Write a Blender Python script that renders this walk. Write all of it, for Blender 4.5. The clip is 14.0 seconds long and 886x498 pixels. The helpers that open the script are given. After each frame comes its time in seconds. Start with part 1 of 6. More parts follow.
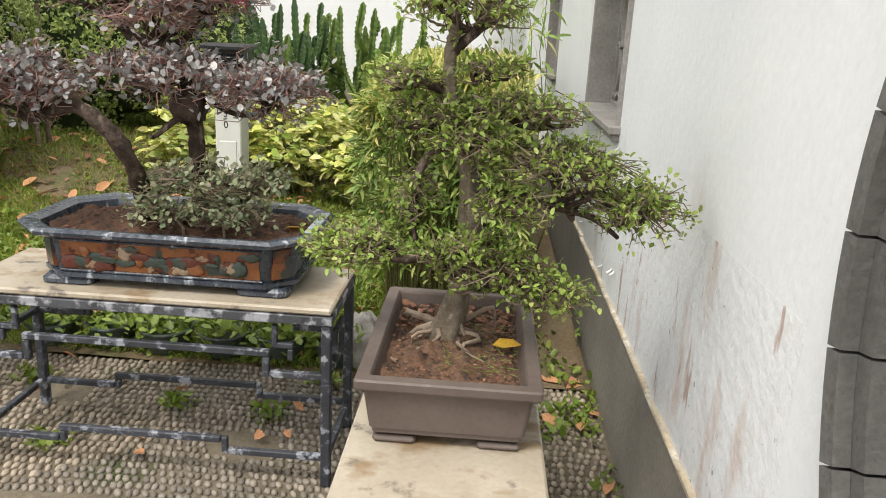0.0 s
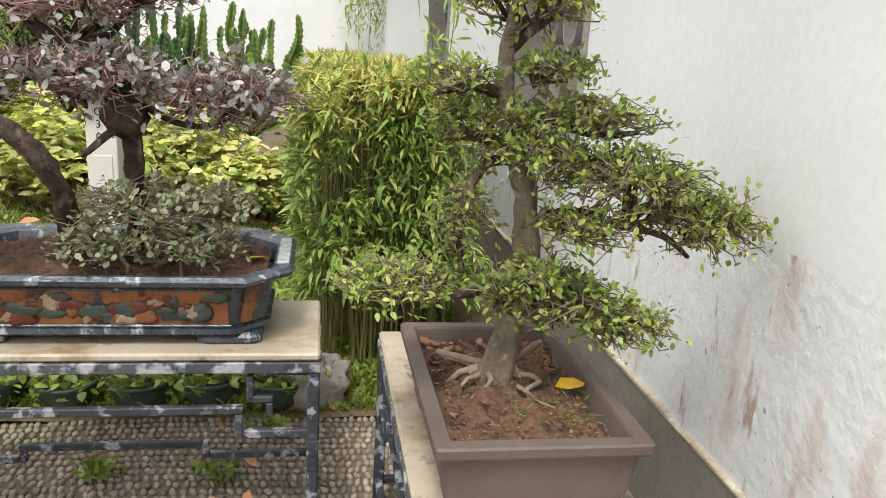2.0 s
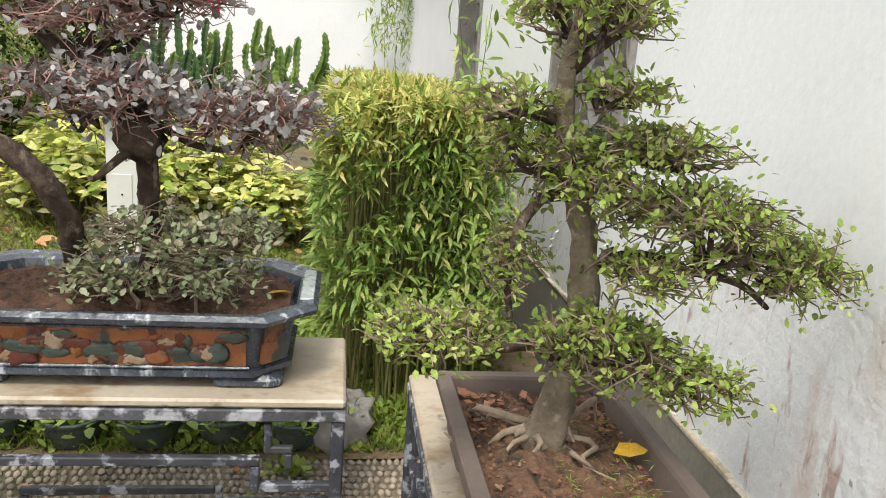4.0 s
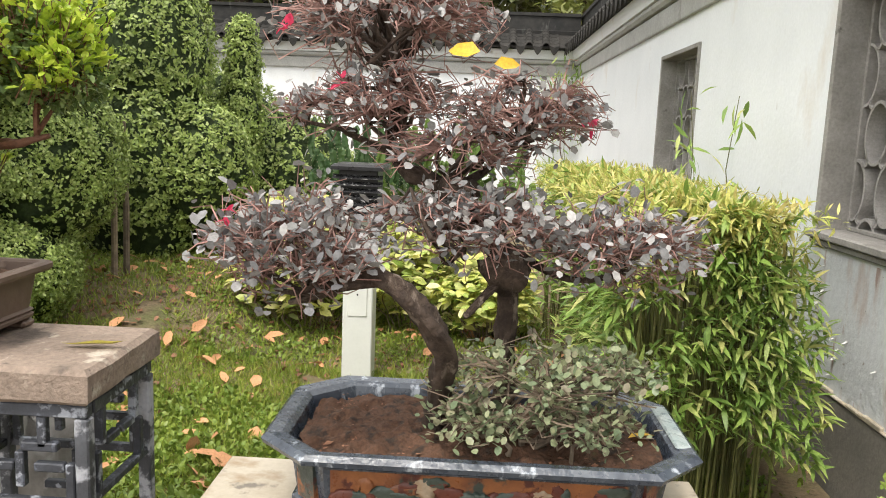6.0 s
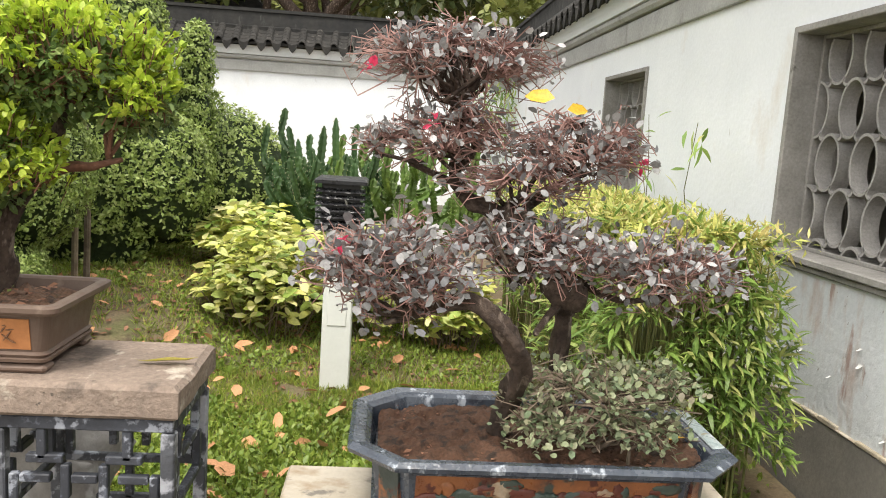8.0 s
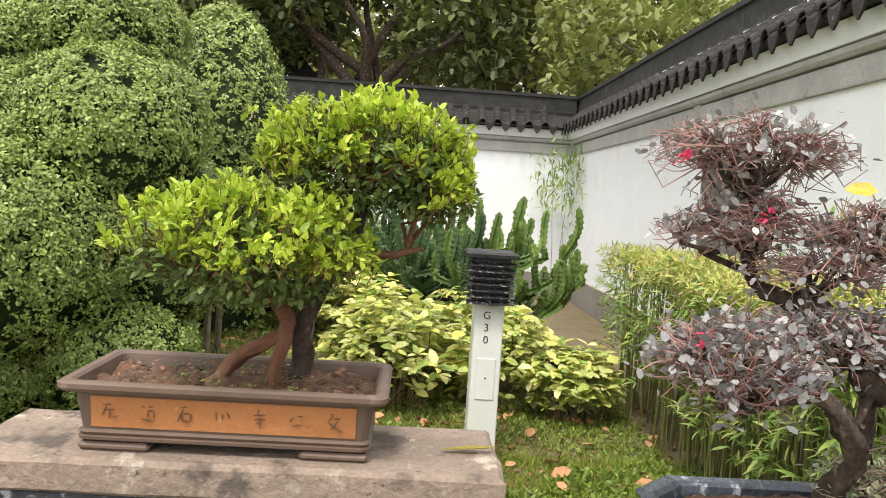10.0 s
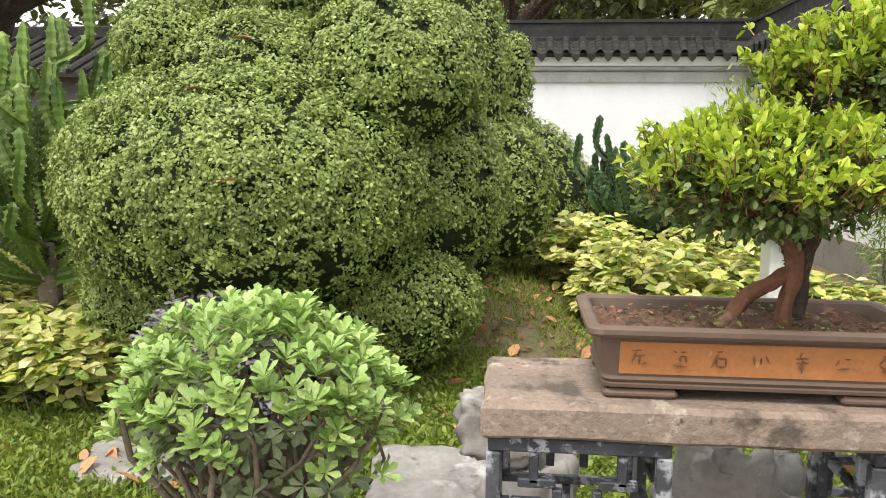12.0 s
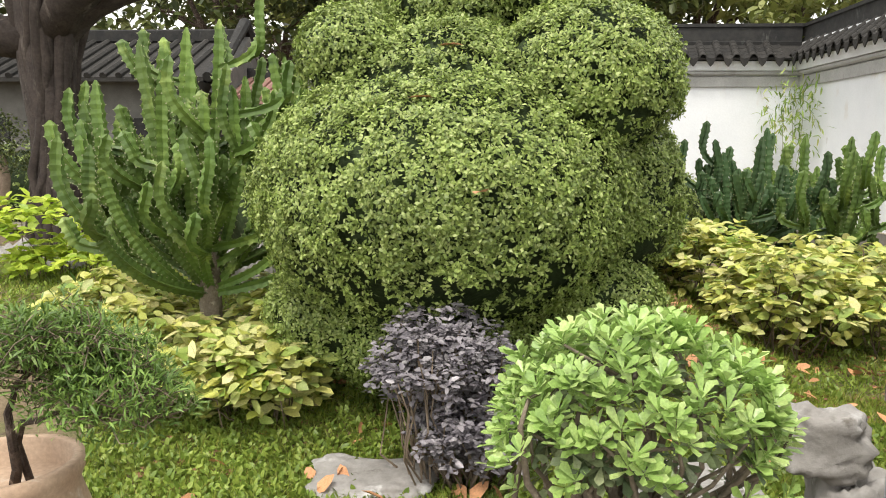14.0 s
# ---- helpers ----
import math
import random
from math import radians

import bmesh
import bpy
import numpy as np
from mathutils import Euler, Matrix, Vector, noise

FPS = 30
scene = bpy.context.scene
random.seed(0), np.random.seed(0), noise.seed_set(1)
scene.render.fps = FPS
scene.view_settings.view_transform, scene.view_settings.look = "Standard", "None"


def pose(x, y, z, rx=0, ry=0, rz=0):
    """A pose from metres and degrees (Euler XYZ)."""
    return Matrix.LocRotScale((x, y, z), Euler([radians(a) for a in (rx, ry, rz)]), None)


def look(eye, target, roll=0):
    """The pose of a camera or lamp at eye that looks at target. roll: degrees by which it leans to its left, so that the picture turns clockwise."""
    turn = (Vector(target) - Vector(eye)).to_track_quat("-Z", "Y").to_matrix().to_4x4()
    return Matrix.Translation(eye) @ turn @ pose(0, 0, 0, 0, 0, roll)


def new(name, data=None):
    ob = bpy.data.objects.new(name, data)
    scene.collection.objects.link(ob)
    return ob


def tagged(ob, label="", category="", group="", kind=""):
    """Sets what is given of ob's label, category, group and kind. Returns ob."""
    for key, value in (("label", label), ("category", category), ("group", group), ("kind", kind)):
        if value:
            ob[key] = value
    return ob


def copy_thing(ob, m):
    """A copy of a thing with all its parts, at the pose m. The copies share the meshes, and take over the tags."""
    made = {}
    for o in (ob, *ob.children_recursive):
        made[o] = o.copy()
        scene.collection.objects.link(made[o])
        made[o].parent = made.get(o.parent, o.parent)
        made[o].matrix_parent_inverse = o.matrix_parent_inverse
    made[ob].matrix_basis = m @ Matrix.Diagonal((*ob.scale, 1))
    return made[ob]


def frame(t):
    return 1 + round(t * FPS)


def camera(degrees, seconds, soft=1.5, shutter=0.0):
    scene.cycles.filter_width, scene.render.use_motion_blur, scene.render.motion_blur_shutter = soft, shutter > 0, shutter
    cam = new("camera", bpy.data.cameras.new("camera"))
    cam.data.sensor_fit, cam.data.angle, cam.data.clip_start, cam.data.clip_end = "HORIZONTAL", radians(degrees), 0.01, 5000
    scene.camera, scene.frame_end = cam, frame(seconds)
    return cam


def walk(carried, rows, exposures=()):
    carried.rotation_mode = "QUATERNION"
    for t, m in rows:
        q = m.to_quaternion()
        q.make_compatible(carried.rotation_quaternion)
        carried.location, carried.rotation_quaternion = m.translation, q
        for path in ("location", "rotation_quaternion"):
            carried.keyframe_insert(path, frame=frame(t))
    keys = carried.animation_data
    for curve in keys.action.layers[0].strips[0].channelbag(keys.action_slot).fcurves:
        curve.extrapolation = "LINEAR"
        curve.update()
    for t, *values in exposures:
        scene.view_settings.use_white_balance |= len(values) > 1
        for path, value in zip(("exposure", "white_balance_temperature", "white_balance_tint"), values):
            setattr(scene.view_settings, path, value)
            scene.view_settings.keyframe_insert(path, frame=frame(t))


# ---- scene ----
# The camera and its walk: seconds, eye, target, roll.
cam = camera(59.7, 14.0, 1.0)
PATH = [
    (0, (0.049, 0.074, 1.499), (-0.04, 1.992, 0.941), 3.0),
    (0.5, (-0.027, 0.135, 1.471), (0.016, 2.06, 0.932), 2.3),
    (1, (-0.132, 0.219, 1.456), (0.049, 2.142, 0.939), 3.0),
    (1.5, (-0.284, 0.285, 1.475), (-0.037, 2.199, 0.953), 2.7),
    (2, (-0.407, 0.383, 1.446), (-0.081, 2.286, 0.926), 3.6),
    (4.3, (-0.435, 0.619, 1.441), (-0.187, 2.546, 0.966), 4.6),
    (4.5, (-0.481, 0.65, 1.466), (-0.319, 2.583, 0.981), 3.9),
    (5, (-0.667, 0.696, 1.492), (-0.691, 2.644, 1.039), 3.0),
    (5.5, (-0.831, 0.724, 1.5), (-0.959, 2.678, 1.092), 2.4),
    (6, (-0.983, 0.789, 1.513), (-1.059, 2.764, 1.209), 2.3),
    (6.5, (-1.106, 0.809, 1.516), (-1.043, 2.788, 1.239), 2.8),
    (7, (-1.202, 0.686, 1.522), (-1.054, 2.652, 1.184), 4.0),
    (7.2, (-1.226, 0.633, 1.54), (-1.074, 2.598, 1.202), 4.0),
    (9.3, (-1.818, 0.628, 1.58), (-1.666, 2.617, 1.435), 3.3),
    (9.5, (-1.906, 0.659, 1.582), (-1.774, 2.65, 1.443), 3.4),
    (10, (-2.099, 0.655, 1.598), (-2.008, 2.648, 1.466), 3.7),
    (10.5, (-2.318, 0.62, 1.586), (-2.27, 2.613, 1.428), 2.9),
    (11, (-2.57, 0.67, 1.536), (-2.605, 2.66, 1.336), 1.9),
    (11.5, (-2.804, 0.796, 1.514), (-2.946, 2.776, 1.271), 0.8),
    (12, (-3.062, 0.762, 1.528), (-3.247, 2.733, 1.246), 0.4),
    (12.5, (-3.343, 0.719, 1.533), (-3.536, 2.688, 1.239), -0.3),
    (13, (-3.625, 0.762, 1.524), (-3.809, 2.733, 1.245), -0.4),
    (13.5, (-3.881, 0.8, 1.543), (-4.049, 2.776, 1.282), -0.4),
    (14, (-4.174, 0.736, 1.549), (-4.315, 2.712, 1.275), 0.3),
]
walk(cam, [(t, look(eye, target, roll)) for t, eye, target, roll in PATH],
     [(0.0, 0.88), (2.0, 0.92), (4.5, 1.04), (6.5, 1.18), (9.5, 1.10), (11.0, 1.06), (12.5, 0.98), (14.0, 1.0)])

# ---- world, sun, exposure ----
world = bpy.data.worlds.new("overcast_sky")
scene.world = world
world.use_nodes = True
wn = world.node_tree.nodes
sky = wn.new("ShaderNodeTexSky")
sky.sky_type = "NISHITA"
sky.sun_disc = False
sky.sun_elevation, sky.sun_rotation = radians(62), radians(200)
sky.air_density, sky.dust_density, sky.ozone_density = 1.0, 4.0, 0.6
# a bright cloud cover laid over the blue of the clear sky
cloud = wn.new("ShaderNodeMixRGB")
cloud.inputs[0].default_value = 0.88
cloud.inputs[2].default_value = (8.9, 8.7, 8.25, 1)
world.node_tree.links.new(sky.outputs[0], cloud.inputs[1])
world.node_tree.links.new(cloud.outputs[0], wn["Background"].inputs[0])
wn["Background"].inputs[1].default_value = 0.124
sun = new("sun", bpy.data.lights.new("sun", "SUN"))
sun.data.energy, sun.data.angle, sun.data.color = 1.5, radians(14), (1.0, 0.95, 0.86)
sun.matrix_world = look((-4, -8, 20), (0, 2, 0))

rng = np.random.default_rng(11)


# ---- materials ----
def nodes_of(name):
    m = bpy.data.materials.new(name)
    m.use_nodes = True
    return m, m.node_tree.nodes, m.node_tree.links, m.node_tree.nodes["Principled BSDF"]


def noise_node(n, l, scale, detail=5, stretch=None, rough=0.6, offset=0.0):
    tex = n.new("ShaderNodeTexNoise")
    tex.inputs["Scale"].default_value, tex.inputs["Detail"].default_value, tex.inputs["Roughness"].default_value = scale, detail, rough
    geo = n.new("ShaderNodeNewGeometry")
    mp = n.new("ShaderNodeMapping")
    mp.inputs["Location"].default_value = (offset, offset * 1.7, offset * 0.6)
    mp.inputs["Scale"].default_value = stretch or (1, 1, 1)
    l.new(geo.outputs["Position"], mp.inputs["Vector"])
    l.new(mp.outputs[0], tex.inputs["Vector"])
    return tex.outputs["Fac"]


def ramp_node(n, l, fac, stops, constant=False):
    r = n.new("ShaderNodeValToRGB")
    r.color_ramp.interpolation = "CONSTANT" if constant else "LINEAR"
    els = r.color_ramp.elements
    while len(els) < len(stops):
        els.new(0.5)
    for e, (p, c) in zip(els, stops):
        e.position, e.color = p, (*c, 1)
    l.new(fac, r.inputs[0])
    return r.outputs[0]


def mix_node(n, l, fac, a, b, mode="MIX"):
    mx = n.new("ShaderNodeMixRGB")
    mx.blend_type = mode
    for i, v in enumerate((fac, a, b)):
        if isinstance(v, (int, float)):
            mx.inputs[i].default_value = v
        elif isinstance(v, tuple):
            mx.inputs[i].default_value = (*v, 1)
        else:
            l.new(v, mx.inputs[i])
    return mx.outputs[0]


def mask_node(n, l, scale, lo, hi, detail=6, stretch=None, offset=0.0):
    return ramp_node(n, l, noise_node(n, l, scale, detail, stretch, 0.6, offset), [(lo, (0, 0, 0)), (hi, (1, 1, 1))])


def surface(name, a, b, scale=6.0, rough=0.75, patches=(), bump=0.3, bump_scale=90.0, metal=0.0, grain=0.25, stretch=None, each=0.0, spec=0.4):
    """Two colours mixed by large noise, patches of others with edges of their own, fine grain in colour and relief.
    patches: rows of colour, scale, low, high, stretch. each: how much single pieces vary in brightness."""
    m, n, l, p = nodes_of(name)
    col = mix_node(n, l, mask_node(n, l, scale, 0.35, 0.65, 6, stretch), a, b)
    for i, (c, sc, lo, hi, st) in enumerate(patches):
        col = mix_node(n, l, mask_node(n, l, sc, lo, hi, 8, st, 3.1 + 5 * i), col, c)
    g = ramp_node(n, l, noise_node(n, l, bump_scale, 4), [(0.25, (1 - grain,) * 3), (0.75, (1 + grain * 0.4,) * 3)])
    col = mix_node(n, l, 1.0, col, g, "MULTIPLY")
    if each:
        info = n.new("ShaderNodeObjectInfo")
        geo = n.new("ShaderNodeNewGeometry")
        add = n.new("ShaderNodeMath")
        add.operation = "ADD"
        l.new(info.outputs["Random"], add.inputs[0])
        l.new(geo.outputs["Random Per Island"], add.inputs[1])
        fr = n.new("ShaderNodeMath")
        fr.operation = "FRACT"
        l.new(add.outputs[0], fr.inputs[0])
        v = ramp_node(n, l, fr.outputs[0], [(0, (1 - each,) * 3), (1, (1 + each * 0.6,) * 3)])
        col = mix_node(n, l, 1.0, col, v, "MULTIPLY")
    l.new(col, p.inputs["Base Color"])
    p.inputs["Metallic"].default_value = metal
    p.inputs["Specular IOR Level"].default_value = spec
    rr = ramp_node(n, l, noise_node(n, l, scale * 3, 4), [(0.3, (max(rough - 0.12, 0.05),) * 3), (0.7, (min(rough + 0.12, 1),) * 3)])
    l.new(rr, p.inputs["Roughness"])
    bp = n.new("ShaderNodeBump")
    bp.inputs["Strength"].default_value, bp.inputs["Distance"].default_value = bump, 0.01
    l.new(noise_node(n, l, bump_scale * 0.6, 8), bp.inputs["Height"])
    l.new(bp.outputs[0], p.inputs["Normal"])
    return m


def leaf_material(name, colours, through_light=0.3, rough=0.45, spec=0.4):
    """Leaves: every leaf takes its own colour from the row, and lets some light through."""
    m, n, l, p = nodes_of(name)
    geo = n.new("ShaderNodeNewGeometry")
    k = len(colours)
    colours = [(min(r * 1.50, 0.85), min(g_ * 1.25, 0.85), b_ * 1.25) for r, g_, b_ in colours]
    col = ramp_node(n, l, geo.outputs["Random Per Island"], [(i / max(k - 1, 1), c) for i, c in enumerate(colours)])
    g = ramp_node(n, l, noise_node(n, l, 130, 3), [(0.3, (0.75,) * 3), (0.7, (1.15,) * 3)])
    col = mix_node(n, l, 1.0, col, g, "MULTIPLY")
    big = ramp_node(n, l, noise_node(n, l, 3.0, 3), [(0.3, (0.8,) * 3), (0.7, (1.2,) * 3)])
    col = mix_node(n, l, 1.0, col, big, "MULTIPLY")
    l.new(col, p.inputs["Base Color"])
    p.inputs["Roughness"].default_value = rough
    p.inputs["Specular IOR Level"].default_value = spec
    tr = n.new("ShaderNodeBsdfTranslucent")
    l.new(col, tr.inputs[0])
    mx = n.new("ShaderNodeMixShader")
    mx.inputs[0].default_value = through_light
    l.new(p.outputs[0], mx.inputs[1])
    l.new(tr.outputs[0], mx.inputs[2])
    l.new(mx.outputs[0], n["Material Output"].inputs["Surface"])
    return m


WHITE = surface("whitewash", (0.725, 0.748, 0.780), (0.775, 0.795, 0.825), 1.6, 0.85,
                [((0.66, 0.63, 0.60), 2.4, 0.60, 0.74, (1, 1, 0.5)), ((0.55, 0.54, 0.53), 9, 0.68, 0.74, (1, 1, 0.3))], 0.3, 45, grain=0.06)
DAMP = surface("damp_stained_whitewash", (0.725, 0.748, 0.780), (0.775, 0.795, 0.825), 1.6, 0.9,
               [((0.60, 0.51, 0.48), 5.0, 0.55, 0.68, (1, 1, 0.3)), ((0.46, 0.35, 0.32), 13.0, 0.60, 0.67, (1, 1, 0.25)), ((0.40, 0.38, 0.37), 24.0, 0.66, 0.69, (1, 1, 1))], 0.6, 45, grain=0.10)
FLAKE = surface("loose_paint", (0.78, 0.77, 0.76), (0.72, 0.71, 0.70), 8, 0.85, grain=0.05)
CEMENT = surface("grey_cement", (0.265, 0.245, 0.215), (0.205, 0.19, 0.17), 2.5, 0.9, [((0.16, 0.15, 0.12), 5, 0.6, 0.7, (1, 1, 0.4))], 0.4, 60, grain=0.2)
CEMENT_EDGE = surface("ochre_stained_mortar", (0.50, 0.42, 0.30), (0.40, 0.36, 0.30), 9, 0.9, [((0.62, 0.57, 0.48), 14, 0.55, 0.65, None)], 0.6, 70)
GREYBRICK = surface("grey_brick", (0.15, 0.148, 0.142), (0.105, 0.104, 0.10), 7, 0.85, [((0.10, 0.10, 0.09), 18, 0.62, 0.7, None)], 0.5, 80, each=0.15)
STUCCO = surface("grey_moulding", (0.44, 0.44, 0.43), (0.36, 0.36, 0.35), 3, 0.85, [((0.22, 0.215, 0.20), 4, 0.6, 0.72, (1, 1, 0.5))], 0.3, 60)
TILE = surface("grey_roof_tile", (0.035, 0.032, 0.029), (0.020, 0.019, 0.018), 9, 0.85, [((0.15, 0.14, 0.125), 20, 0.64, 0.72, None)], 0.5, 90, each=0.3)
RIDGE = surface("dark_ridge", (0.018, 0.018, 0.019), (0.033, 0.032, 0.030), 5, 0.85, [((0.10, 0.10, 0.095), 10, 0.62, 0.75, (1, 1, 0.3))], 0.4, 60)
LATTICE = surface("lattice_tile", (0.36, 0.345, 0.33), (0.27, 0.26, 0.25), 6, 0.85, bump=0.3, each=0.15)
FRAMEGREY = surface("window_stone", (0.33, 0.315, 0.30), (0.24, 0.23, 0.215), 6, 0.85, [((0.14, 0.13, 0.12), 10, 0.62, 0.7, None)], 0.4, 70)
EARTH = surface("earth", (0.145, 0.105, 0.060), (0.19, 0.145, 0.088), 3, 0.95, [((0.115, 0.115, 0.045), 2.2, 0.52, 0.66, None), ((0.085, 0.06, 0.036), 11, 0.58, 0.68, None)], 0.9, 60, grain=0.4)
SOIL = surface("red_brown_soil", (0.13, 0.070, 0.043), (0.185, 0.108, 0.070), 14, 0.95, [((0.06, 0.040, 0.03), 30, 0.52, 0.62, None), ((0.10, 0.085, 0.045), 9, 0.62, 0.72, None)], 1.0, 110, grain=0.5)
DARKSOIL = surface("dark_soil", (0.095, 0.048, 0.029), (0.135, 0.070, 0.043), 14, 0.95, [((0.045, 0.03, 0.022), 26, 0.52, 0.62, None), ((0.07, 0.085, 0.03), 9, 0.66, 0.74, None)], 1.0, 110, grain=0.5)
MORTAR = surface("paving_bed", (0.20, 0.17, 0.125), (0.15, 0.125, 0.09), 4, 0.95, [((0.07, 0.085, 0.035), 3, 0.56, 0.66, None)], 0.8, 70, grain=0.3)
PEBBLE = surface("pebble", (0.40, 0.335, 0.26), (0.29, 0.25, 0.20), 2.0, 0.7, bump=0.2, each=0.4, grain=0.12)
PEBBLE_DARK = surface("dark_pebble", (0.21, 0.19, 0.165), (0.29, 0.25, 0.205), 2.5, 0.7, bump=0.2, each=0.4, grain=0.12)
MARBLE = surface("weathered_marble", (0.38, 0.325, 0.25), (0.47, 0.42, 0.345), 3.5, 0.5, [((0.28, 0.20, 0.12), 5.5, 0.52, 0.66, (1, 1.6, 1)), ((0.17, 0.15, 0.125), 13, 0.58, 0.67, None)], 0.15, 60, grain=0.12)
GRANITE = surface("rough_granite_slab", (0.33, 0.255, 0.205), (0.23, 0.178, 0.145), 4, 0.9, [((0.12, 0.095, 0.08), 7, 0.55, 0.64, None), ((0.48, 0.42, 0.35), 11, 0.60, 0.68, None), ((0.09, 0.075, 0.065), 34, 0.64, 0.70, None)], 1.0, 70, grain=0.3)
PEEL = surface("peeling_dark_paint", (0.030, 0.032, 0.040), (0.055, 0.060, 0.075), 8, 0.55, [((0.30, 0.32, 0.37), 16, 0.55, 0.60, None), ((0.11, 0.12, 0.15), 28, 0.57, 0.62, None)], 0.5, 70, grain=0.2)
PEEL_WHITE = surface("peeling_paint_mostly_bare", (0.045, 0.047, 0.055), (0.09, 0.095, 0.11), 8, 0.6, [((0.36, 0.37, 0.41), 11, 0.49, 0.55, None)], 0.5, 70, grain=0.2)
OCHREBAR = surface("faded_brown_bar", (0.17, 0.135, 0.085), (0.11, 0.09, 0.06), 9, 0.7, bump=0.3)
GREYPOT = surface("grey_brown_clay", (0.110, 0.085, 0.074), (0.14, 0.110, 0.097), 4, 0.6, [((0.19, 0.155, 0.135), 12, 0.66, 0.74, None), ((0.075, 0.06, 0.052), 7, 0.62, 0.74, None)], 0.15, 80, grain=0.12)
BROWNPOT = surface("brown_clay", (0.155, 0.105, 0.080), (0.115, 0.078, 0.06), 5, 0.6, [((0.22, 0.16, 0.125), 10, 0.64, 0.72, None)], 0.15, 80, grain=0.12)
ORANGE = surface("orange_clay_panel", (0.47, 0.205, 0.075), (0.40, 0.165, 0.06), 6, 0.65, [((0.30, 0.13, 0.06), 12, 0.62, 0.72, None), ((0.55, 0.33, 0.18), 16, 0.66, 0.72, None)], 0.2, 90, grain=0.15)
INK = surface("incised_writing", (0.15, 0.075, 0.04), (0.20, 0.10, 0.05), 30, 0.8)
GLAZE = surface("blue_grey_glaze", (0.040, 0.050, 0.072), (0.070, 0.085, 0.11), 10, 0.25, [((0.42, 0.46, 0.52), 16, 0.60, 0.68, (1.6, 1.6, 0.5)), ((0.03, 0.035, 0.05), 12, 0.6, 0.68, None)], 0.3, 60, grain=0.2, spec=0.6)
RELIEF = surface("mottled_orange_glaze", (0.33, 0.125, 0.045), (0.20, 0.072, 0.035), 11, 0.35, [((0.045, 0.06, 0.055), 10, 0.53, 0.58, None), ((0.085, 0.022, 0.018), 14, 0.57, 0.61, None)], 0.5, 40, grain=0.25, spec=0.5)
CREAMGLAZE = surface("cream_glaze", (0.44, 0.36, 0.27), (0.32, 0.21, 0.13), 26, 0.35, bump=0.3)
GREENGLAZE = surface("dark_green_glaze", (0.05, 0.075, 0.062), (0.075, 0.095, 0.08), 16, 0.35, bump=0.3)
REDGLAZE = surface("oxblood_glaze", (0.10, 0.028, 0.02), (0.15, 0.045, 0.03), 16, 0.35, bump=0.3)
PALEGLAZE = surface("pale_mottled_glaze", (0.30, 0.37, 0.38), (0.42, 0.46, 0.46), 12, 0.3, [((0.08, 0.11, 0.14), 18, 0.6, 0.68, None)], 0.3, 60)
BARK = surface("dark_bark", (0.095, 0.066, 0.05), (0.04, 0.027, 0.021), 22, 0.9, [((0.24, 0.19, 0.155), 26, 0.56, 0.64, (1, 1, 0.35))], 1.0, 90, grain=0.4)
TWIG = surface("twig_bark", (0.26, 0.205, 0.15), (0.15, 0.11, 0.08), 20, 0.85, each=0.3, bump=0.4)
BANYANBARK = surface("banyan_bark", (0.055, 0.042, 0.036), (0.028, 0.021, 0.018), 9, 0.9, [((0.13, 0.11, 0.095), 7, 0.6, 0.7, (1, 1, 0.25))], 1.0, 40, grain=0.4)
PALEBARK = surface("grey_bark", (0.24, 0.20, 0.15), (0.16, 0.13, 0.095), 14, 0.9, [((0.36, 0.32, 0.25), 24, 0.6, 0.68, None)], 0.9, 80, grain=0.35)
REDBARK = surface("red_brown_bark", (0.20, 0.092, 0.052), (0.145, 0.068, 0.042), 12, 0.85, [((0.33, 0.24, 0.165), 9, 0.6, 0.7, (1, 1, 0.4))], 0.7, 80, grain=0.3)
ROOTS = surface("dead_roots", (0.36, 0.29, 0.22), (0.25, 0.19, 0.14), 20, 0.85, each=0.2)
ROCK = surface("grey_rock", (0.36, 0.345, 0.33), (0.25, 0.235, 0.22), 4, 0.9, [((0.50, 0.49, 0.48), 6, 0.56, 0.66, None), ((0.14, 0.125, 0.11), 9, 0.62, 0.7, None)], 1.0, 26, grain=0.25)
TERRACOTTA = surface("pale_terracotta", (0.42, 0.29, 0.20), (0.48, 0.35, 0.25), 5, 0.8, [((0.55, 0.46, 0.38), 7, 0.6, 0.7, None)], 0.2, 70)
POSTWHITE = surface("white_enamel", (0.70, 0.71, 0.68), (0.64, 0.65, 0.62), 5, 0.4, [((0.45, 0.44, 0.36), 22, 0.72, 0.76, None)], 0.05, 60, grain=0.04)
BLACK = surface("black_plastic", (0.012, 0.012, 0.014), (0.022, 0.022, 0.025), 9, 0.35, [((0.18, 0.18, 0.18), 60, 0.70, 0.74, None)], 0.1, 60)
# the light grey specks are glints on the slats, painted into the colour
LOUVRE = surface("black_louvre_with_glints", (0.02, 0.02, 0.022), (0.035, 0.035, 0.038), 30, 0.3, [((0.38, 0.38, 0.37), 45, 0.58, 0.64, None)], 0.1, 60)
PINKROOF = surface("faded_red_sheet", (0.33, 0.19, 0.16), (0.28, 0.155, 0.13), 2, 0.6, bump=0.1)
HOUSEWALL = surface("grey_brick_wall", (0.17, 0.165, 0.155), (0.12, 0.117, 0.11), 3, 0.9, bump=0.4)
TOWER = surface("far_concrete", (0.55, 0.58, 0.60), (0.62, 0.64, 0.66), 0.2, 0.8, bump=0.0)
GLASS = surface("far_window", (0.16, 0.20, 0.23), (0.22, 0.26, 0.29), 0.5, 0.2, bump=0.0)
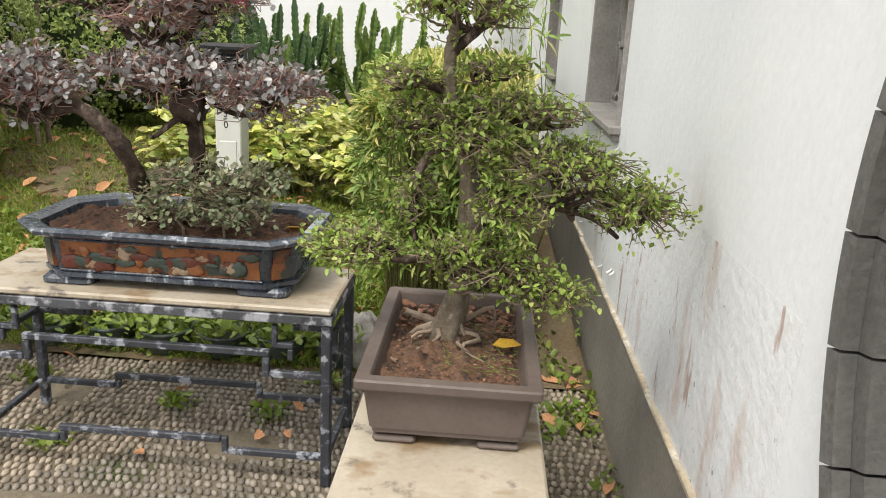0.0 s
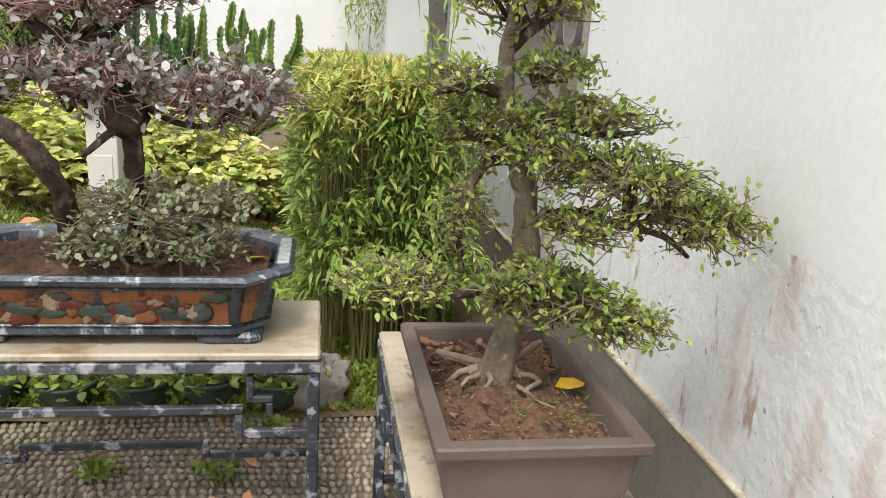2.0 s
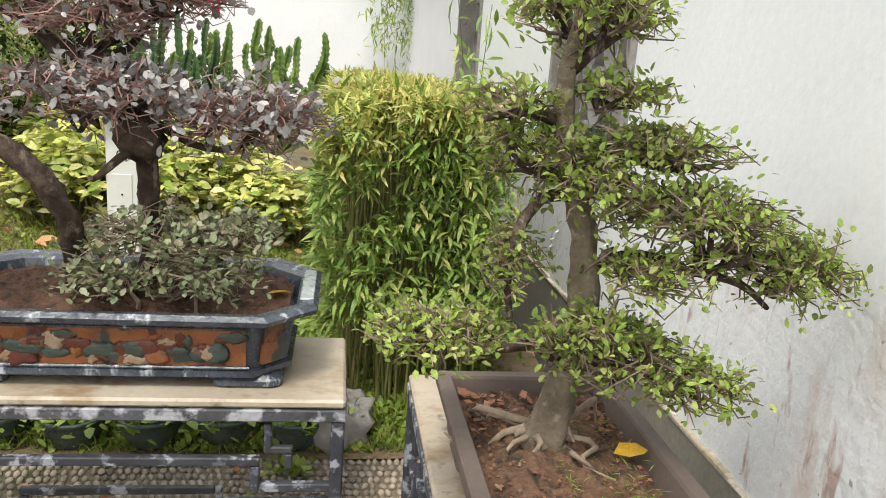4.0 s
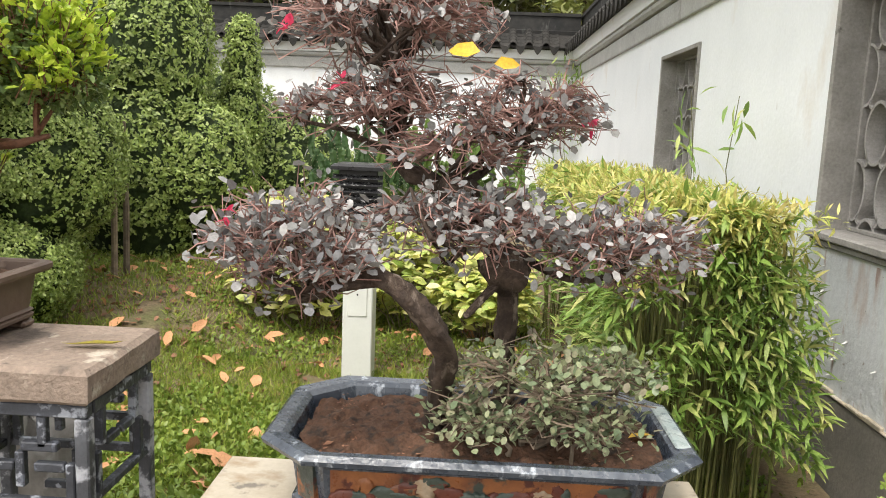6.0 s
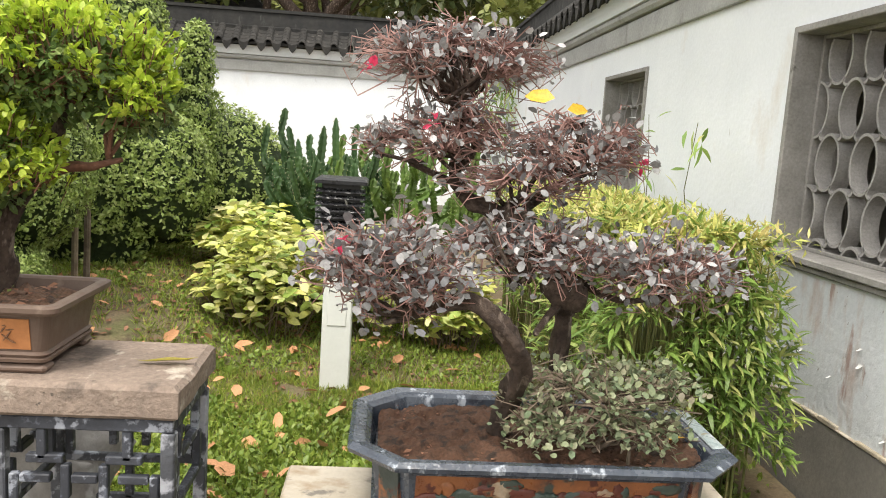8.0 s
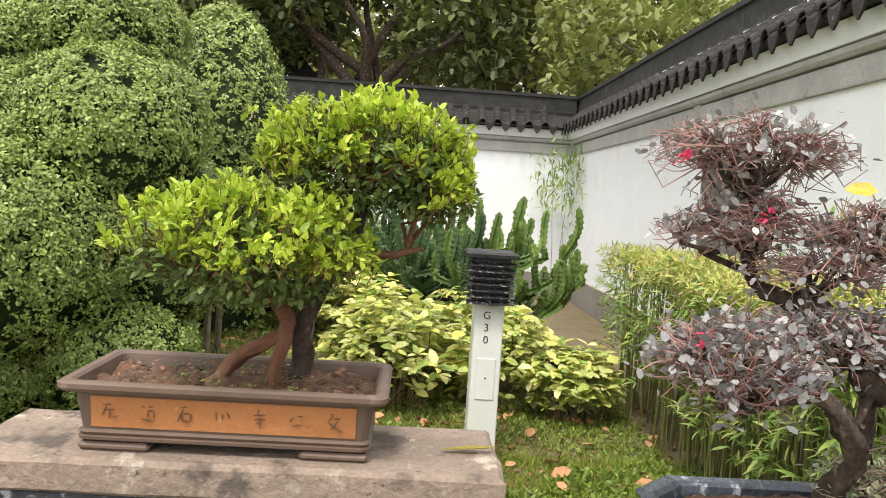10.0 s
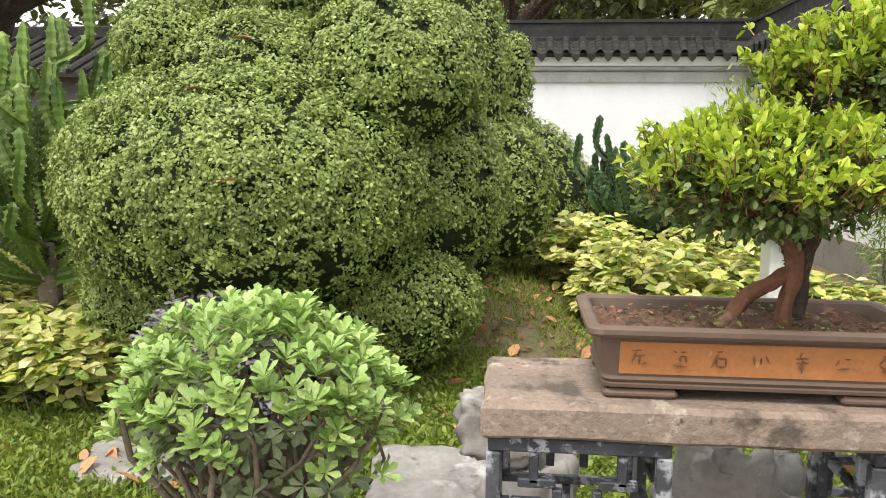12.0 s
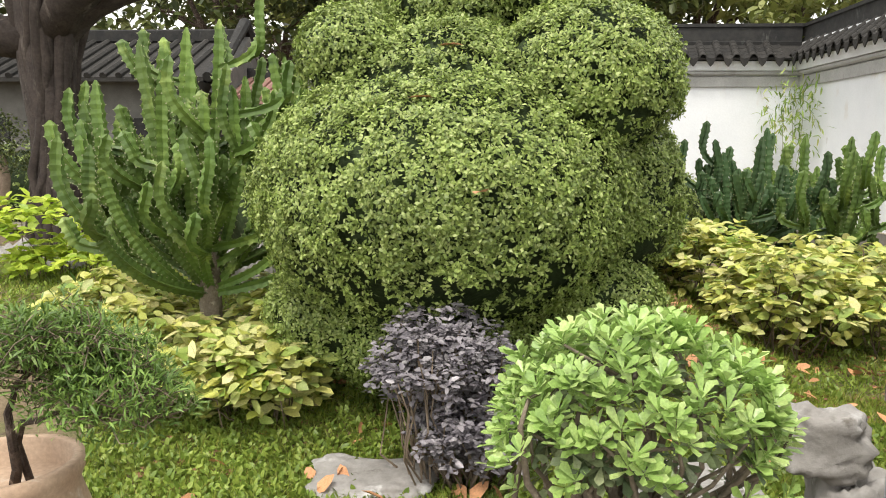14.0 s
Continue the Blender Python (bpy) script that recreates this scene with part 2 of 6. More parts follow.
CULM = surface("bamboo_culm", (0.21, 0.20, 0.065), (0.13, 0.145, 0.045), 9, 0.5, [((0.30, 0.24, 0.11), 14, 0.58, 0.66, (1, 1, 0.3))], 0.1, 60, each=0.35)
CACTUS = surface("cactus_skin", (0.085, 0.15, 0.034), (0.145, 0.225, 0.046), 3.5, 0.45, [((0.29, 0.385, 0.10), 5, 0.56, 0.68, None), ((0.035, 0.065, 0.03), 4, 0.60, 0.72, None)], 0.2, 50, each=0.35)
CACTUS_DARK = surface("old_cactus_skin", (0.040, 0.082, 0.032), (0.065, 0.12, 0.04), 3.5, 0.5, [((0.16, 0.15, 0.10), 8, 0.64, 0.74, None)], 0.2, 50, each=0.3)
SPINE = surface("pale_spine_edge", (0.42, 0.42, 0.27), (0.34, 0.33, 0.20), 30, 0.7, bump=0.1)
# very dark green that stands in for the shade between the leaves
CORE = surface("shade_coloured_core", (0.016, 0.030, 0.008), (0.034, 0.056, 0.014), 14, 0.9, bump=1.0, bump_scale=40, grain=0.5)

L_BUSH = leaf_material("topiary_leaf", [(0.085, 0.145, 0.036), (0.13, 0.215, 0.05), (0.18, 0.285, 0.068), (0.225, 0.335, 0.095), (0.275, 0.38, 0.145)], 0.22)
L_PURPLE = leaf_material("purple_grey_leaf", [(0.13, 0.155, 0.165), (0.20, 0.24, 0.24), (0.26, 0.305, 0.305), (0.15, 0.18, 0.175), (0.34, 0.395, 0.39)], 0.2, 0.42, 0.45)
L_PURPLE_LOW = leaf_material("plum_leaf", [(0.10, 0.11, 0.125), (0.155, 0.17, 0.19), (0.22, 0.245, 0.26), (0.11, 0.125, 0.13)], 0.15, 0.4, 0.6)
L_PINK = leaf_material("magenta_petal", [(0.50, 0.03, 0.09), (0.62, 0.08, 0.17)], 0.3)
L_BONSAI = leaf_material("fresh_bonsai_leaf", [(0.10, 0.19, 0.035), (0.175, 0.30, 0.055), (0.25, 0.40, 0.09), (0.12, 0.17, 0.045), (0.34, 0.46, 0.15)], 0.35)
L_SHRUBLET = leaf_material("blue_green_leaf", [(0.105, 0.17, 0.095), (0.17, 0.24, 0.14), (0.23, 0.30, 0.175), (0.15, 0.155, 0.11)], 0.25)
L_LIME = leaf_material("lime_leaf", [(0.18, 0.31, 0.03), (0.275, 0.43, 0.04), (0.37, 0.51, 0.07), (0.135, 0.25, 0.03)], 0.35)
L_LIMEDARK = leaf_material("deep_green_leaf", [(0.055, 0.11, 0.03), (0.095, 0.17, 0.045), (0.15, 0.22, 0.07)], 0.25)
L_BAMBOO = leaf_material("bamboo_leaf", [(0.09, 0.18, 0.04), (0.15, 0.28, 0.06), (0.22, 0.36, 0.085), (0.32, 0.38, 0.14)], 0.3)
L_BAMBOO_TOP = leaf_material("yellowed_bamboo_leaf", [(0.25, 0.35, 0.08), (0.36, 0.43, 0.12), (0.43, 0.43, 0.17), (0.19, 0.31, 0.07)], 0.3)
L_VARIEG = leaf_material("variegated_leaf", [(0.35, 0.46, 0.09), (0.47, 0.54, 0.18), (0.15, 0.28, 0.05), (0.55, 0.60, 0.30), (0.23, 0.37, 0.07)], 0.3)
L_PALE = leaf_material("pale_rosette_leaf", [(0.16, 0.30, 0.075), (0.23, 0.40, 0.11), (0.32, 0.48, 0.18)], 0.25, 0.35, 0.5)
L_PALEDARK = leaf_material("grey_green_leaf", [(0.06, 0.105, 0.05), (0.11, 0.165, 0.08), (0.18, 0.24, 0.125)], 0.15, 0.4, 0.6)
L_JUNIPER = leaf_material("juniper_leaf", [(0.06, 0.13, 0.03), (0.095, 0.19, 0.04), (0.14, 0.25, 0.05)], 0.2)
L_TREE = leaf_material("tree_leaf", [(0.025, 0.045, 0.015), (0.045, 0.075, 0.02), (0.075, 0.11, 0.03), (0.11, 0.15, 0.045)], 0.2)
L_TREELIGHT = leaf_material("light_tree_leaf", [(0.08, 0.12, 0.03), (0.13, 0.18, 0.045), (0.18, 0.23, 0.07)], 0.3)
L_GRASS = leaf_material("grass", [(0.09, 0.165, 0.025), (0.145, 0.24, 0.035), (0.20, 0.30, 0.045), (0.24, 0.27, 0.07)], 0.25)
L_WEED = leaf_material("weed_leaf", [(0.08, 0.15, 0.025), (0.13, 0.22, 0.035), (0.18, 0.27, 0.05)], 0.25)
L_DEAD = leaf_material("dead_leaf", [(0.33, 0.20, 0.10), (0.26, 0.13, 0.065), (0.42, 0.27, 0.14), (0.18, 0.09, 0.05)], 0.1, 0.7, 0.2)
L_LITTER = leaf_material("rotting_leaf", [(0.13, 0.075, 0.045), (0.19, 0.115, 0.07), (0.10, 0.055, 0.036), (0.25, 0.16, 0.10)], 0.05, 0.8, 0.2)
L_YELLOW = leaf_material("yellow_fallen_leaf", [(0.50, 0.36, 0.02), (0.44, 0.33, 0.03)], 0.2)
L_OLIVE = leaf_material("olive_yellow_leaf", [(0.15, 0.155, 0.012), (0.19, 0.18, 0.018)], 0.2)


# ---- mesh helpers ----
class Shape:
    """Vertices and faces that grow piece by piece into one mesh."""

    def __init__(self):
        self.v, self.f = [], []

    def add(self, verts, faces):
        k = len(self.v)
        self.v.extend(tuple(p) for p in verts)
        self.f.extend(tuple(i + k for i in q) for q in faces)
        return self

    def box(self, x0, x1, y0, y1, z0, z1, b=0.004):
        """A box with chamfered edges."""
        lo, hi = (x0, y0, z0), (x1, y1, z1)
        b = min(b, (x1 - x0) * 0.45, (y1 - y0) * 0.45, (z1 - z0) * 0.45)
        verts, key = [], {}
        for c in range(8):
            s = [(c >> k) & 1 for k in range(3)]
            for a in range(3):
                p = [(hi[k] if s[k] else lo[k]) + (0 if k == a else (-b if s[k] else b)) for k in range(3)]
                key[tuple(s), a] = len(verts)
                verts.append(p)
        faces = []
        for a in range(3):
            u, w = (a + 1) % 3, (a + 2) % 3
            for side in (0, 1):
                q = []
                for su, sw in ((0, 0), (1, 0), (1, 1), (0, 1)):
                    s = [0, 0, 0]
                    s[a], s[u], s[w] = side, su, sw
                    q.append(key[tuple(s), a])
                faces.append(q if side else q[::-1])
            for su in (0, 1):
                for sw in (0, 1):
                    s0, s1 = [0, 0, 0], [0, 0, 0]
                    s0[u], s0[w], s1[u], s1[w] = su, sw, su, sw
                    s1[a] = 1
                    q = [key[tuple(s0), u], key[tuple(s1), u], key[tuple(s1), w], key[tuple(s0), w]]
                    faces.append(q if su != sw else q[::-1])
        for c in range(8):
            s = tuple((c >> k) & 1 for k in range(3))
            q = [key[s, 0], key[s, 1], key[s, 2]]
            faces.append(q if sum(s) % 2 else q[::-1])
        return self.add(verts, faces)

    def tube(self, pts, radii, sides=6, ribs=0.0, twist=0.0, tip=True, gnarl=0.0):
        """A round, tapering tube through points; ribs makes a star-shaped section."""
        pts = [Vector(p) for p in pts]
        verts, faces = [], []
        ref = Vector((0.31, 0.47, 0.83))
        for i, p in enumerate(pts):
            d = (pts[min(i + 1, len(pts) - 1)] - pts[max(i - 1, 0)]).normalized()
            if abs(d.dot(ref)) > 0.98:
                ref = Vector((0.9, -0.3, 0.2))
            u = d.cross(ref).normalized()
            w = d.cross(u)
            for k in range(sides):
                a = 2 * math.pi * k / sides + twist * i
                r = radii[i] * (1 if not ribs or k % 2 == 0 else ribs)
                o = u * math.cos(a) + w * math.sin(a)
                if gnarl:
                    r *= 1 + gnarl * (noise.noise(p * 13 + o * 1.6) + 0.7 * noise.noise(p * 34 + o * 2.5) + 0.5 * math.sin(3 * a + 2.2 * i / max(len(pts), 1) * 6))
                verts.append(p + o * r)
        for i in range(len(pts) - 1):
            for k in range(sides):
                a, b = i * sides + k, i * sides + (k + 1) % sides
                faces.append((a, b, b + sides, a + sides))
        faces.append(tuple(range(sides))[::-1])
        if tip:
            faces.append(tuple(range((len(pts) - 1) * sides, len(pts) * sides)))
        return self.add(verts, faces)

    def loft(self, rings, closed=True, cap=True):
        """Quads between rings of equal length."""
        k = len(rings[0])
        verts = [p for r in rings for p in r]
        faces = []
        for i in range(len(rings) - 1):
            for j in range(k if closed else k - 1):
                a, b = i * k + j, i * k + (j + 1) % k
                faces.append((a, b, b + k, a + k))
        if cap:
            faces.append(tuple(range(k))[::-1])
            faces.append(tuple(range((len(rings) - 1) * k, len(rings) * k)))
        return self.add(verts, faces)

    def blob(self, c, r, rough=0.15, freq=2.5, seed=0.0, n=14, flat=None, squareness=1.0):
        """A lumpy rounded body: rock or leaf core."""
        rings = []
        for i in range(n + 1):
            t = math.pi * (0.02 + 0.96 * i / n)
            ring = []
            for j in range(2 * n):
                a = math.pi * j / n
                d = Vector((math.sin(t) * math.cos(a), math.sin(t) * math.sin(a), -math.cos(t)))
                if squareness != 1.0:
                    d = Vector([math.copysign(abs(q) ** squareness, q) for q in d])
                k = 1 + rough * noise.noise(d * freq + Vector((seed, seed * 2, 3))) + rough * 0.5 * noise.noise(d * freq * 2.7 + Vector((seed, 7, seed)))
                p = [c[q] + d[q] * r[q] * k for q in range(3)]
                if flat is not None:
                    p[2] = max(p[2], flat)
                ring.append(p)
            rings.append(ring)
        return self.loft(rings)


def mesh_from(shape, name, material, smooth=False):
    me = bpy.data.meshes.new(name)
    me.from_pydata(shape.v, [], shape.f)
    me.materials.append(material)
    if smooth:
        me.polygons.foreach_set("use_smooth", [True] * len(me.polygons))
    me.update()
    return me


def thing(name, at, label, category, group="", kind=""):
    ob = new(name)
    ob.location = at
    ob.empty_display_size = 0.1
    return tagged(ob, label, category, group, kind)


def under(ob, parent):
    ob.parent = parent
    if parent.type == "EMPTY":
        ob.matrix_parent_inverse = Matrix.Translation(-parent.location)
    return ob


def part(name, shape, material, parent, label="", smooth=False, kind=""):
    """One mesh under a thing or part, given in world coordinates."""
    ob = new(name, mesh_from(shape, name, material, smooth))
    under(ob, parent)
    return tagged(ob, label, kind=kind)


def solid(name, shape, material, label, category, group="", kind="", smooth=False):
    """A thing that is a single mesh."""
    return tagged(new(name, mesh_from(shape, name, material, smooth)), label, category, group, kind)


# leaf outlines: length along x, width along y, fold along z
OVAL = (np.array([(0, 0, 0), (0.3, 0.27, 0.07), (0.3, -0.27, 0.07), (0.5, 0, 0), (0.74, 0.21, 0.04), (0.74, -0.21, 0.04), (1, 0, -0.06)]),
        np.array([(0, 2, 3), (0, 3, 1), (3, 2, 5), (3, 4, 1), (3, 5, 6), (3, 6, 4)]))
SMALL = (np.array([(0, 0, 0), (0.45, 0.28, 0.06), (0.45, -0.28, 0.06), (0.5, 0, 0), (1, 0, -0.05)]),
         np.array([(0, 2, 3), (0, 3, 1), (3, 2, 4), (3, 4, 1)]))
LANCE = (np.array([(0, 0, 0.05), (0.15, 0.05, 0.03), (0.15, -0.05, 0.03), (0.2, 0, 0.015), (0.5, 0.11, 0.06), (0.5, -0.11, 0.05), (0.5, 0, 0.02), (0.8, 0.07, 0.04), (0.8, -0.07, 0.04), (0.8, 0, 0.015), (1, 0, 0.06)]),
         np.array([(0, 2, 3), (0, 3, 1), (3, 2, 5), (3, 5, 6), (3, 6, 4), (3, 4, 1), (6, 5, 8), (6, 8, 9), (6, 9, 7), (6, 7, 4), (9, 8, 10), (9, 10, 7)]))
BLADE = (np.array([(0, 0, 0), (0.35, 0.095, 0.03), (0.35, -0.095, 0.03), (0.7, 0.066, -0.02), (0.7, -0.066, -0.02), (1, 0, -0.14)]),
         np.array([(0, 2, 1), (1, 2, 4), (1, 4, 3), (3, 4, 5)]))
SPOON = (np.array([(0, 0, 0), (0.45, 0.13, 0.03), (0.45, -0.13, 0.03), (0.6, 0, 0), (0.82, 0.22, 0.04), (0.82, -0.22, 0.04), (1.03, 0, -0.03)]),
         np.array([(0, 2, 3), (0, 3, 1), (3, 2, 5), (3, 4, 1), (3, 5, 6), (3, 6, 4)]))
ROUND = (np.array([(0, 0, 0), (0.28, 0.30, 0.06), (0.28, -0.30, 0.06), (0.5, 0, 0), (0.72, 0.31, 0.05), (0.72, -0.31, 0.05), (1, 0, -0.04)]),
         np.array([(0, 2, 3), (0, 3, 1), (3, 2, 5), (3, 4, 1), (3, 5, 6), (3, 6, 4)]))
CHIP = (np.array([(0, 0, 0), (0.5, 0.28, 0.05), (0.5, -0.28, 0.05), (1, 0, -0.03)]), np.array([(0, 2, 1), (1, 2, 3)]))
STRAW = (np.array([(0, 0.035, 0), (0, -0.035, 0), (0.55, 0.03, 0), (1, 0, -0.12)]), np.array([(0, 1, 2), (2, 1, 3)]))


def unit(a):
    return a / np.maximum(np.linalg.norm(a, axis=1, keepdims=True), 1e-9)


def leaf_mesh(name, at, way, size, material, outline=OVAL, face=None):
    """Many leaves in one mesh: each starts at a point, runs along way and turns its upper side to face."""
    at, way = np.asarray(at, float), unit(np.asarray(way, float))
    k = len(at)
    size = np.broadcast_to(np.asarray(size, float), (k,))
    face = np.tile((0, 0, 1.0), (k, 1)) if face is None else np.asarray(face, float)
    face = face + rng.normal(0, 0.35, (k, 3))
    side = unit(np.cross(face, way))
    up = np.cross(way, side)
    tv, tf = outline
    v = at[:, None] + size[:, None, None] * (tv[None, :, 0:1] * way[:, None] + tv[None, :, 1:2] * side[:, None] + tv[None, :, 2:3] * up[:, None])
    f = tf[None] + (np.arange(k) * len(tv))[:, None, None]
    me = bpy.data.meshes.new(name)
    nf = f.shape[0] * f.shape[1]
    me.vertices.add(k * len(tv))
    me.vertices.foreach_set("co", v.astype(np.float32).ravel())
    me.loops.add(nf * 3)
    me.loops.foreach_set("vertex_index", f.astype(np.int32).ravel())
    me.polygons.add(nf)
    me.polygons.foreach_set("loop_start", np.arange(0, nf * 3, 3, dtype=np.int32))
    me.polygons.foreach_set("use_smooth", np.ones(nf, bool))
    me.materials.append(material)
    me.update(calc_edges=True)
    return me


def leaf_part(name, parent, *args, label="", kind="", **kw):
    ob = new(name, leaf_mesh(name, *args, **kw))
    under(ob, parent)
    return tagged(ob, label, kind=kind)


def on_ellipsoids(count, lumps, deep=0.12, power=2.0):
    """Points near the outer skin of a union of ellipsoids, with their outward ways. lumps: rows of centre and radii."""
    lumps = [(np.array(c, float), np.array(r, float)) for c, r in lumps]
    area = np.array([(r[0] * r[1] + r[1] * r[2] + r[0] * r[2]) for _, r in lumps])
    pick = rng.choice(len(lumps), count, p=area / area.sum())
    d = unit(rng.normal(size=(count, 3)))
    c = np.array([q[0] for q in lumps])[pick]
    r = np.array([q[1] for q in lumps])[pick]
    wob = np.array([noise.noise(Vector(q * 3.2 + p)) for q, p in zip(d, c)])
    depth = 1 + 0.13 * wob - deep * rng.random(count) ** power
    p = c + d * r * depth[:, None]
    keep = np.ones(count, bool)
    for i, (cc, rr) in enumerate(lumps):
        inside = (((p - cc) / rr) ** 2).sum(1) < 0.72
        keep &= ~(inside & (pick != i))
    keep &= p[:, 2] > 0.03
    return p[keep], unit(d / r)[keep]


def wander(a, b, bend=0.12, steps=5, sag=0.0):
    """A crooked line of points from a to b."""
    a, b = Vector(a), Vector(b)
    ln = (b - a).length
    off = Vector(rng.normal(0, 1, 3)) * ln * bend
    off2 = Vector(rng.normal(0, 1, 3)) * ln * bend * 0.6
    out = []
    for i in range(steps + 1):
        t = i / steps
        w = math.sin(math.pi * t)
        out.append(a.lerp(b, t) + off * w + off2 * math.sin(2 * math.pi * t) - Vector((0, 0, sag * w)))
    return out


def smooth_path(pts, radii, per=6):
    """Points and radii along a smooth curve through the given ones."""
    p = [Vector(q) for q in pts]
    out, rad = [], []
    for i in range(len(p) - 1):
        a, b, c, d = p[max(i - 1, 0)], p[i], p[i + 1], p[min(i + 2, len(p) - 1)]
        for k in range(per):
            t = k / per
            out.append(0.5 * ((2 * b) + (c - a) * t + (2 * a - 5 * b + 4 * c - d) * t * t + (3 * b - a - 3 * c + d) * t ** 3))
            rad.append(radii[i] + (radii[i + 1] - radii[i]) * t)
    return out + [p[-1]], rad + [radii[-1]]


def limb(shape, a, b, r0, r1, bend=0.12, steps=5, sides=6, sag=0.0):
    pts = wander(a, b, bend, steps, sag)
    rad = [r0 + (r1 - r0) * i / steps for i in range(steps + 1)]
    shape.tube(pts, rad, sides)
    return pts


def twig_pad(twigs, fine, anchor, c, r, tips, leaves_per, reach=0.03, up=0.25):
    """A pad of foliage: limbs fan out from anchor, thin twigs fill the ellipsoid. Returns leaf points and ways."""
    at, way = [], []
    hubs = []
    for _ in range(max(4, tips // 22)):
        d = unit(rng.normal(size=(1, 3)))[0]
        h = np.array(c) + d * np.array(r) * rng.uniform(0.15, 0.6)
        pts = limb(twigs, anchor, h, 0.0075, 0.0035, 0.16, 4, 5)
        hubs.append(h)
    for _ in range(tips):
        d = unit(rng.normal(size=(1, 3)))[0]
        d[2] = abs(d[2]) * 0.85 - 0.25 if rng.random() < 0.8 else d[2]
        e = np.array(c) + d * np.array(r) * rng.uniform(0.6, 1.05)
        h = hubs[int(np.argmin([np.linalg.norm(q - e) * rng.uniform(0.7, 1.3) for q in hubs]))]
        pts = wander(h, e, 0.16, 3)
        fine.tube(pts, [0.0028, 0.0022, 0.0017, 0.0011], 3)
        ax = np.array(pts[-1] - pts[-2])
        ax /= max(np.linalg.norm(ax), 1e-6)
        for _ in range(leaves_per):
            k = rng.integers(1, 4)
            q = np.array(pts[k - 1].lerp(pts[k], rng.uniform(0.2, 1.0))) if rng.random() < 0.6 else np.array(pts[-1])
            at.append(q + rng.normal(0, reach * 0.3, 3))
            way.append(ax * 0.6 + rng.normal(0, 0.7, 3) + np.array((0, 0, up)))
    return at, way


# ---- ground and walls ----
WX = 0.60          # face of the side wall
YB = 13.65         # face of the end wall
g = Shape().add([(-600, -600, -0.012), (600, -600, -0.012), (600, 900, -0.012), (-600, 900, -0.012)], [(0, 1, 2, 3)])
ground = solid("ground", g, EARTH, "bare brown earth with thin green growth", "ground", kind="structure")

def ease(t):
    t = min(1, max(0, t))
    return t * t * (3 - 2 * t)


def lawn_z(x, y):
    """Nearly flat beside the path, rising to a low bank under the clipped bushes."""
    return 0.015 + 0.05 * min(1, max(0, (y - 3.12) / 0.6)) + 0.03 * noise.noise(Vector((x, y, 0)) * 0.9) + 0.38 * ease((y - 4.1) / 1.9) * ease((-2.0 - x) / 1.1)


n = 60
rows_v, rows_f = [], []
for j in range(n + 1):
    for i in range(n + 1):
        x, y = -13 + 13.55 * i / n, 3.12 + 10.5 * j / n
        rows_v.append((x, y, lawn_z(x, y)))
for j in range(n):
    for i in range(n):
        a = j * (n + 1) + i
        rows_f.append((a, a + 1, a + n + 2, a + n + 1))
lawn = solid("lawn", Shape().add(rows_v, rows_f), EARTH, "uneven lawn of short grass and weeds on brown soil", "lawn", kind="structure", smooth=True)


pavement = solid("pavement", Shape().box(-10, WX, -6, 3.14, -0.02, 0.004, 0.003), MORTAR, "pebble-set garden path with mossy joints", "path", kind="structure")

# side wall with a round gate and two windows
GY, GZ, GR = 0.232, 1.25, 0.925
wall_right = thing("wall_right", (WX, 6, 0), "whitewashed garden wall with peeling, damp-stained paint", "wall", kind="structure")
TH = 0.30


def ring_panel(shape, y0, y1, z0, z1):
    k = 72
    inner, outer = [], []
    for i in range(k):
        a = 2 * math.pi * i / k
        cy, cz = math.cos(a), math.sin(a)
        inner.append((GY + GR * cy, GZ + GR * cz))
        t = min(((y1 - GY) if cy > 0 else (GY - y0)) / max(abs(cy), 1e-6), ((z1 - GZ) if cz > 0 else (GZ - z0)) / max(abs(cz), 1e-6))
        outer.append((GY + t * cy, GZ + t * cz))
    v = [(WX, *p) for p in inner] + [(WX, *p) for p in outer] + [(WX + TH, *p) for p in inner] + [(WX + TH, *p) for p in outer]
    f = []
    for i in range(k):
        j = (i + 1) % k
        f += [(i, k + i, k + j, j), (2 * k + i, 2 * k + j, 3 * k + j, 3 * k + i), (i, j, 2 * k + j, 2 * k + i)]
    shape.add(v, f)


WIN_B = (3.32, 4.375, 1.13, 2.19)
WIN_A = (6.62, 7.73, 1.14, 2.19)
w = Shape()
ring_panel(w, -1.6, 1.30, 0.0, 3.15)
w.box(WX, WX + TH, -6, -1.6, 0, 3.15, 0.002)
for y0, y1, z0, z1 in ((2.95, 3.32, 0, 3.15), (3.32, 4.375, 1.05, 1.13), (3.32, 4.375, 2.19, 3.15), (4.375, 6.62, 1.05, 3.15), (6.62, 7.73, 0, 1.14), (6.62, 7.73, 2.19, 3.15), (7.73, 13.95, 0, 3.15)):
    w.box(WX, WX + TH, y0, y1, z0, z1, 0.0005)
part("whitewash", w, WHITE, wall_right)
w = Shape()
w.box(WX, WX + TH, 1.30, 2.95, 0, 1.05, 0.0005).box(WX, WX + TH, 3.32, 6.62, 0, 1.05, 0.0005)
part("damp_band", w, DAMP, wall_right, "whitewash with brownish damp stains and cracks")
w = Shape().box(WX, WX + TH, 1.30, 2.95, 1.05, 3.15, 0.0005)
part("plain_panel", w, WHITE, wall_right)
w = Shape().box(WX - 0.012, WX + 0.01, 0.98, YB, -0.02, 0.445, 0.006)
part("plinth", w, CEMENT, wall_right, "grey cement plinth")
w = Shape()
prev = None
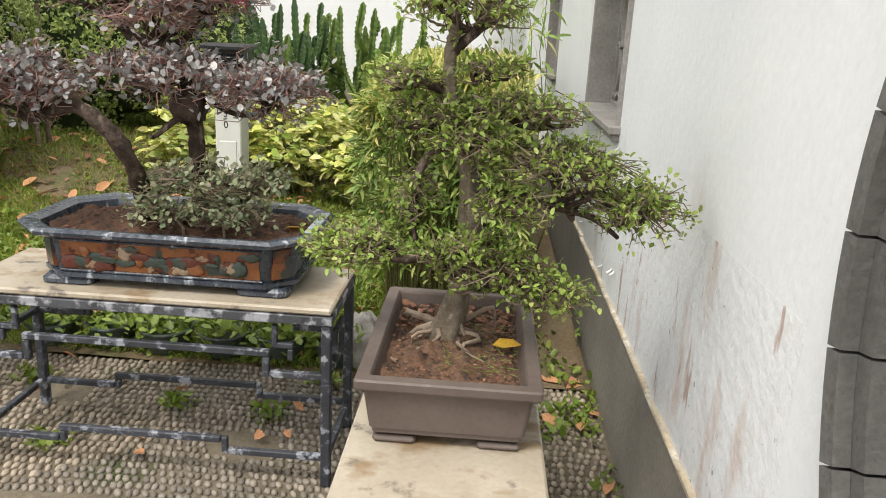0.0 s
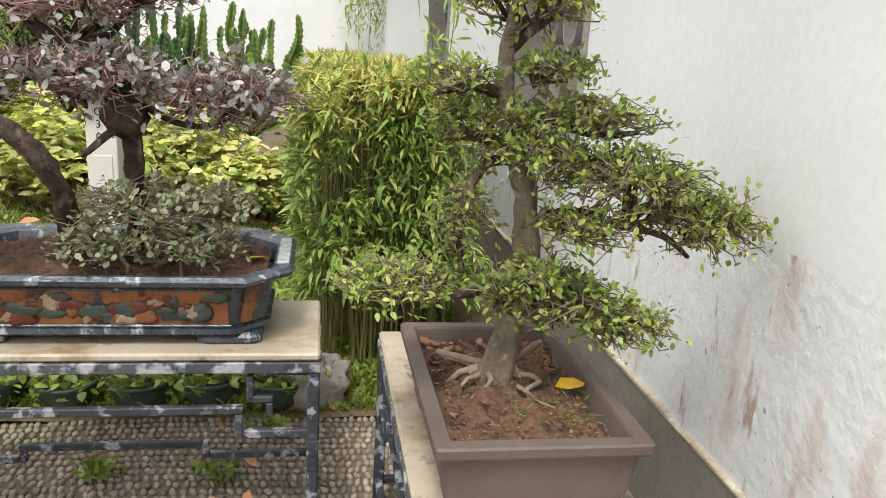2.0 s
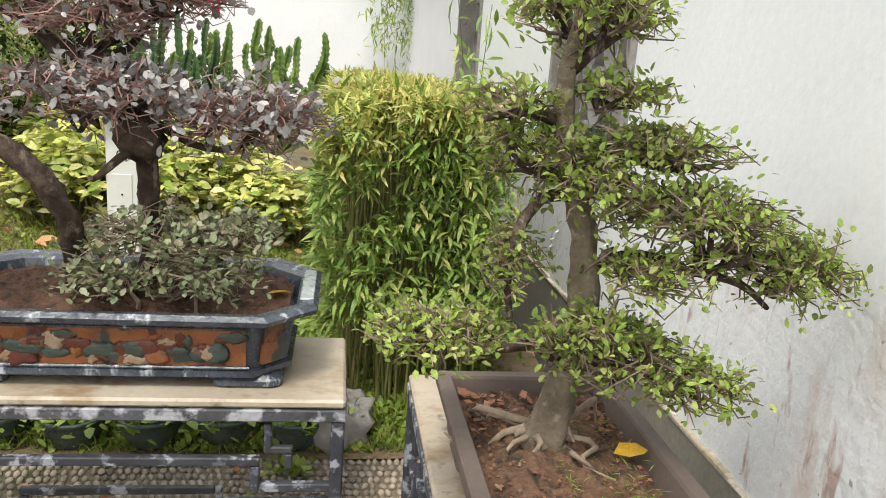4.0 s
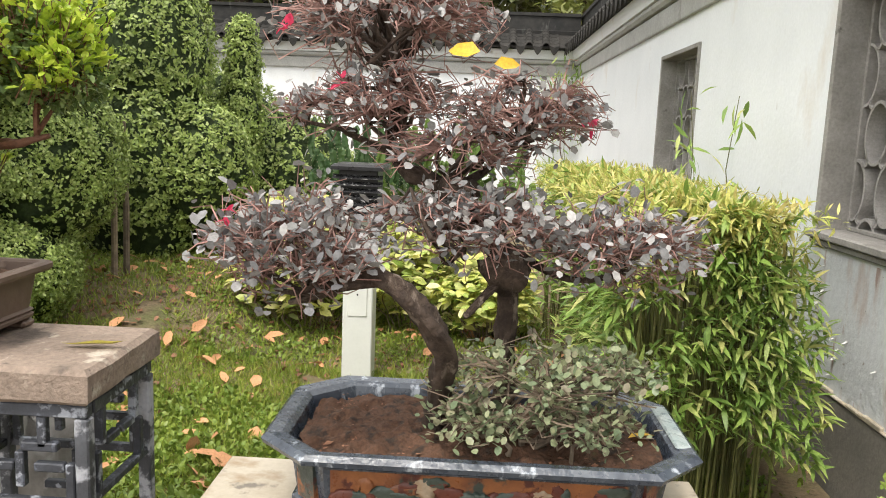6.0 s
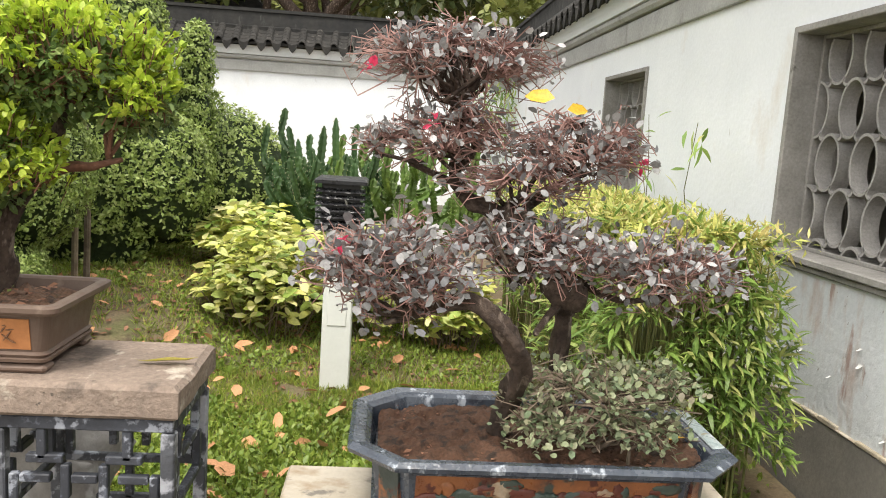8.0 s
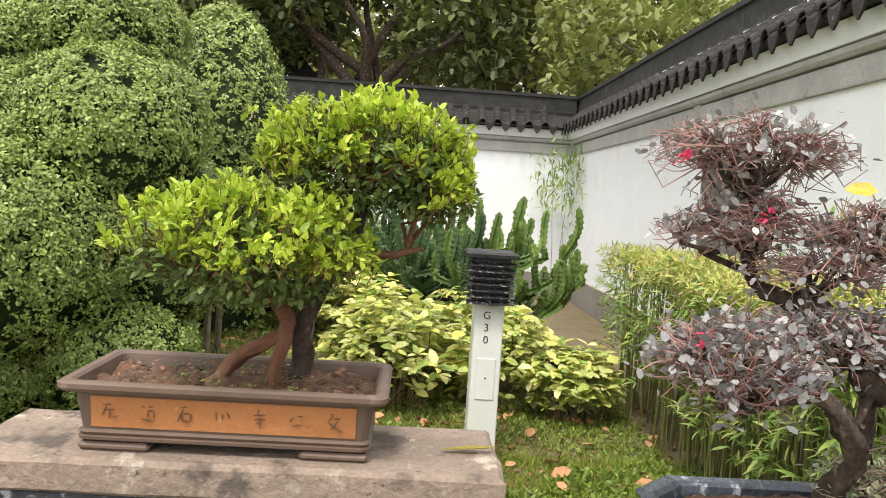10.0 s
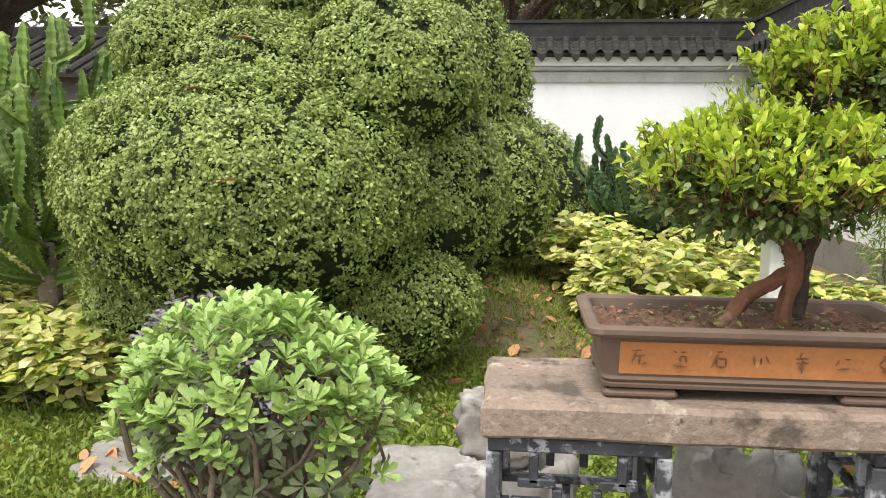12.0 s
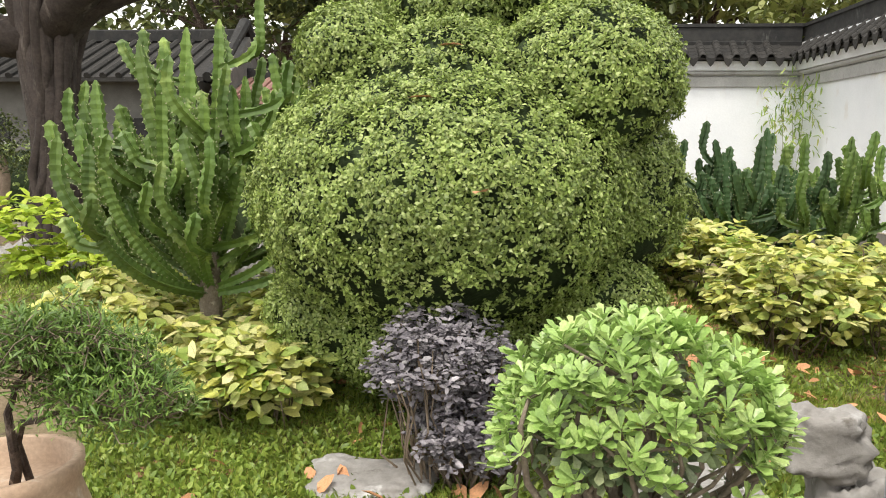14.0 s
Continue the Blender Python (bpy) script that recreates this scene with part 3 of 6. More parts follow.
for i in range(90):
    y0, y1 = 0.98 + i * 0.14, 0.98 + (i + 1) * 0.14
    h = 0.012 * noise.noise(Vector((i * 0.7, 2, 1)))
    w.box(WX - 0.016, WX + 0.01, y0, y1, 0.445, 0.462 + h, 0.004)
part("mortar_edge", w, CEMENT_EDGE, wall_right, "ochre-stained mortar edge")

# curled flakes of loose paint
for i in range(18):
    y = rng.uniform(3.0, 4.6)
    z = rng.uniform(0.5, 1.05)
    s = rng.uniform(0.008, 0.02)
    q = Shape()
    m = 5
    ring = []
    for a in range(m + 1):
        t = a / m
        ring.append([(WX - 0.002 - 0.018 * t * t, y + (u - 0.5) * s * (1.6 - 0.8 * t) + 0.01 * noise.noise(Vector((i, a, u * 3))), z + s * (0.5 - t)) for u in (0, 0.33, 0.66, 1)])
    back = [[(p[0] + 0.0015, p[1], p[2]) for p in r] for r in ring]
    q.loft(ring, False, False).loft([r[::-1] for r in back], False, False)
    part("paint_flake", q, FLAKE, wall_right)

# frame of the round gate
k = 34
for i in range(k):
    a0, a1 = 2 * math.pi * (i + 0.015) / k, 2 * math.pi * (i + 0.985) / k
    for r0, r1, x0, x1, nm in ((GR - 0.035, GR + 0.005, WX - 0.035, WX + 0.03, "gate_trim"), (GR - 0.075, GR - 0.037, WX - 0.01, WX + TH + 0.01, "gate_brick")):
        q = Shape()
        rings = []
        for t in range(4):
            a = a0 + (a1 - a0) * t / 3
            c, s = math.cos(a), math.sin(a)
            rings.append([(x0, GY + r0 * c, GZ + r0 * s), (x0, GY + r1 * c, GZ + r1 * s), (x1, GY + r1 * c, GZ + r1 * s), (x1, GY + r0 * c, GZ + r0 * s)])
        q.loft(rings)
        part(nm, q, GREYBRICK, wall_right)


def lattice_window(name, y0, y1, z0, z1, label):
    ob = thing(name, (WX, (y0 + y1) / 2, z0), label, "window", kind="structure")
    fr = Shape()
    x0, x1 = WX - 0.018, WX + TH - 0.01
    t = 0.028
    fr.box(x0, x1, y0 - t, y0 + 0.006, z0 - 0.02, z1 + t, 0.004).box(x0, x1, y1 - 0.006, y1 + t, z0 - 0.02, z1 + t, 0.004).box(x0, x1, y0 + 0.006, y1 - 0.006, z1 - 0.006, z1 + t, 0.004)
    part("window_frame", fr, FRAMEGREY, ob)
    part("window_sill", Shape().box(WX - 0.05, x1, y0 - 0.05, y1 + 0.05, z0 - 0.03, z0 + 0.005, 0.006).box(WX - 0.028, WX + 0.02, y0 - 0.03, y1 + 0.03, z0 - 0.062, z0 - 0.031, 0.006), FRAMEGREY, ob)
    part("inner_frame", Shape().box(WX + 0.115, WX + 0.205, y0 + 0.006, y0 + 0.026, z0 + 0.005, z1 - 0.006, 0.003).box(WX + 0.115, WX + 0.205, y1 - 0.026, y1 - 0.006, z0 + 0.005, z1 - 0.006, 0.003)
         .box(WX + 0.115, WX + 0.205, y0 + 0.026, y1 - 0.026, z1 - 0.026, z1 - 0.006, 0.003).box(WX + 0.115, WX + 0.205, y0 + 0.026, y1 - 0.026, z0 + 0.005, z0 + 0.025, 0.003), FRAMEGREY, ob)
    # staggered oval tiles, joined corner to corner by curved webs
    dy, dz = (y1 - y0 - 0.05) / 7, (z1 - z0 - 0.05) / 4
    ra, rb = dy * 0.66, dz * 0.53

    def slab_along(pts, t):
        rings = []
        for k_ in range(len(pts)):
            p, q = pts[max(k_ - 1, 0)], pts[min(k_ + 1, len(pts) - 1)]
            ly, lz = q[0] - p[0], q[1] - p[1]
            ln = math.hypot(ly, lz)
            ny, nz = -lz / ln * t / 2, ly / ln * t / 2
            c = pts[k_]
            rings.append([(WX + 0.12, c[0] + ny, c[1] + nz), (WX + 0.20, c[0] + ny, c[1] + nz), (WX + 0.20, c[0] - ny, c[1] - nz), (WX + 0.12, c[0] - ny, c[1] - nz)])
        return Shape().loft(rings)

    def inside(c):
        return y0 + 0.02 < c[0] < y1 - 0.02 and z0 + 0.015 < c[1] < z1 - 0.02

    def clipped(pts):
        runs, run = [], []
        for c in pts:
            if inside(c):
                run.append(c)
            else:
                if len(run) > 2:
                    runs.append(run)
                run = []
        return runs + ([run] if len(run) > 2 else [])

    for i in range(-1, 9):
        for j in range(-1, 6):
            if (i + j) % 2:
                continue
            cy, cz = y0 + 0.025 + dy * i, z0 + 0.025 + dz * (j - 0.35)
            ring = [(cy + ra * math.cos(6.2832 * k_ / 28), cz + rb * math.sin(6.2832 * k_ / 28)) for k_ in range(29)]
            for run in clipped(ring):
                part("lattice_tile", slab_along(run, 0.013), LATTICE, ob)
            for d in (-1, 1):
                a0 = (cy + d * ra * 0.62, cz + rb * 0.80)
                b0 = (cy + d * (dy - ra * 0.62), cz + dz - rb * 0.80)
                web = []
                for k_ in range(9):
                    t_ = k_ / 8
                    o = 0.016 * math.sin(math.pi * t_) * d
                    web.append((a0[0] + (b0[0] - a0[0]) * t_ + o, a0[1] + (b0[1] - a0[1]) * t_ - abs(o) * 0.4))
                for run in clipped(web):
                    part("lattice_tile", slab_along(run, 0.013), LATTICE, ob)
    return ob


lattice_window("window_1", *WIN_B, "stone-framed wall opening filled with curved grey lattice tiles")
lattice_window("window_2", *WIN_A, "stone-framed wall opening filled with curved grey lattice tiles")

# made-up backing wall and roof slab that keep the window openings dark
solid("wall_added_behind", Shape().box(2.7, 2.9, -6, 14, 0, 3.1, 0.01), CEMENT, "plain grey wall added as a backing behind the lattice windows", "wall", kind="structure")
solid("ceiling", Shape().box(WX + TH, 2.9, 2.0, 14, 3.16, 3.26, 0.01), CEMENT, "plain roof slab added to shade the space behind the windows", "ceiling", kind="structure")

# end wall
wall_back = thing("wall_back", (-3, YB, 0), "whitewashed end wall with tiled coping", "wall", kind="structure")
part("whitewash", Shape().box(-7.4, WX, YB, YB + TH, 0, 3.0, 0.003), WHITE, wall_back)
part("plinth", Shape().box(-7.4, WX - 0.012, YB - 0.014, YB + 0.01, -0.02, 0.445, 0.006), CEMENT, wall_back)


def tiled_coping(wall, along, place, start, end, proud, drip, cover, row_ends):
    """Mouldings, tile rows and ridge along a wall. place(s, out, z): s along the wall, out from its face."""
    def run(s0, s1, profile):
        return Shape().loft([[place(s0, o, z) for o, z in profile], [place(s1, o, z) for o, z in profile]])
    part("moulding", run(start, end, [(-0.02, 2.445), (0.035, 2.445), (0.040, 2.46), (0.040, 2.60), (0.03, 2.615), (-0.02, 2.615)]), STUCCO, wall, "grey plaster moulding")
    part("moulding", run(start, end, [(-0.02, 2.625), (0.06, 2.625), (0.085, 2.65), (0.085, 2.685), (0.07, 2.695), (-0.02, 2.695)]), STUCCO, wall)
    part("white_band", run(start, end, [(-0.02, 2.70), (0.10, 2.70), (0.13, 2.84), (-0.02, 2.84)]), WHITE, wall)
    part("roof_bed", run(start, end, [(0.22, 2.855), (0.23, 2.875), (-0.06, 3.12), (-0.36, 3.12), (-0.5, 2.87), (-0.5, 2.855)]), TILE, wall, "dark tile bed")
    part("ridge", run(start, end, [(-0.03, 3.10), (-0.02, 3.16), (-0.035, 3.17), (-0.035, 3.38), (-0.01, 3.39), (-0.01, 3.44), (-0.31, 3.44), (-0.31, 3.39), (-0.285, 3.38), (-0.285, 3.17), (-0.30, 3.16), (-0.30, 3.10)]), RIDGE, wall, "blackened plaster ridge")


coping_r = lambda s, o, z: (WX - o, s, z)
coping_b = lambda s, o, z: (s, YB - o, z)
tiled_coping(wall_right, "y", coping_r, -6.0, YB + 0.3, 0, 0, 0, 0)
tiled_coping(wall_back, "x", coping_b, -7.4, WX - 0.01, 0, 0, 0, 0)


def cover_row():
    """A row of overlapping half-round tiles running down the slope, four courses with stepped ends."""
    s = Shape()
    for c in range(5):
        o0, z0 = 0.265 - c * 0.062, 2.885 + c * 0.052
        o1, z1 = o0 - 0.085, z0 + 0.068
        rings = []
        for o, z, r in ((o0, z0, 0.062), (o1, z1, 0.055)):
            outer = [(r * math.cos(math.pi * t / 8), o, z + r * 0.95 * math.sin(math.pi * t / 8)) for t in range(9)]
            inner = [((r - 0.014) * math.cos(math.pi * t / 8), o, z + (r - 0.014) * 0.95 * math.sin(math.pi * t / 8)) for t in range(8, -1, -1)]
            rings.append(outer + inner)
        s.loft(rings)
    return s


def drip_row():
    """The pointed end tile that hangs between two cover rows, with its shallow pan behind."""
    s = Shape()
    prof = [(-0.075, 0.03), (-0.07, -0.02), (-0.045, -0.075), (0, -0.125), (0.045, -0.075), (0.07, -0.02), (0.075, 0.03), (0.04, 0.012), (0, 0.004), (-0.04, 0.012)]
    s.loft([[(a, 0.262, 2.868 + b) for a, b in prof], [(a, 0.244, 2.872 + b) for a, b in prof]])
    for c in range(4):
        o0, z0 = 0.255 - c * 0.07, 2.875 + c * 0.058
        pan = [(-0.08, 0.02), (-0.04, 0.005), (0, 0), (0.04, 0.005), (0.08, 0.02), (0.08, 0.005), (0.04, -0.01), (0, -0.015), (-0.04, -0.01), (-0.08, 0.005)]
        s.loft([[(a, o0, z0 + b) for a, b in pan], [(a, o0 - 0.09, z0 + 0.066 + b) for a, b in pan]])
    return s


cover_me, drip_me = mesh_from(cover_row(), "roof_tile", TILE), mesh_from(drip_row(), "drip_tile", TILE)
STEP = 0.26


def tile_run(wall, count, first, turn):
    for i in range(count):
        for me, shift, nm in ((cover_me, 0.0, "roof_tile"), (drip_me, STEP / 2, "drip_tile")):
            ob = new(nm, me)
            s = first + i * STEP + shift + rng.normal(0, 0.004)
            under(ob, wall)
            ob.matrix_basis = turn(s) @ pose(0, 0, rng.normal(0, 0.003), 0, 0, rng.normal(0, 1.2))


tile_run(wall_right, 48, 1.2, lambda s: pose(WX, s, 0, 0, 0, 90))
tile_run(wall_back, 29, -7.25, lambda s: pose(s, YB, 0, 0, 0, 180))


# ---- tables ----
def bar(shape, a, b, t=0.022):
    """A square bar between two points that differ along one axis."""
    lo = [min(p, q) - t / 2 for p, q in zip(a, b)]
    hi = [max(p, q) + t / 2 for p, q in zip(a, b)]
    return shape.box(lo[0], hi[0], lo[1], hi[1], lo[2], hi[2], 0.003)


def iron_table(name, x0, x1, y0, y1, top, label, long_axis):
    ob = thing(name, ((x0 + x1) / 2, (y0 + y1) / 2, 0), label, "table", "marble-topped plant tables")
    part("tabletop", Shape().box(x0, x1, y0, y1, top - 0.022, top, 0.006), MARBLE, ob, "stained cream marble slab")
    z = top - 0.024
    fr = Shape()
    e = 0.012
    for yy in (y0 + e, y1 - e):
        bar(fr, (x0 + e, yy, z - 0.016), (x1 - e, yy, z - 0.016), 0.03)
    for xx in (x0 + e, x1 - e):
        bar(fr, (xx, y0 + 0.045, z - 0.016), (xx, y1 - 0.045, z - 0.016), 0.03)
    part("top_frame", fr, PEEL_WHITE, ob, "frame with flaking dark paint")
    for xx in (x0 + 0.016, x1 - 0.016):
        for yy in (y0 + 0.016, y1 - 0.016):
            part("leg", Shape().box(xx - 0.016, xx + 0.016, yy - 0.016, yy + 0.016, 0.004, z - 0.032, 0.004), PEEL, ob)
    # stepped fret rails on the long sides
    zm, zl, zb = top - 0.165, top - 0.235, 0.13
    for side, mt in ((0, PEEL), (1, OCHREBAR)):
        s = Shape()
        if long_axis == "x":
            yy = (y0 + 0.016) if side == 0 else (y1 - 0.016)
            P = lambda u, q: (u, yy, q)
            a, b = x0 + 0.034, x1 - 0.034
        else:
            xx = (x0 + 0.016) if side == 0 else (x1 - 0.016)
            P = lambda u, q: (xx, u, q)
            a, b = y0 + 0.034, y1 - 0.034
        ln = b - a
        m0, m1 = a + 0.16 * ln, b - 0.155 * ln
        bar(s, P(m0, zm), P(m1, zm))
        bar(s, P(m0, zl), P(m0, zm - 0.024))
        bar(s, P(m1, zl), P(m1, zm - 0.024))
        bar(s, P(a, zl), P(m0 - 0.024, zl))
        bar(s, P(m1 + 0.024, zl), P(b, zl))
        for q, d in ((m0 + 0.005, -1), (m1 - 0.005, 1)):
            bar(s, P(q + d * 0.035, top - 0.075), P(q + d * 0.035, top - 0.125), 0.018)
            bar(s, P(q + d * 0.035, top - 0.135), P(q + d * 0.085, top - 0.135), 0.018)
            bar(s, P(q + d * 0.085, top - 0.155), P(q + d * 0.085, top - 0.175), 0.018)
        part("fret_rail", s, mt if side == 0 else PEEL, ob)
        s = Shape()
        n0, n1 = a + 0.22 * ln, b - 0.30 * ln
        bar(s, P(a, zb - 0.02), P(n0, zb - 0.02))
        bar(s, P(n0 + 0.024, zb + 0.02), P(n1, zb + 0.02))
        bar(s, P(n0 + 0.024, zb - 0.02), P(n0 + 0.024, zb - 0.004), 0.02)
        bar(s, P(n1 + 0.024, zb + 0.02), P(n1 + 0.024, zb - 0.02), 0.02)
        bar(s, P(n1 + 0.048, zb - 0.02), P(b, zb - 0.02))
        part("stretcher", s, mt if side == 0 else PEEL, ob)
    for end in (0, 1):
        s = Shape()
        if long_axis == "x":
            xx = (x0 + 0.016) if end == 0 else (x1 - 0.016)
            Q = lambda u, q: (xx, u, q)
            a, b = y0 + 0.034, y1 - 0.034
        else:
            yy = (y0 + 0.016) if end == 0 else (y1 - 0.016)
            Q = lambda u, q: (u, yy, q)
            a, b = x0 + 0.034, x1 - 0.034
        mid = (a + b) / 2
        bar(s, Q(a, zl), Q(b, zl))
        bar(s, Q(mid - 0.06, zl + 0.024), Q(mid - 0.06, zm + 0.03), 0.018)
        bar(s, Q(mid + 0.06, zl + 0.024), Q(mid + 0.06, zm + 0.03), 0.018)
        bar(s, Q(mid - 0.04, zm + 0.03), Q(mid + 0.04, zm + 0.03), 0.018)
        part("end_fret", s, PEEL, ob)
        part("end_stretcher", bar(Shape(), Q(a, zb - 0.02), Q(b, zb - 0.02)), PEEL, ob)
    return ob


TOP = 0.635
TOP_NARROW = 0.60
iron_table("plant_table", -1.60, -0.389, 2.287, 2.715, TOP, "long marble-topped iron table with fretwork and flaking dark paint", "x")
iron_table("plant_table", -0.215, 0.225, 1.31, 2.54, TOP_NARROW, "narrow marble-topped iron table close to the wall", "y")

# granite slab on two fret stands
CT = 0.945
slab = Shape()
cx0, cx1, cy0, cy1 = -3.127, -1.832, 2.425, 2.82
rings = []
for z, e in ((CT - 0.085, 0.012), (CT - 0.075, 0.0), (CT - 0.012, 0.0), (CT, 0.014)):
    ring = []
    for k in range(48):
        t = k / 48 * 4
        sx, sy = [(t, 0), (1, t - 1), (3 - t, 1), (0, 4 - t)][int(t)]
        q = Vector((cx0 + (cx1 - cx0) * sx, cy0 + (cy1 - cy0) * sy, z))
        o = 0.010 * noise.noise(q * 9)
        ring.append((q.x + (e if sx < 0.01 else -e if sx > 0.99 else 0) + o, q.y + (e if sy < 0.01 else -e if sy > 0.99 else 0) + o * 0.8, z + 0.004 * noise.noise(q * 14)))
    rings.append(ring)
solid("stone_slab", Shape().loft(rings), GRANITE, "thick rough brown granite slab lying on two fretwork stands", "slab")


def fret_stand(x0, x1, label):
    ob = thing("fret_stand", ((x0 + x1) / 2, (cy0 + cy1) / 2, 0), label, "stand", "stands under the granite slab")
    z = CT - 0.086
    y0, y1 = cy0 + 0.015, cy1 - 0.015
    s = Shape()
    for yy in (y0 + 0.018, y1 - 0.018):
        bar(s, (x0 + 0.02, yy, z - 0.018), (x1 - 0.02, yy, z - 0.018), 0.032)
    for xx in (x0 + 0.018, x1 - 0.018):
        bar(s, (xx, y0 + 0.055, z - 0.018), (xx, y1 - 0.055, z - 0.018), 0.032)
    part("top_frame", s, PEEL, ob)
    for xx in (x0 + 0.017, x1 - 0.017):
        for yy in (y0 + 0.017, y1 - 0.017):
            part("leg", Shape().box(xx - 0.017, xx + 0.017, yy - 0.017, yy + 0.017, 0.003, z - 0.036, 0.004), PEEL_WHITE, ob)
    def rod(a, b):
        part("fret_bar", bar(Shape(), a, b), PEEL, ob)

    for yy in (y0 + 0.017, y1 - 0.017):
        m = (x0 + x1) / 2
        for d in (-1, 1):
            rod((m + d * 0.10, yy, z - 0.045), (m + d * 0.10, yy, z - 0.10))
            rod((m + d * 0.125, yy, z - 0.11), (m + d * 0.06, yy, z - 0.11))
            rod((m + d * 0.045, yy, z - 0.135), (m + d * 0.045, yy, z - 0.20))
            rod((m + d * 0.165, yy, z - 0.16), (m + d * 0.165, yy, z - 0.235))
            rod((m + d * 0.14, yy, z - 0.16), (m + d * 0.09, yy, z - 0.16))
        rod((m - 0.02, yy, z - 0.16), (m + 0.02, yy, z - 0.16))
        rod((x0 + 0.035, yy, z - 0.25), (x1 - 0.035, yy, z - 0.25))
        rod((m, yy, z - 0.275), (m, yy, z - 0.36))
        rod((m - 0.08, yy, z - 0.37), (m + 0.08, yy, z - 0.37))
        part("stretcher", bar(Shape(), (x0 + 0.035, yy, 0.12), (x1 - 0.035, yy, 0.12)), PEEL, ob)
    for xx in (x0 + 0.017, x1 - 0.017):
        m = (y0 + y1) / 2
        for d in (-1, 1):
            rod((xx, m + d * 0.09, z - 0.045), (xx, m + d * 0.09, z - 0.12))
            rod((xx, m + d * 0.065, z - 0.13), (xx, m + d * 0.02, z - 0.13))
            rod((xx, m + d * 0.115, z - 0.15), (xx, m + d * 0.115, z - 0.235))
        rod((xx, y0 + 0.035, z - 0.25), (xx, y1 - 0.035, z - 0.25))
        part("end_stretcher", bar(Shape(), (xx, y0 + 0.035, 0.12), (xx, y1 - 0.035, 0.12)), PEEL, ob)
    return ob


fret_stand(-3.118, -2.70, "dark fretwork iron stand with flaking paint")
fret_stand(-2.275, -1.845, "dark fretwork iron stand with flaking paint")


# ---- pots ----
def rounded_rect(x0, x1, y0, y1, r, z, per=5, chamfer=False):
    out = []
    for cx, cy, a0 in ((x1 - r, y1 - r, 0), (x0 + r, y1 - r, 90), (x0 + r, y0 + r, 180), (x1 - r, y0 + r, 270)):
        for k in ([0, per] if chamfer else range(per + 1)):
            a = radians(a0 + 90 * k / per)
            out.append((cx + r * math.cos(a), cy + r * math.sin(a), z))
    return out


def tray_pot(body, rows, x0, x1, y0, y1, chamfer=False, per=5):
    """Walls of an open pot: rows of inset, corner radius and height, from the foot up over the rim and down inside."""
    return body.loft([rounded_rect(x0 + i, x1 - i, y0 + i, y1 - i, r, z, per, chamfer) for i, r, z in rows], True, True)


def soil_bed(x0, x1, y0, y1, z, r, bulge, seed):
    s = Shape()
    nx, ny = 70, 44
    v, f = [], []
    for j in range(ny + 1):
        for i in range(nx + 1):
            u, t = i / nx, j / ny
            x, y = x0 + (x1 - x0) * u, y0 + (y1 - y0) * t
            cut = max(0, abs(u - 0.5) * 2 * (x1 - x0) / 2 - ((x1 - x0) / 2 - r)) + max(0, abs(t - 0.5) * 2 * (y1 - y0) / 2 - ((y1 - y0) / 2 - r))
            if cut > r * 0.55:
                k = (cut - r * 0.55) / 2
                x += k if u < 0.5 else -k
                y += k if t < 0.5 else -k
            h = bulge * math.sin(math.pi * u) * math.sin(math.pi * t) + 0.018 * noise.noise(Vector((x * 16, y * 16, seed))) + 0.016 * noise.noise(Vector((x * 45, y * 45, seed)))
            v.append((x, y, z + h))
    for j in range(ny):
        for i in range(nx):
            a = j * (nx + 1) + i
            f.append((a, a + 1, a + nx + 2, a + nx + 1))
    return s.add(v, f)


def litter(parent, name, x0, x1, y0, y1, z, count, size, material, outline=CHIP):
    at = np.column_stack((rng.uniform(x0, x1, count), rng.uniform(y0, y1, count), np.full(count, z) + rng.uniform(0, 0.012, count)))
    a = rng.uniform(0, 6.28, count)
    way = np.column_stack((np.cos(a), np.sin(a), rng.normal(0.05, 0.2, count)))
    leaf_part(name, parent, at, way, size * rng.uniform(0.5, 1.3, count), material, outline, kind="stuff")


# plain grey pot
gx0, gx1, gy0, gy1, gz = -0.196, 0.209, 1.555, 2.175, TOP_NARROW
RIMG = 0.767
grey_pot = thing("bonsai_pot", (0.006, 1.865, gz), "plain grey-brown rectangular clay bonsai pot with flared rim", "pot", "bonsai pots")
b = Shape()
tray_pot(b, [(0.052, 0.012, gz + 0.018), (0.036, 0.012, gz + 0.028), (0.036, 0.012, gz + 0.038), (0.031, 0.012, gz + 0.041), (0.018, 0.012, RIMG - 0.032), (0.004, 0.010, RIMG - 0.026),
             (0.0, 0.010, RIMG - 0.020), (0.0, 0.010, RIMG - 0.004), (0.004, 0.010, RIMG), (0.030, 0.008, RIMG), (0.034, 0.008, RIMG - 0.006), (0.048, 0.008, RIMG - 0.06)], gx0, gx1, gy0, gy1)
part("body", b, GREYPOT, grey_pot)
for fx0, fx1 in ((gx0 + 0.038, gx0 + 0.135), (gx1 - 0.135, gx1 - 0.038)):
    for fy0, fy1 in ((gy0 + 0.038, gy0 + 0.16), (gy1 - 0.16, gy1 - 0.038)):
        part("foot", Shape().box(fx0, fx1, fy0, fy1, gz, gz + 0.0175, 0.007), GREYPOT, grey_pot)
part("soil", soil_bed(gx0 + 0.035, gx1 - 0.035, gy0 + 0.035, gy1 - 0.035, RIMG - 0.045, 0.01, 0.025, 1.0), SOIL, grey_pot, "crumbly red-brown soil", True)
litter(grey_pot, "dead_leaf_litter", gx0 + 0.05, gx1 - 0.05, gy0 + 0.38, gy1 - 0.05, RIMG - 0.032, 90, 0.028, L_LITTER)
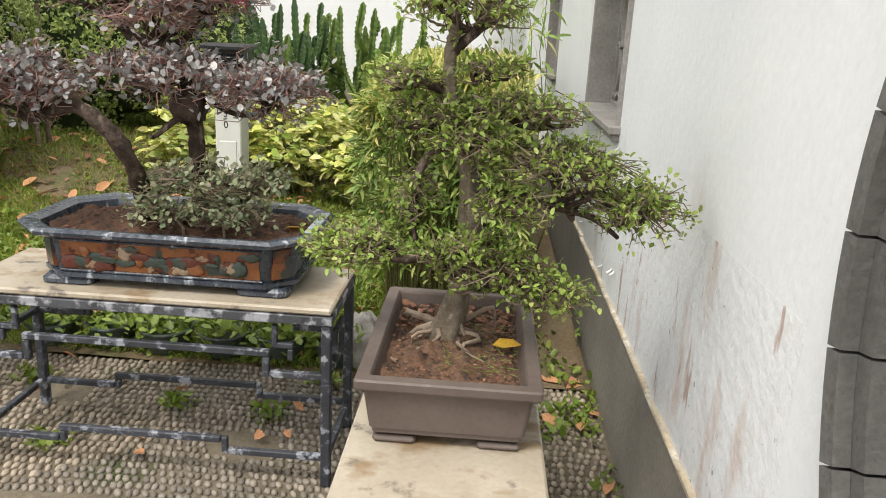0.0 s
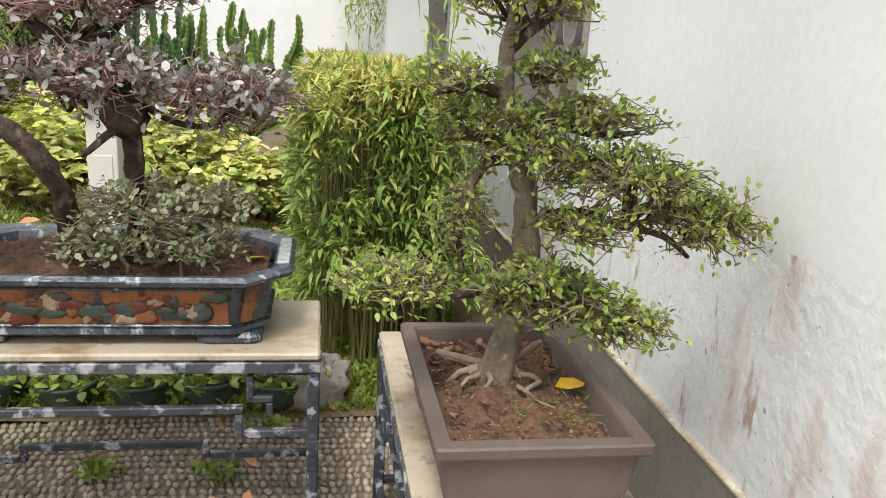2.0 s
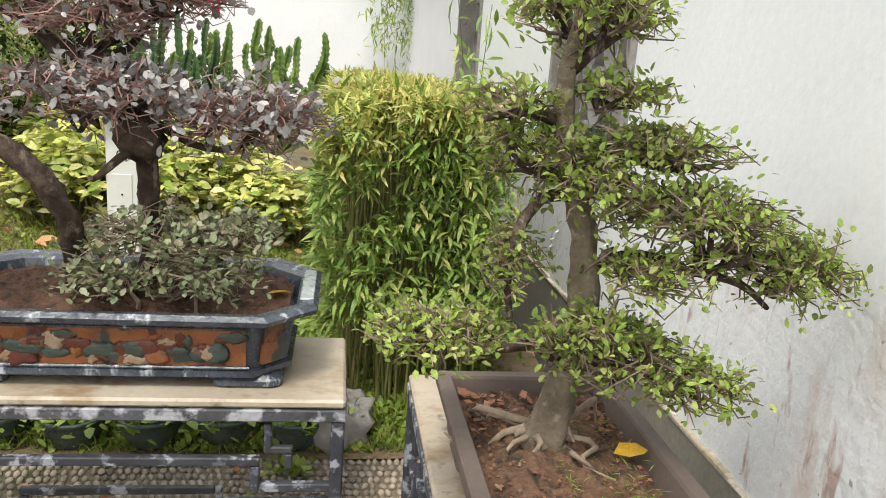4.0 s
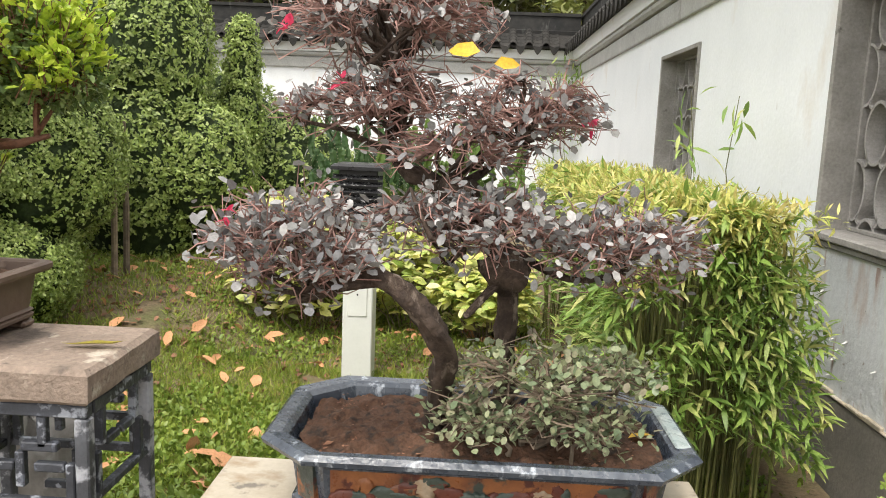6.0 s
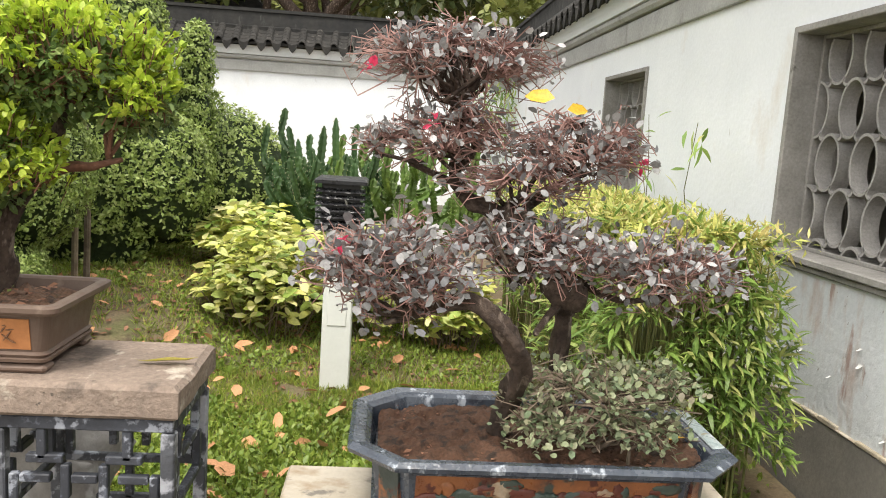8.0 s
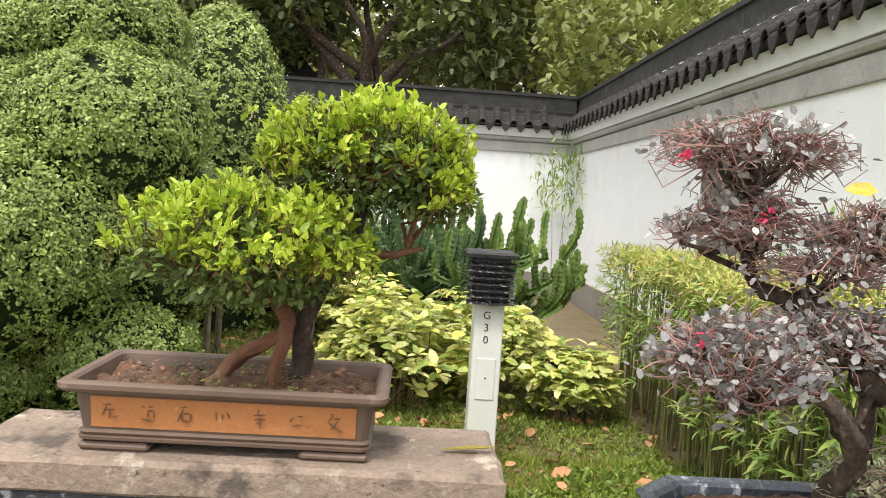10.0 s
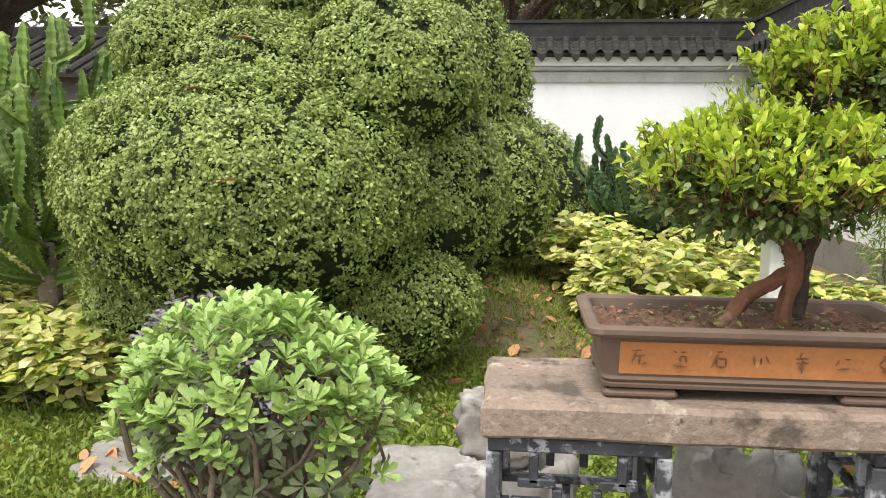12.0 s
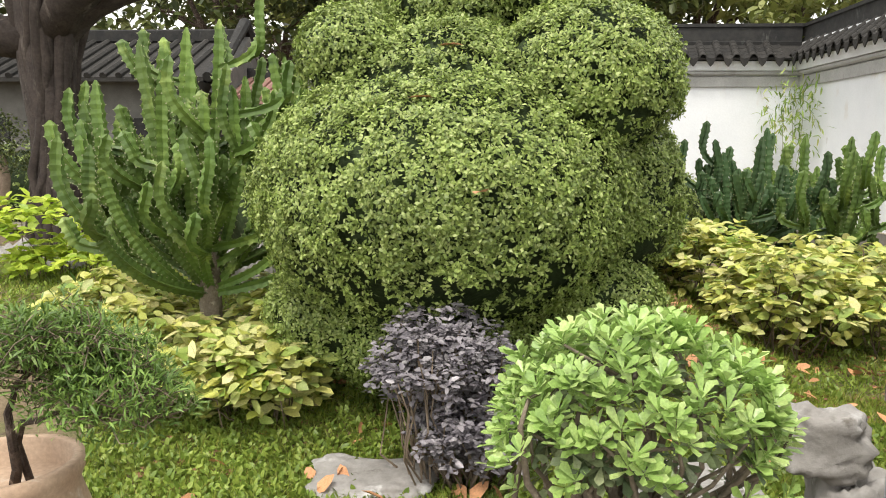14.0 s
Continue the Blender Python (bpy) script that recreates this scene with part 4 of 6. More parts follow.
litter(grey_pot, "soil_crumb", gx0 + 0.05, gx1 - 0.05, gy0 + 0.05, gy1 - 0.05, RIMG - 0.036, 600, 0.011, L_LITTER)
litter(grey_pot, "moss", gx0 + 0.17, gx1 - 0.06, gy0 + 0.12, gy1 - 0.2, RIMG - 0.026, 260, 0.02, L_WEED, STRAW)

# glazed blue pot with relief panels
bx0, bx1, by0, by1, bz = -1.43, -0.464, 2.28, 2.83, TOP
RIMB = 0.838
blue_pot = thing("bonsai_pot", (-0.947, 2.555, bz), "old glazed bonsai tray with blue-grey rim and mottled orange relief panels", "pot", "bonsai pots")
b = Shape()
tray_pot(b, [(0.085, 0.075, bz + 0.020), (0.062, 0.085, bz + 0.032), (0.062, 0.085, bz + 0.045), (0.074, 0.08, bz + 0.05), (0.058, 0.09, RIMB - 0.042), (0.030, 0.10, RIMB - 0.034), (0.004, 0.11, RIMB - 0.022),
             (0.0, 0.11, RIMB - 0.010), (0.012, 0.11, RIMB), (0.040, 0.10, RIMB - 0.004), (0.054, 0.095, RIMB - 0.014), (0.068, 0.09, RIMB - 0.07)], bx0, bx1, by0, by1, True)
part("body", b, GLAZE, blue_pot)
for fx in (bx0 + 0.165, bx1 - 0.165):
    for fy in (by0 + 0.13, by1 - 0.13):
        s = Shape()
        s.loft([rounded_rect(fx - 0.085 + i, fx + 0.085 - i, fy - 0.06 + i, fy + 0.06 - i, 0.03, bz + z) for i, z in ((0.010, 0), (0.0, 0.006), (0.0, 0.018), (0.012, 0.030))])
        part("foot", s, GLAZE, blue_pot)
# relief panel on the front, with raised worn figures
fy = by0 + 0.068
tilt = 0.012
part("relief_panel", Shape().add([(bx0 + 0.165, fy + 0.002, bz + 0.056), (bx1 - 0.165, fy + 0.002, bz + 0.056), (bx1 - 0.165, fy - tilt, RIMB - 0.046), (bx0 + 0.165, fy - tilt, RIMB - 0.046),
     (bx0 + 0.165, fy + 0.02, bz + 0.056), (bx1 - 0.165, fy + 0.02, bz + 0.056), (bx1 - 0.165, fy + 0.01, RIMB - 0.046), (bx0 + 0.165, fy + 0.01, RIMB - 0.046)],
     [(0, 1, 2, 3), (1, 5, 6, 2), (4, 0, 3, 7), (3, 2, 6, 7), (0, 4, 5, 1)]), RELIEF, blue_pot, "worn orange panel with mottled relief figures")
fr = Shape()
for z0 in (bz + 0.050, RIMB - 0.050):
    yy = fy + (0.0 if z0 < 0.7 else -tilt)
    fr.box(bx0 + 0.155, bx1 - 0.155, yy - 0.006, yy + 0.01, z0, z0 + 0.008, 0.003)
part("panel_border", fr, GLAZE, blue_pot)
relief_mats = [REDGLAZE, GREENGLAZE, RELIEF, REDGLAZE, CREAMGLAZE, GREENGLAZE]
for i in range(38):
    x = bx0 + 0.20 + (bx1 - bx0 - 0.40) * (i + 0.5) / 38 + rng.normal(0, 0.006)
    z = bz + 0.075 + rng.uniform(0, RIMB - bz - 0.14)
    yy = fy - tilt * (z - bz) / (RIMB - bz)
    s = Shape().blob((x, yy, z), (rng.uniform(0.012, 0.038), 0.0045, rng.uniform(0.008, 0.026)), 0.55, 2.2, i * 1.7, 6)
    part("relief_figure", s, relief_mats[i % 6], blue_pot, "", True)
for cx, sx in ((bx0, 1), (bx1, -1)):
    c = Shape()
    a, d = (cx + sx * 0.072, by0 + 0.145), (cx + sx * 0.148, by0 + 0.072)
    nx, ny = -sx * 0.707 * 0.008, -0.707 * 0.008
    for lo, hi in ((0.2, 0.8),):
        p0 = (a[0] + (d[0] - a[0]) * lo, a[1] + (d[1] - a[1]) * lo)
        p1 = (a[0] + (d[0] - a[0]) * hi, a[1] + (d[1] - a[1]) * hi)
        z0, z1 = bz + 0.058, RIMB - 0.048
        q = [(p0[0] + nx, p0[1] + ny, z0), (p1[0] + nx, p1[1] + ny, z0), (p1[0] + nx * 1.8, p1[1] + ny * 1.8, z1), (p0[0] + nx * 1.8, p0[1] + ny * 1.8, z1)]
        c.add(q + [(x - nx * 3, y - ny * 3, z) for x, y, z in q], [(0, 1, 2, 3), (1, 5, 6, 2), (4, 0, 3, 7), (3, 2, 6, 7), (0, 4, 5, 1)])
    part("corner_panel", c, RELIEF, blue_pot)
part("rim_pale_strip", Shape().box(bx1 - 0.047, bx1 - 0.010, by0 + 0.16, by1 - 0.13, RIMB - 0.008, RIMB + 0.0015, 0.004), PALEGLAZE, blue_pot, "pale stretch of the rim")
part("soil", soil_bed(bx0 + 0.052, bx1 - 0.052, by0 + 0.052, by1 - 0.052, RIMB - 0.032, 0.09, 0.03, 5.0), DARKSOIL, blue_pot, "dark brown clumpy soil", True)
litter(blue_pot, "dead_leaf_litter", bx0 + 0.12, bx1 - 0.12, by0 + 0.10, by1 - 0.10, RIMB - 0.03, 70, 0.022, L_LITTER)
litter(blue_pot, "soil_crumb", bx0 + 0.12, bx1 - 0.12, by0 + 0.09, by1 - 0.09, RIMB - 0.035, 700, 0.011, L_LITTER)

# brown pot with an inscribed orange panel
px0, px1, py0, py1, pz = -2.897, -2.122, 2.445, 2.835, CT
RIMC = 1.12
brown_pot = thing("bonsai_pot", (-2.51, 2.64, pz), "brown rectangular clay tray with an inscribed orange front panel", "pot", "bonsai pots")
b = Shape()
tray_pot(b, [(0.060, 0.02, pz + 0.022), (0.040, 0.025, pz + 0.028), (0.038, 0.025, pz + 0.036), (0.044, 0.025, pz + 0.039), (0.038, 0.025, pz + 0.047), (0.046, 0.025, pz + 0.053), (0.032, 0.025, RIMC - 0.032), (0.006, 0.028, RIMC - 0.024),
             (0.0, 0.028, RIMC - 0.016), (0.0, 0.028, RIMC - 0.005), (0.007, 0.028, RIMC), (0.024, 0.022, RIMC), (0.032, 0.02, RIMC - 0.006), (0.045, 0.02, RIMC - 0.05)], px0, px1, py0, py1)
part("body", b, BROWNPOT, brown_pot)
for fx0, fx1 in ((px0 + 0.042, px0 + 0.21), (px1 - 0.21, px1 - 0.042)):
    for fy0, fy1 in ((py0 + 0.042, py0 + 0.10), (py1 - 0.10, py1 - 0.042)):
        part("foot", Shape().box(fx0, fx1, fy0, fy1, pz, pz + 0.0215, 0.008), BROWNPOT, brown_pot)


def front_y(z):
    return py0 + 0.046 - 0.014 * (z - pz - 0.053) / (RIMC - 0.032 - pz - 0.053)


z0, z1 = pz + 0.060, RIMC - 0.038
q = [(px0 + 0.075, front_y(z0) - 0.003, z0), (px1 - 0.075, front_y(z0) - 0.003, z0), (px1 - 0.075, front_y(z1) - 0.003, z1), (px0 + 0.075, front_y(z1) - 0.003, z1)]
part("inscribed_panel", Shape().add(q + [(x, y + 0.008, z) for x, y, z in q], [(0, 1, 2, 3), (1, 5, 6, 2), (4, 0, 3, 7), (3, 2, 6, 7), (0, 4, 5, 1)]), ORANGE, brown_pot, "orange clay panel with brushed characters")
# worn brush characters, as plain strokes of their size
strokes = [[(-.4, .3, .3, .35), (-.1, .35, -.35, -.2), (-.3, .05, .3, .1), (.05, .1, .0, -.35), (.15, -.3, .4, -.2)],
           [(-.3, .35, -.1, .25), (0, .3, .35, .3), (.05, .1, .35, .1), (.05, .1, .05, -.2), (.35, .1, .33, -.2), (-.3, -.3, .4, -.35)],
           [(-.35, .35, .35, .38), (-.05, .35, -.4, -.35), (-.1, .05, .3, .05), (-.15, .0, -.15, -.3), (.3, .05, .28, -.3), (-.15, -.3, .28, -.3)],
           [(-.35, .2, -.3, -.2), (0, .15, .0, -.15), (.2, .25, .4, -.1)],
           [(-.3, .4, .2, .4), (-.1, .45, -.15, .2), (-.35, .15, .3, .18), (-.3, -.05, .3, -.02), (.0, .1, .0, -.5), (-.2, -.2, .1, -.25)],
           [(-.25, .15, -.4, -.1), (.0, .2, .3, .2), (-.3, -.25, .3, -.2)],
           [(-.35, .35, .1, .4), (.0, .4, -.35, .0), (-.1, .15, .35, .2), (-.3, -.05, .2, -.35), (.2, .1, -.2, -.35), (.1, -.3, .45, -.45)]]
for i, ch in enumerate(strokes):
    cx = px0 + 0.118 + i * 0.0885
    cz = (z0 + z1) / 2 + 0.002
    s = Shape()
    for x_a, z_a, x_b, z_b in ch:
        a = (cx + x_a * 0.045, front_y(cz) - 0.0045, cz + z_a * 0.052)
        c = (cx + x_b * 0.045, front_y(cz) - 0.0045, cz + z_b * 0.052)
        s.tube([a, [(p + r) / 2 for p, r in zip(a, c)], c], [0.0012, 0.0028, 0.0009], 4)
    part("character", s, INK, brown_pot)
part("soil", soil_bed(px0 + 0.033, px1 - 0.033, py0 + 0.033, py1 - 0.033, RIMC - 0.035, 0.02, 0.02, 9.0), SOIL, brown_pot, "sandy red-brown soil", True)
litter(brown_pot, "dead_leaf_litter", px0 + 0.06, px1 - 0.06, py0 + 0.05, py1 - 0.05, RIMC - 0.024, 120, 0.022, L_LITTER)
litter(brown_pot, "moss", px0 + 0.2, px1 - 0.2, py0 + 0.06, py1 - 0.06, RIMC - 0.016, 160, 0.014, L_WEED)


# ---- bonsai trees ----
def bonsai(name, at, label, category="bonsai"):
    return thing(name, at, label, category, "bonsai trees")


def leaves_under(parent, name, at, way, size, material, outline=OVAL, label=""):
    at, way = np.array(at), np.array(way)
    return leaf_part(name, parent, at, way, size * rng.uniform(0.6, 1.25, len(at)), material, outline, label=label)


# green bonsai in the grey pot
t1 = bonsai("bonsai_tree", (-0.019, 1.895, 0.715), "tiered bonsai with grey mottled trunk and small fresh green leaves")
tr = Shape()
tr.tube(*smooth_path([(-0.024, 1.905, 0.710), (-0.009, 1.895, 0.772), (0.014, 1.895, 0.868), (0.029, 1.895, 0.963), (0.029, 1.895, 1.058), (0.019, 1.905, 1.144), (-0.005, 1.905, 1.230), (-0.033, 1.915, 1.316), (-0.043, 1.915, 1.421), (-0.024, 1.915, 1.554)],
                     [0.048, 0.036, 0.027, 0.024, 0.027, 0.024, 0.021, 0.019, 0.015, 0.007]), 18, gnarl=0.30)
part("trunk", tr, PALEBARK, t1, "grey mottled trunk", True)
for a in range(22):
    s = Shape()
    an = rng.uniform(0, 6.28)
    ln = rng.uniform(0.06, 0.20)
    limb(s, (-0.022 + 0.03 * math.cos(an), 1.90 + 0.03 * math.sin(an), 0.765), (-0.022 + ln * math.cos(an), 1.90 + ln * math.sin(an), 0.738), 0.009, 0.0025, 0.18, 5, 6)
    part("surface_root", s, ROOTS, t1, "pale exposed surface root", True)
BRANCHES = [[(0.024, 1.895, 1.087), (0.115, 1.885, 1.120), (0.220, 1.875, 1.097), (0.315, 1.875, 1.077), (0.382, 1.875, 1.030)], [(0.220, 1.875, 1.097), (0.286, 1.895, 1.135), (0.372, 1.905, 1.125), (0.439, 1.905, 1.154)],
            [(0.019, 1.895, 0.887), (-0.057, 1.865, 0.949), (-0.133, 1.845, 0.949), (-0.229, 1.845, 0.958), (-0.305, 1.845, 0.973)], [(0.019, 1.895, 0.915), (0.096, 1.845, 0.925), (0.172, 1.815, 0.906), (0.248, 1.805, 0.868)],
            [(0.000, 1.905, 1.221), (-0.067, 1.905, 1.211), (-0.105, 1.905, 1.144), (-0.114, 1.905, 1.049), (-0.105, 1.895, 0.982)], [(-0.019, 1.905, 1.287), (0.057, 1.905, 1.306), (0.153, 1.905, 1.278), (0.248, 1.905, 1.287)],
            [(-0.038, 1.915, 1.345), (-0.105, 1.915, 1.364), (-0.181, 1.915, 1.345)], [(-0.038, 1.915, 1.440), (0.029, 1.905, 1.497), (0.086, 1.905, 1.535)]]
for pts in BRANCHES:
    k = len(pts)
    part("branch", Shape().tube(*smooth_path(pts, [0.014 - 0.009 * i / (k - 1) for i in range(k)], 4), 8, gnarl=0.25), BARK, t1, "dark crooked branch", True)
wood, fine = Shape(), Shape()
pads = [((-0.152, 1.845, 0.949), (-0.248, 1.845, 0.982), (0.14, 0.13, 0.075), 150), ((0.096, 1.845, 0.925), (0.086, 1.825, 0.953), (0.15, 0.14, 0.085), 120), ((0.191, 1.815, 0.901), (0.229, 1.805, 0.896), (0.12, 0.13, 0.07), 90),
        ((0.248, 1.875, 1.097), (0.229, 1.895, 1.192), (0.21, 0.17, 0.11), 210), ((0.382, 1.875, 1.058), (0.410, 1.885, 1.106), (0.14, 0.14, 0.10), 170), ((0.172, 1.905, 1.287), (0.153, 1.905, 1.316), (0.17, 0.15, 0.06), 130),
        ((-0.038, 1.905, 1.249), (-0.076, 1.925, 1.287), (0.14, 0.14, 0.11), 150), ((-0.114, 1.905, 1.077), (-0.114, 1.915, 1.097), (0.08, 0.11, 0.10), 60), ((-0.133, 1.915, 1.354), (-0.143, 1.915, 1.383), (0.11, 0.12, 0.05), 70),
        ((0.000, 1.915, 1.488), (-0.009, 1.915, 1.535), (0.16, 0.15, 0.11), 190), ((0.010, 1.905, 1.392), (0.057, 1.905, 1.402), (0.11, 0.12, 0.05), 60)]
pads += [((0.03, 1.88, 0.96), (0.02, 1.81, 0.99), (0.13, 0.10, 0.08), 110), ((0.05, 1.88, 1.12), (0.12, 1.82, 1.10), (0.13, 0.12, 0.07), 80), ((-0.02, 1.90, 1.25), (0.03, 1.83, 1.24), (0.12, 0.10, 0.08), 90)]
at, way = [], []
for anc, c, r, tips in pads:
    a, w_ = twig_pad(wood, fine, anc, c, r, int(tips * 1.25), 5)
    at += a
    way += w_
part("branchlet", wood, BARK, t1, kind="stuff")
part("twig", fine, TWIG, t1, kind="stuff")
leaves_under(t1, "leaves", at, way, 0.0175, L_BONSAI, OVAL)

# purple bonsai with two trunks in the glazed pot
t2 = bonsai("bonsai_tree", (-0.98, 2.5, 0.78), "old twisted bonsai with dark bark, bare reddish twigs and purple-grey leaves")
tr = Shape()
tr.tube(*smooth_path([(-1.035, 2.52, 0.775), (-1.05, 2.49, 0.86), (-1.04, 2.43, 0.96), (-1.03, 2.37, 1.05), (-1.075, 2.34, 1.13), (-1.14, 2.33, 1.20), (-1.21, 2.33, 1.215), (-1.28, 2.34, 1.175), (-1.36, 2.35, 1.145)],
                     [0.034, 0.023, 0.025, 0.021, 0.024, 0.018, 0.013, 0.009, 0.005]), 18, gnarl=0.5)
part("trunk", tr, BARK, t2, "dark fluted leaning trunk", True)
tr = Shape()
tr.tube(*smooth_path([(-0.90, 2.55, 0.775), (-0.89, 2.56, 0.92), (-0.90, 2.56, 1.06), (-0.90, 2.56, 1.18), (-0.935, 2.606, 1.270), (-1.006, 2.641, 1.340), (-1.088, 2.670, 1.385), (-1.160, 2.680, 1.420), (-1.195, 2.680, 1.490), (-1.180, 2.680, 1.580), (-1.200, 2.680, 1.680)],
                     [0.030, 0.021, 0.024, 0.020, 0.026, 0.021, 0.020, 0.016, 0.013, 0.010, 0.006]), 18, gnarl=0.5)
tr.blob((-0.905, 2.53, 1.20), (0.055, 0.055, 0.05), 0.5, 2, 3.3, 8)
tr.blob((-1.024, 2.644, 1.360), (0.05, 0.045, 0.045), 0.5, 2, 8.3, 8)
part("trunk", tr, BARK, t2, "gnarled twisted trunk with hollows", True)
wood, fine = Shape(), Shape()
limb(wood, (-0.941, 2.595, 1.270), (-0.623, 2.513, 1.220), 0.013, 0.006, 0.05, 8, 8)
limb(wood, (-1.027, 2.667, 1.380), (-0.850, 2.630, 1.500), 0.013, 0.006, 0.10, 8, 8)
limb(wood, (-1.180, 2.680, 1.450), (-1.390, 2.630, 1.520), 0.010, 0.005, 0.2, 8, 8)
limb(wood, (-1.17, 2.33, 1.20), (-1.38, 2.32, 1.18), 0.010, 0.005, 0.2, 8, 8)
limb(wood, (-0.91, 2.53, 1.18), (-0.99, 2.42, 1.12), 0.013, 0.006, 0.08, 6, 8)
pads = [((-1.050, 2.680, 1.400), (-1.030, 2.600, 1.470), (0.22, 0.16, 0.09), 150), ((-1.26, 2.34, 1.18), (-1.35, 2.35, 1.27), (0.20, 0.20, 0.13), 400), ((-1.008, 2.483, 1.250), (-1.097, 2.531, 1.310), (0.16, 0.16, 0.08), 130), ((-0.655, 2.519, 1.230), (-0.651, 2.526, 1.270), (0.22, 0.19, 0.12), 300),
        ((-0.931, 2.586, 1.270), (-0.935, 2.525, 1.300), (0.19, 0.17, 0.12), 250), ((-0.880, 2.640, 1.490), (-0.870, 2.620, 1.560), (0.20, 0.17, 0.11), 320),
        ((-1.180, 2.680, 1.500), (-1.200, 2.650, 1.580), (0.20, 0.18, 0.11), 280), ((-1.390, 2.630, 1.520), (-1.390, 2.630, 1.560), (0.10, 0.11, 0.05), 60), ((-1.200, 2.680, 1.660), (-1.210, 2.670, 1.770), (0.27, 0.21, 0.13), 520)]
at, way = [], []
for i, (anc, c, r, tips) in enumerate(pads):
    a, w_ = twig_pad(wood, fine, anc, c, (r[0] * 1.08, r[1], r[2] * 1.25), int(tips * 1.25), 1 if c[2] > 1.4 else 2)
    at += a
    way += w_
part("branch", wood, BARK, t2, kind="stuff")
part("twig", fine, surface("red_twig", (0.36, 0.20, 0.175), (0.26, 0.165, 0.14), 20, 0.85, each=0.35), t2, "fine reddish bare twigs", kind="stuff")
leaves_under(t2, "leaves", at, way, 0.026, L_PURPLE, ROUND)
fl = [(-1.46, 2.26, 1.335), (-0.730, 2.550, 1.530), (-1.430, 2.580, 1.730), (-1.27, 2.4, 1.60)]
at, way = [], []
for c in fl:
    for _ in range(7):
        at.append(np.array(c) + rng.normal(0, 0.008, 3))
        way.append(rng.normal(0, 1, 3) + np.array((0, -0.4, 0.3)))
for i in range(4):
    leaves_under(t2, "flower", at[7 * i:7 * i + 7], way[7 * i:7 * i + 7], 0.026, L_PINK, OVAL, "small magenta flower")

# low leafy shrub at the foot of the purple bonsai
t3 = thing("low_shrub", (-0.86, 2.44, 0.79), "low wiry shrub with round blue-green leaves growing at the bonsai's foot", "shrub")
wood, fine = Shape(), Shape()
at, way = [], []
for anc, c, r, tips in (((-0.95, 2.48, 0.80), (-0.84, 2.46, 0.97), (0.25, 0.18, 0.13), 150), ((-0.9, 2.44, 0.8), (-0.97, 2.38, 0.89), (0.11, 0.1, 0.08), 60), ((-0.85, 2.44, 0.8), (-0.74, 2.38, 0.90), (0.16, 0.1, 0.07), 70), ((-0.80, 2.46, 0.9), (-0.66, 2.46, 1.0), (0.12, 0.12, 0.07), 40)):
    a, w_ = twig_pad(wood, fine, anc, c, r, tips, 6)
    at += a
    way += w_
part("stem", wood, TWIG, t3, kind="stuff")
part("twig", fine, TWIG, t3, kind="stuff")
leaves_under(t3, "leaves", at, way, 0.0215, L_SHRUBLET, ROUND)

# lime bonsai in the brown pot
t4 = bonsai("bonsai_tree", (-2.42, 2.65, 1.09), "bonsai with two dense rounded lime-green crowns on a red-brown trunk")
for pts, rad, mt, nm, lb in (
        ([(-2.425, 2.62, 1.08), (-2.42, 2.63, 1.14), (-2.405, 2.64, 1.20), (-2.40, 2.65, 1.26), (-2.44, 2.65, 1.32), (-2.48, 2.64, 1.40)], [0.024, 0.018, 0.018, 0.021, 0.017, 0.009], REDBARK, "trunk", "smooth red-brown trunk"),
        ([(-2.585, 2.60, 1.09), (-2.55, 2.61, 1.115), (-2.51, 2.62, 1.165), (-2.455, 2.64, 1.195), (-2.405, 2.65, 1.22)], [0.013, 0.016, 0.019, 0.018, 0.014], REDBARK, "leaning_root", "pale arching root"),
        ([(-2.37, 2.71, 1.08), (-2.365, 2.72, 1.15), (-2.36, 2.71, 1.25), (-2.30, 2.72, 1.38), (-2.24, 2.74, 1.50), (-2.21, 2.75, 1.64)], [0.030, 0.028, 0.025, 0.020, 0.016, 0.009], BARK, "trunk", "dark second trunk"),
        ([(-2.31, 2.72, 1.36), (-2.22, 2.72, 1.425), (-2.13, 2.71, 1.44), (-2.06, 2.71, 1.46)], [0.013, 0.013, 0.010, 0.006], REDBARK, "branch", "short red-brown side branch")):
    part(nm, Shape().tube(*smooth_path(pts, rad), 18, gnarl=0.28), mt, t4, lb, True)
wood, fine = Shape(), Shape()
DOMES = [((-2.45, 2.65, 1.33), (-2.50, 2.60, 1.435), (0.32, 0.25, 0.175), 80), ((-2.22, 2.75, 1.60), (-2.22, 2.74, 1.68), (0.29, 0.23, 0.17), 68), ((-2.10, 2.72, 1.46), (-2.03, 2.72, 1.60), (0.12, 0.13, 0.10), 16)]
at, way, old_at, old_way = [], [], [], []
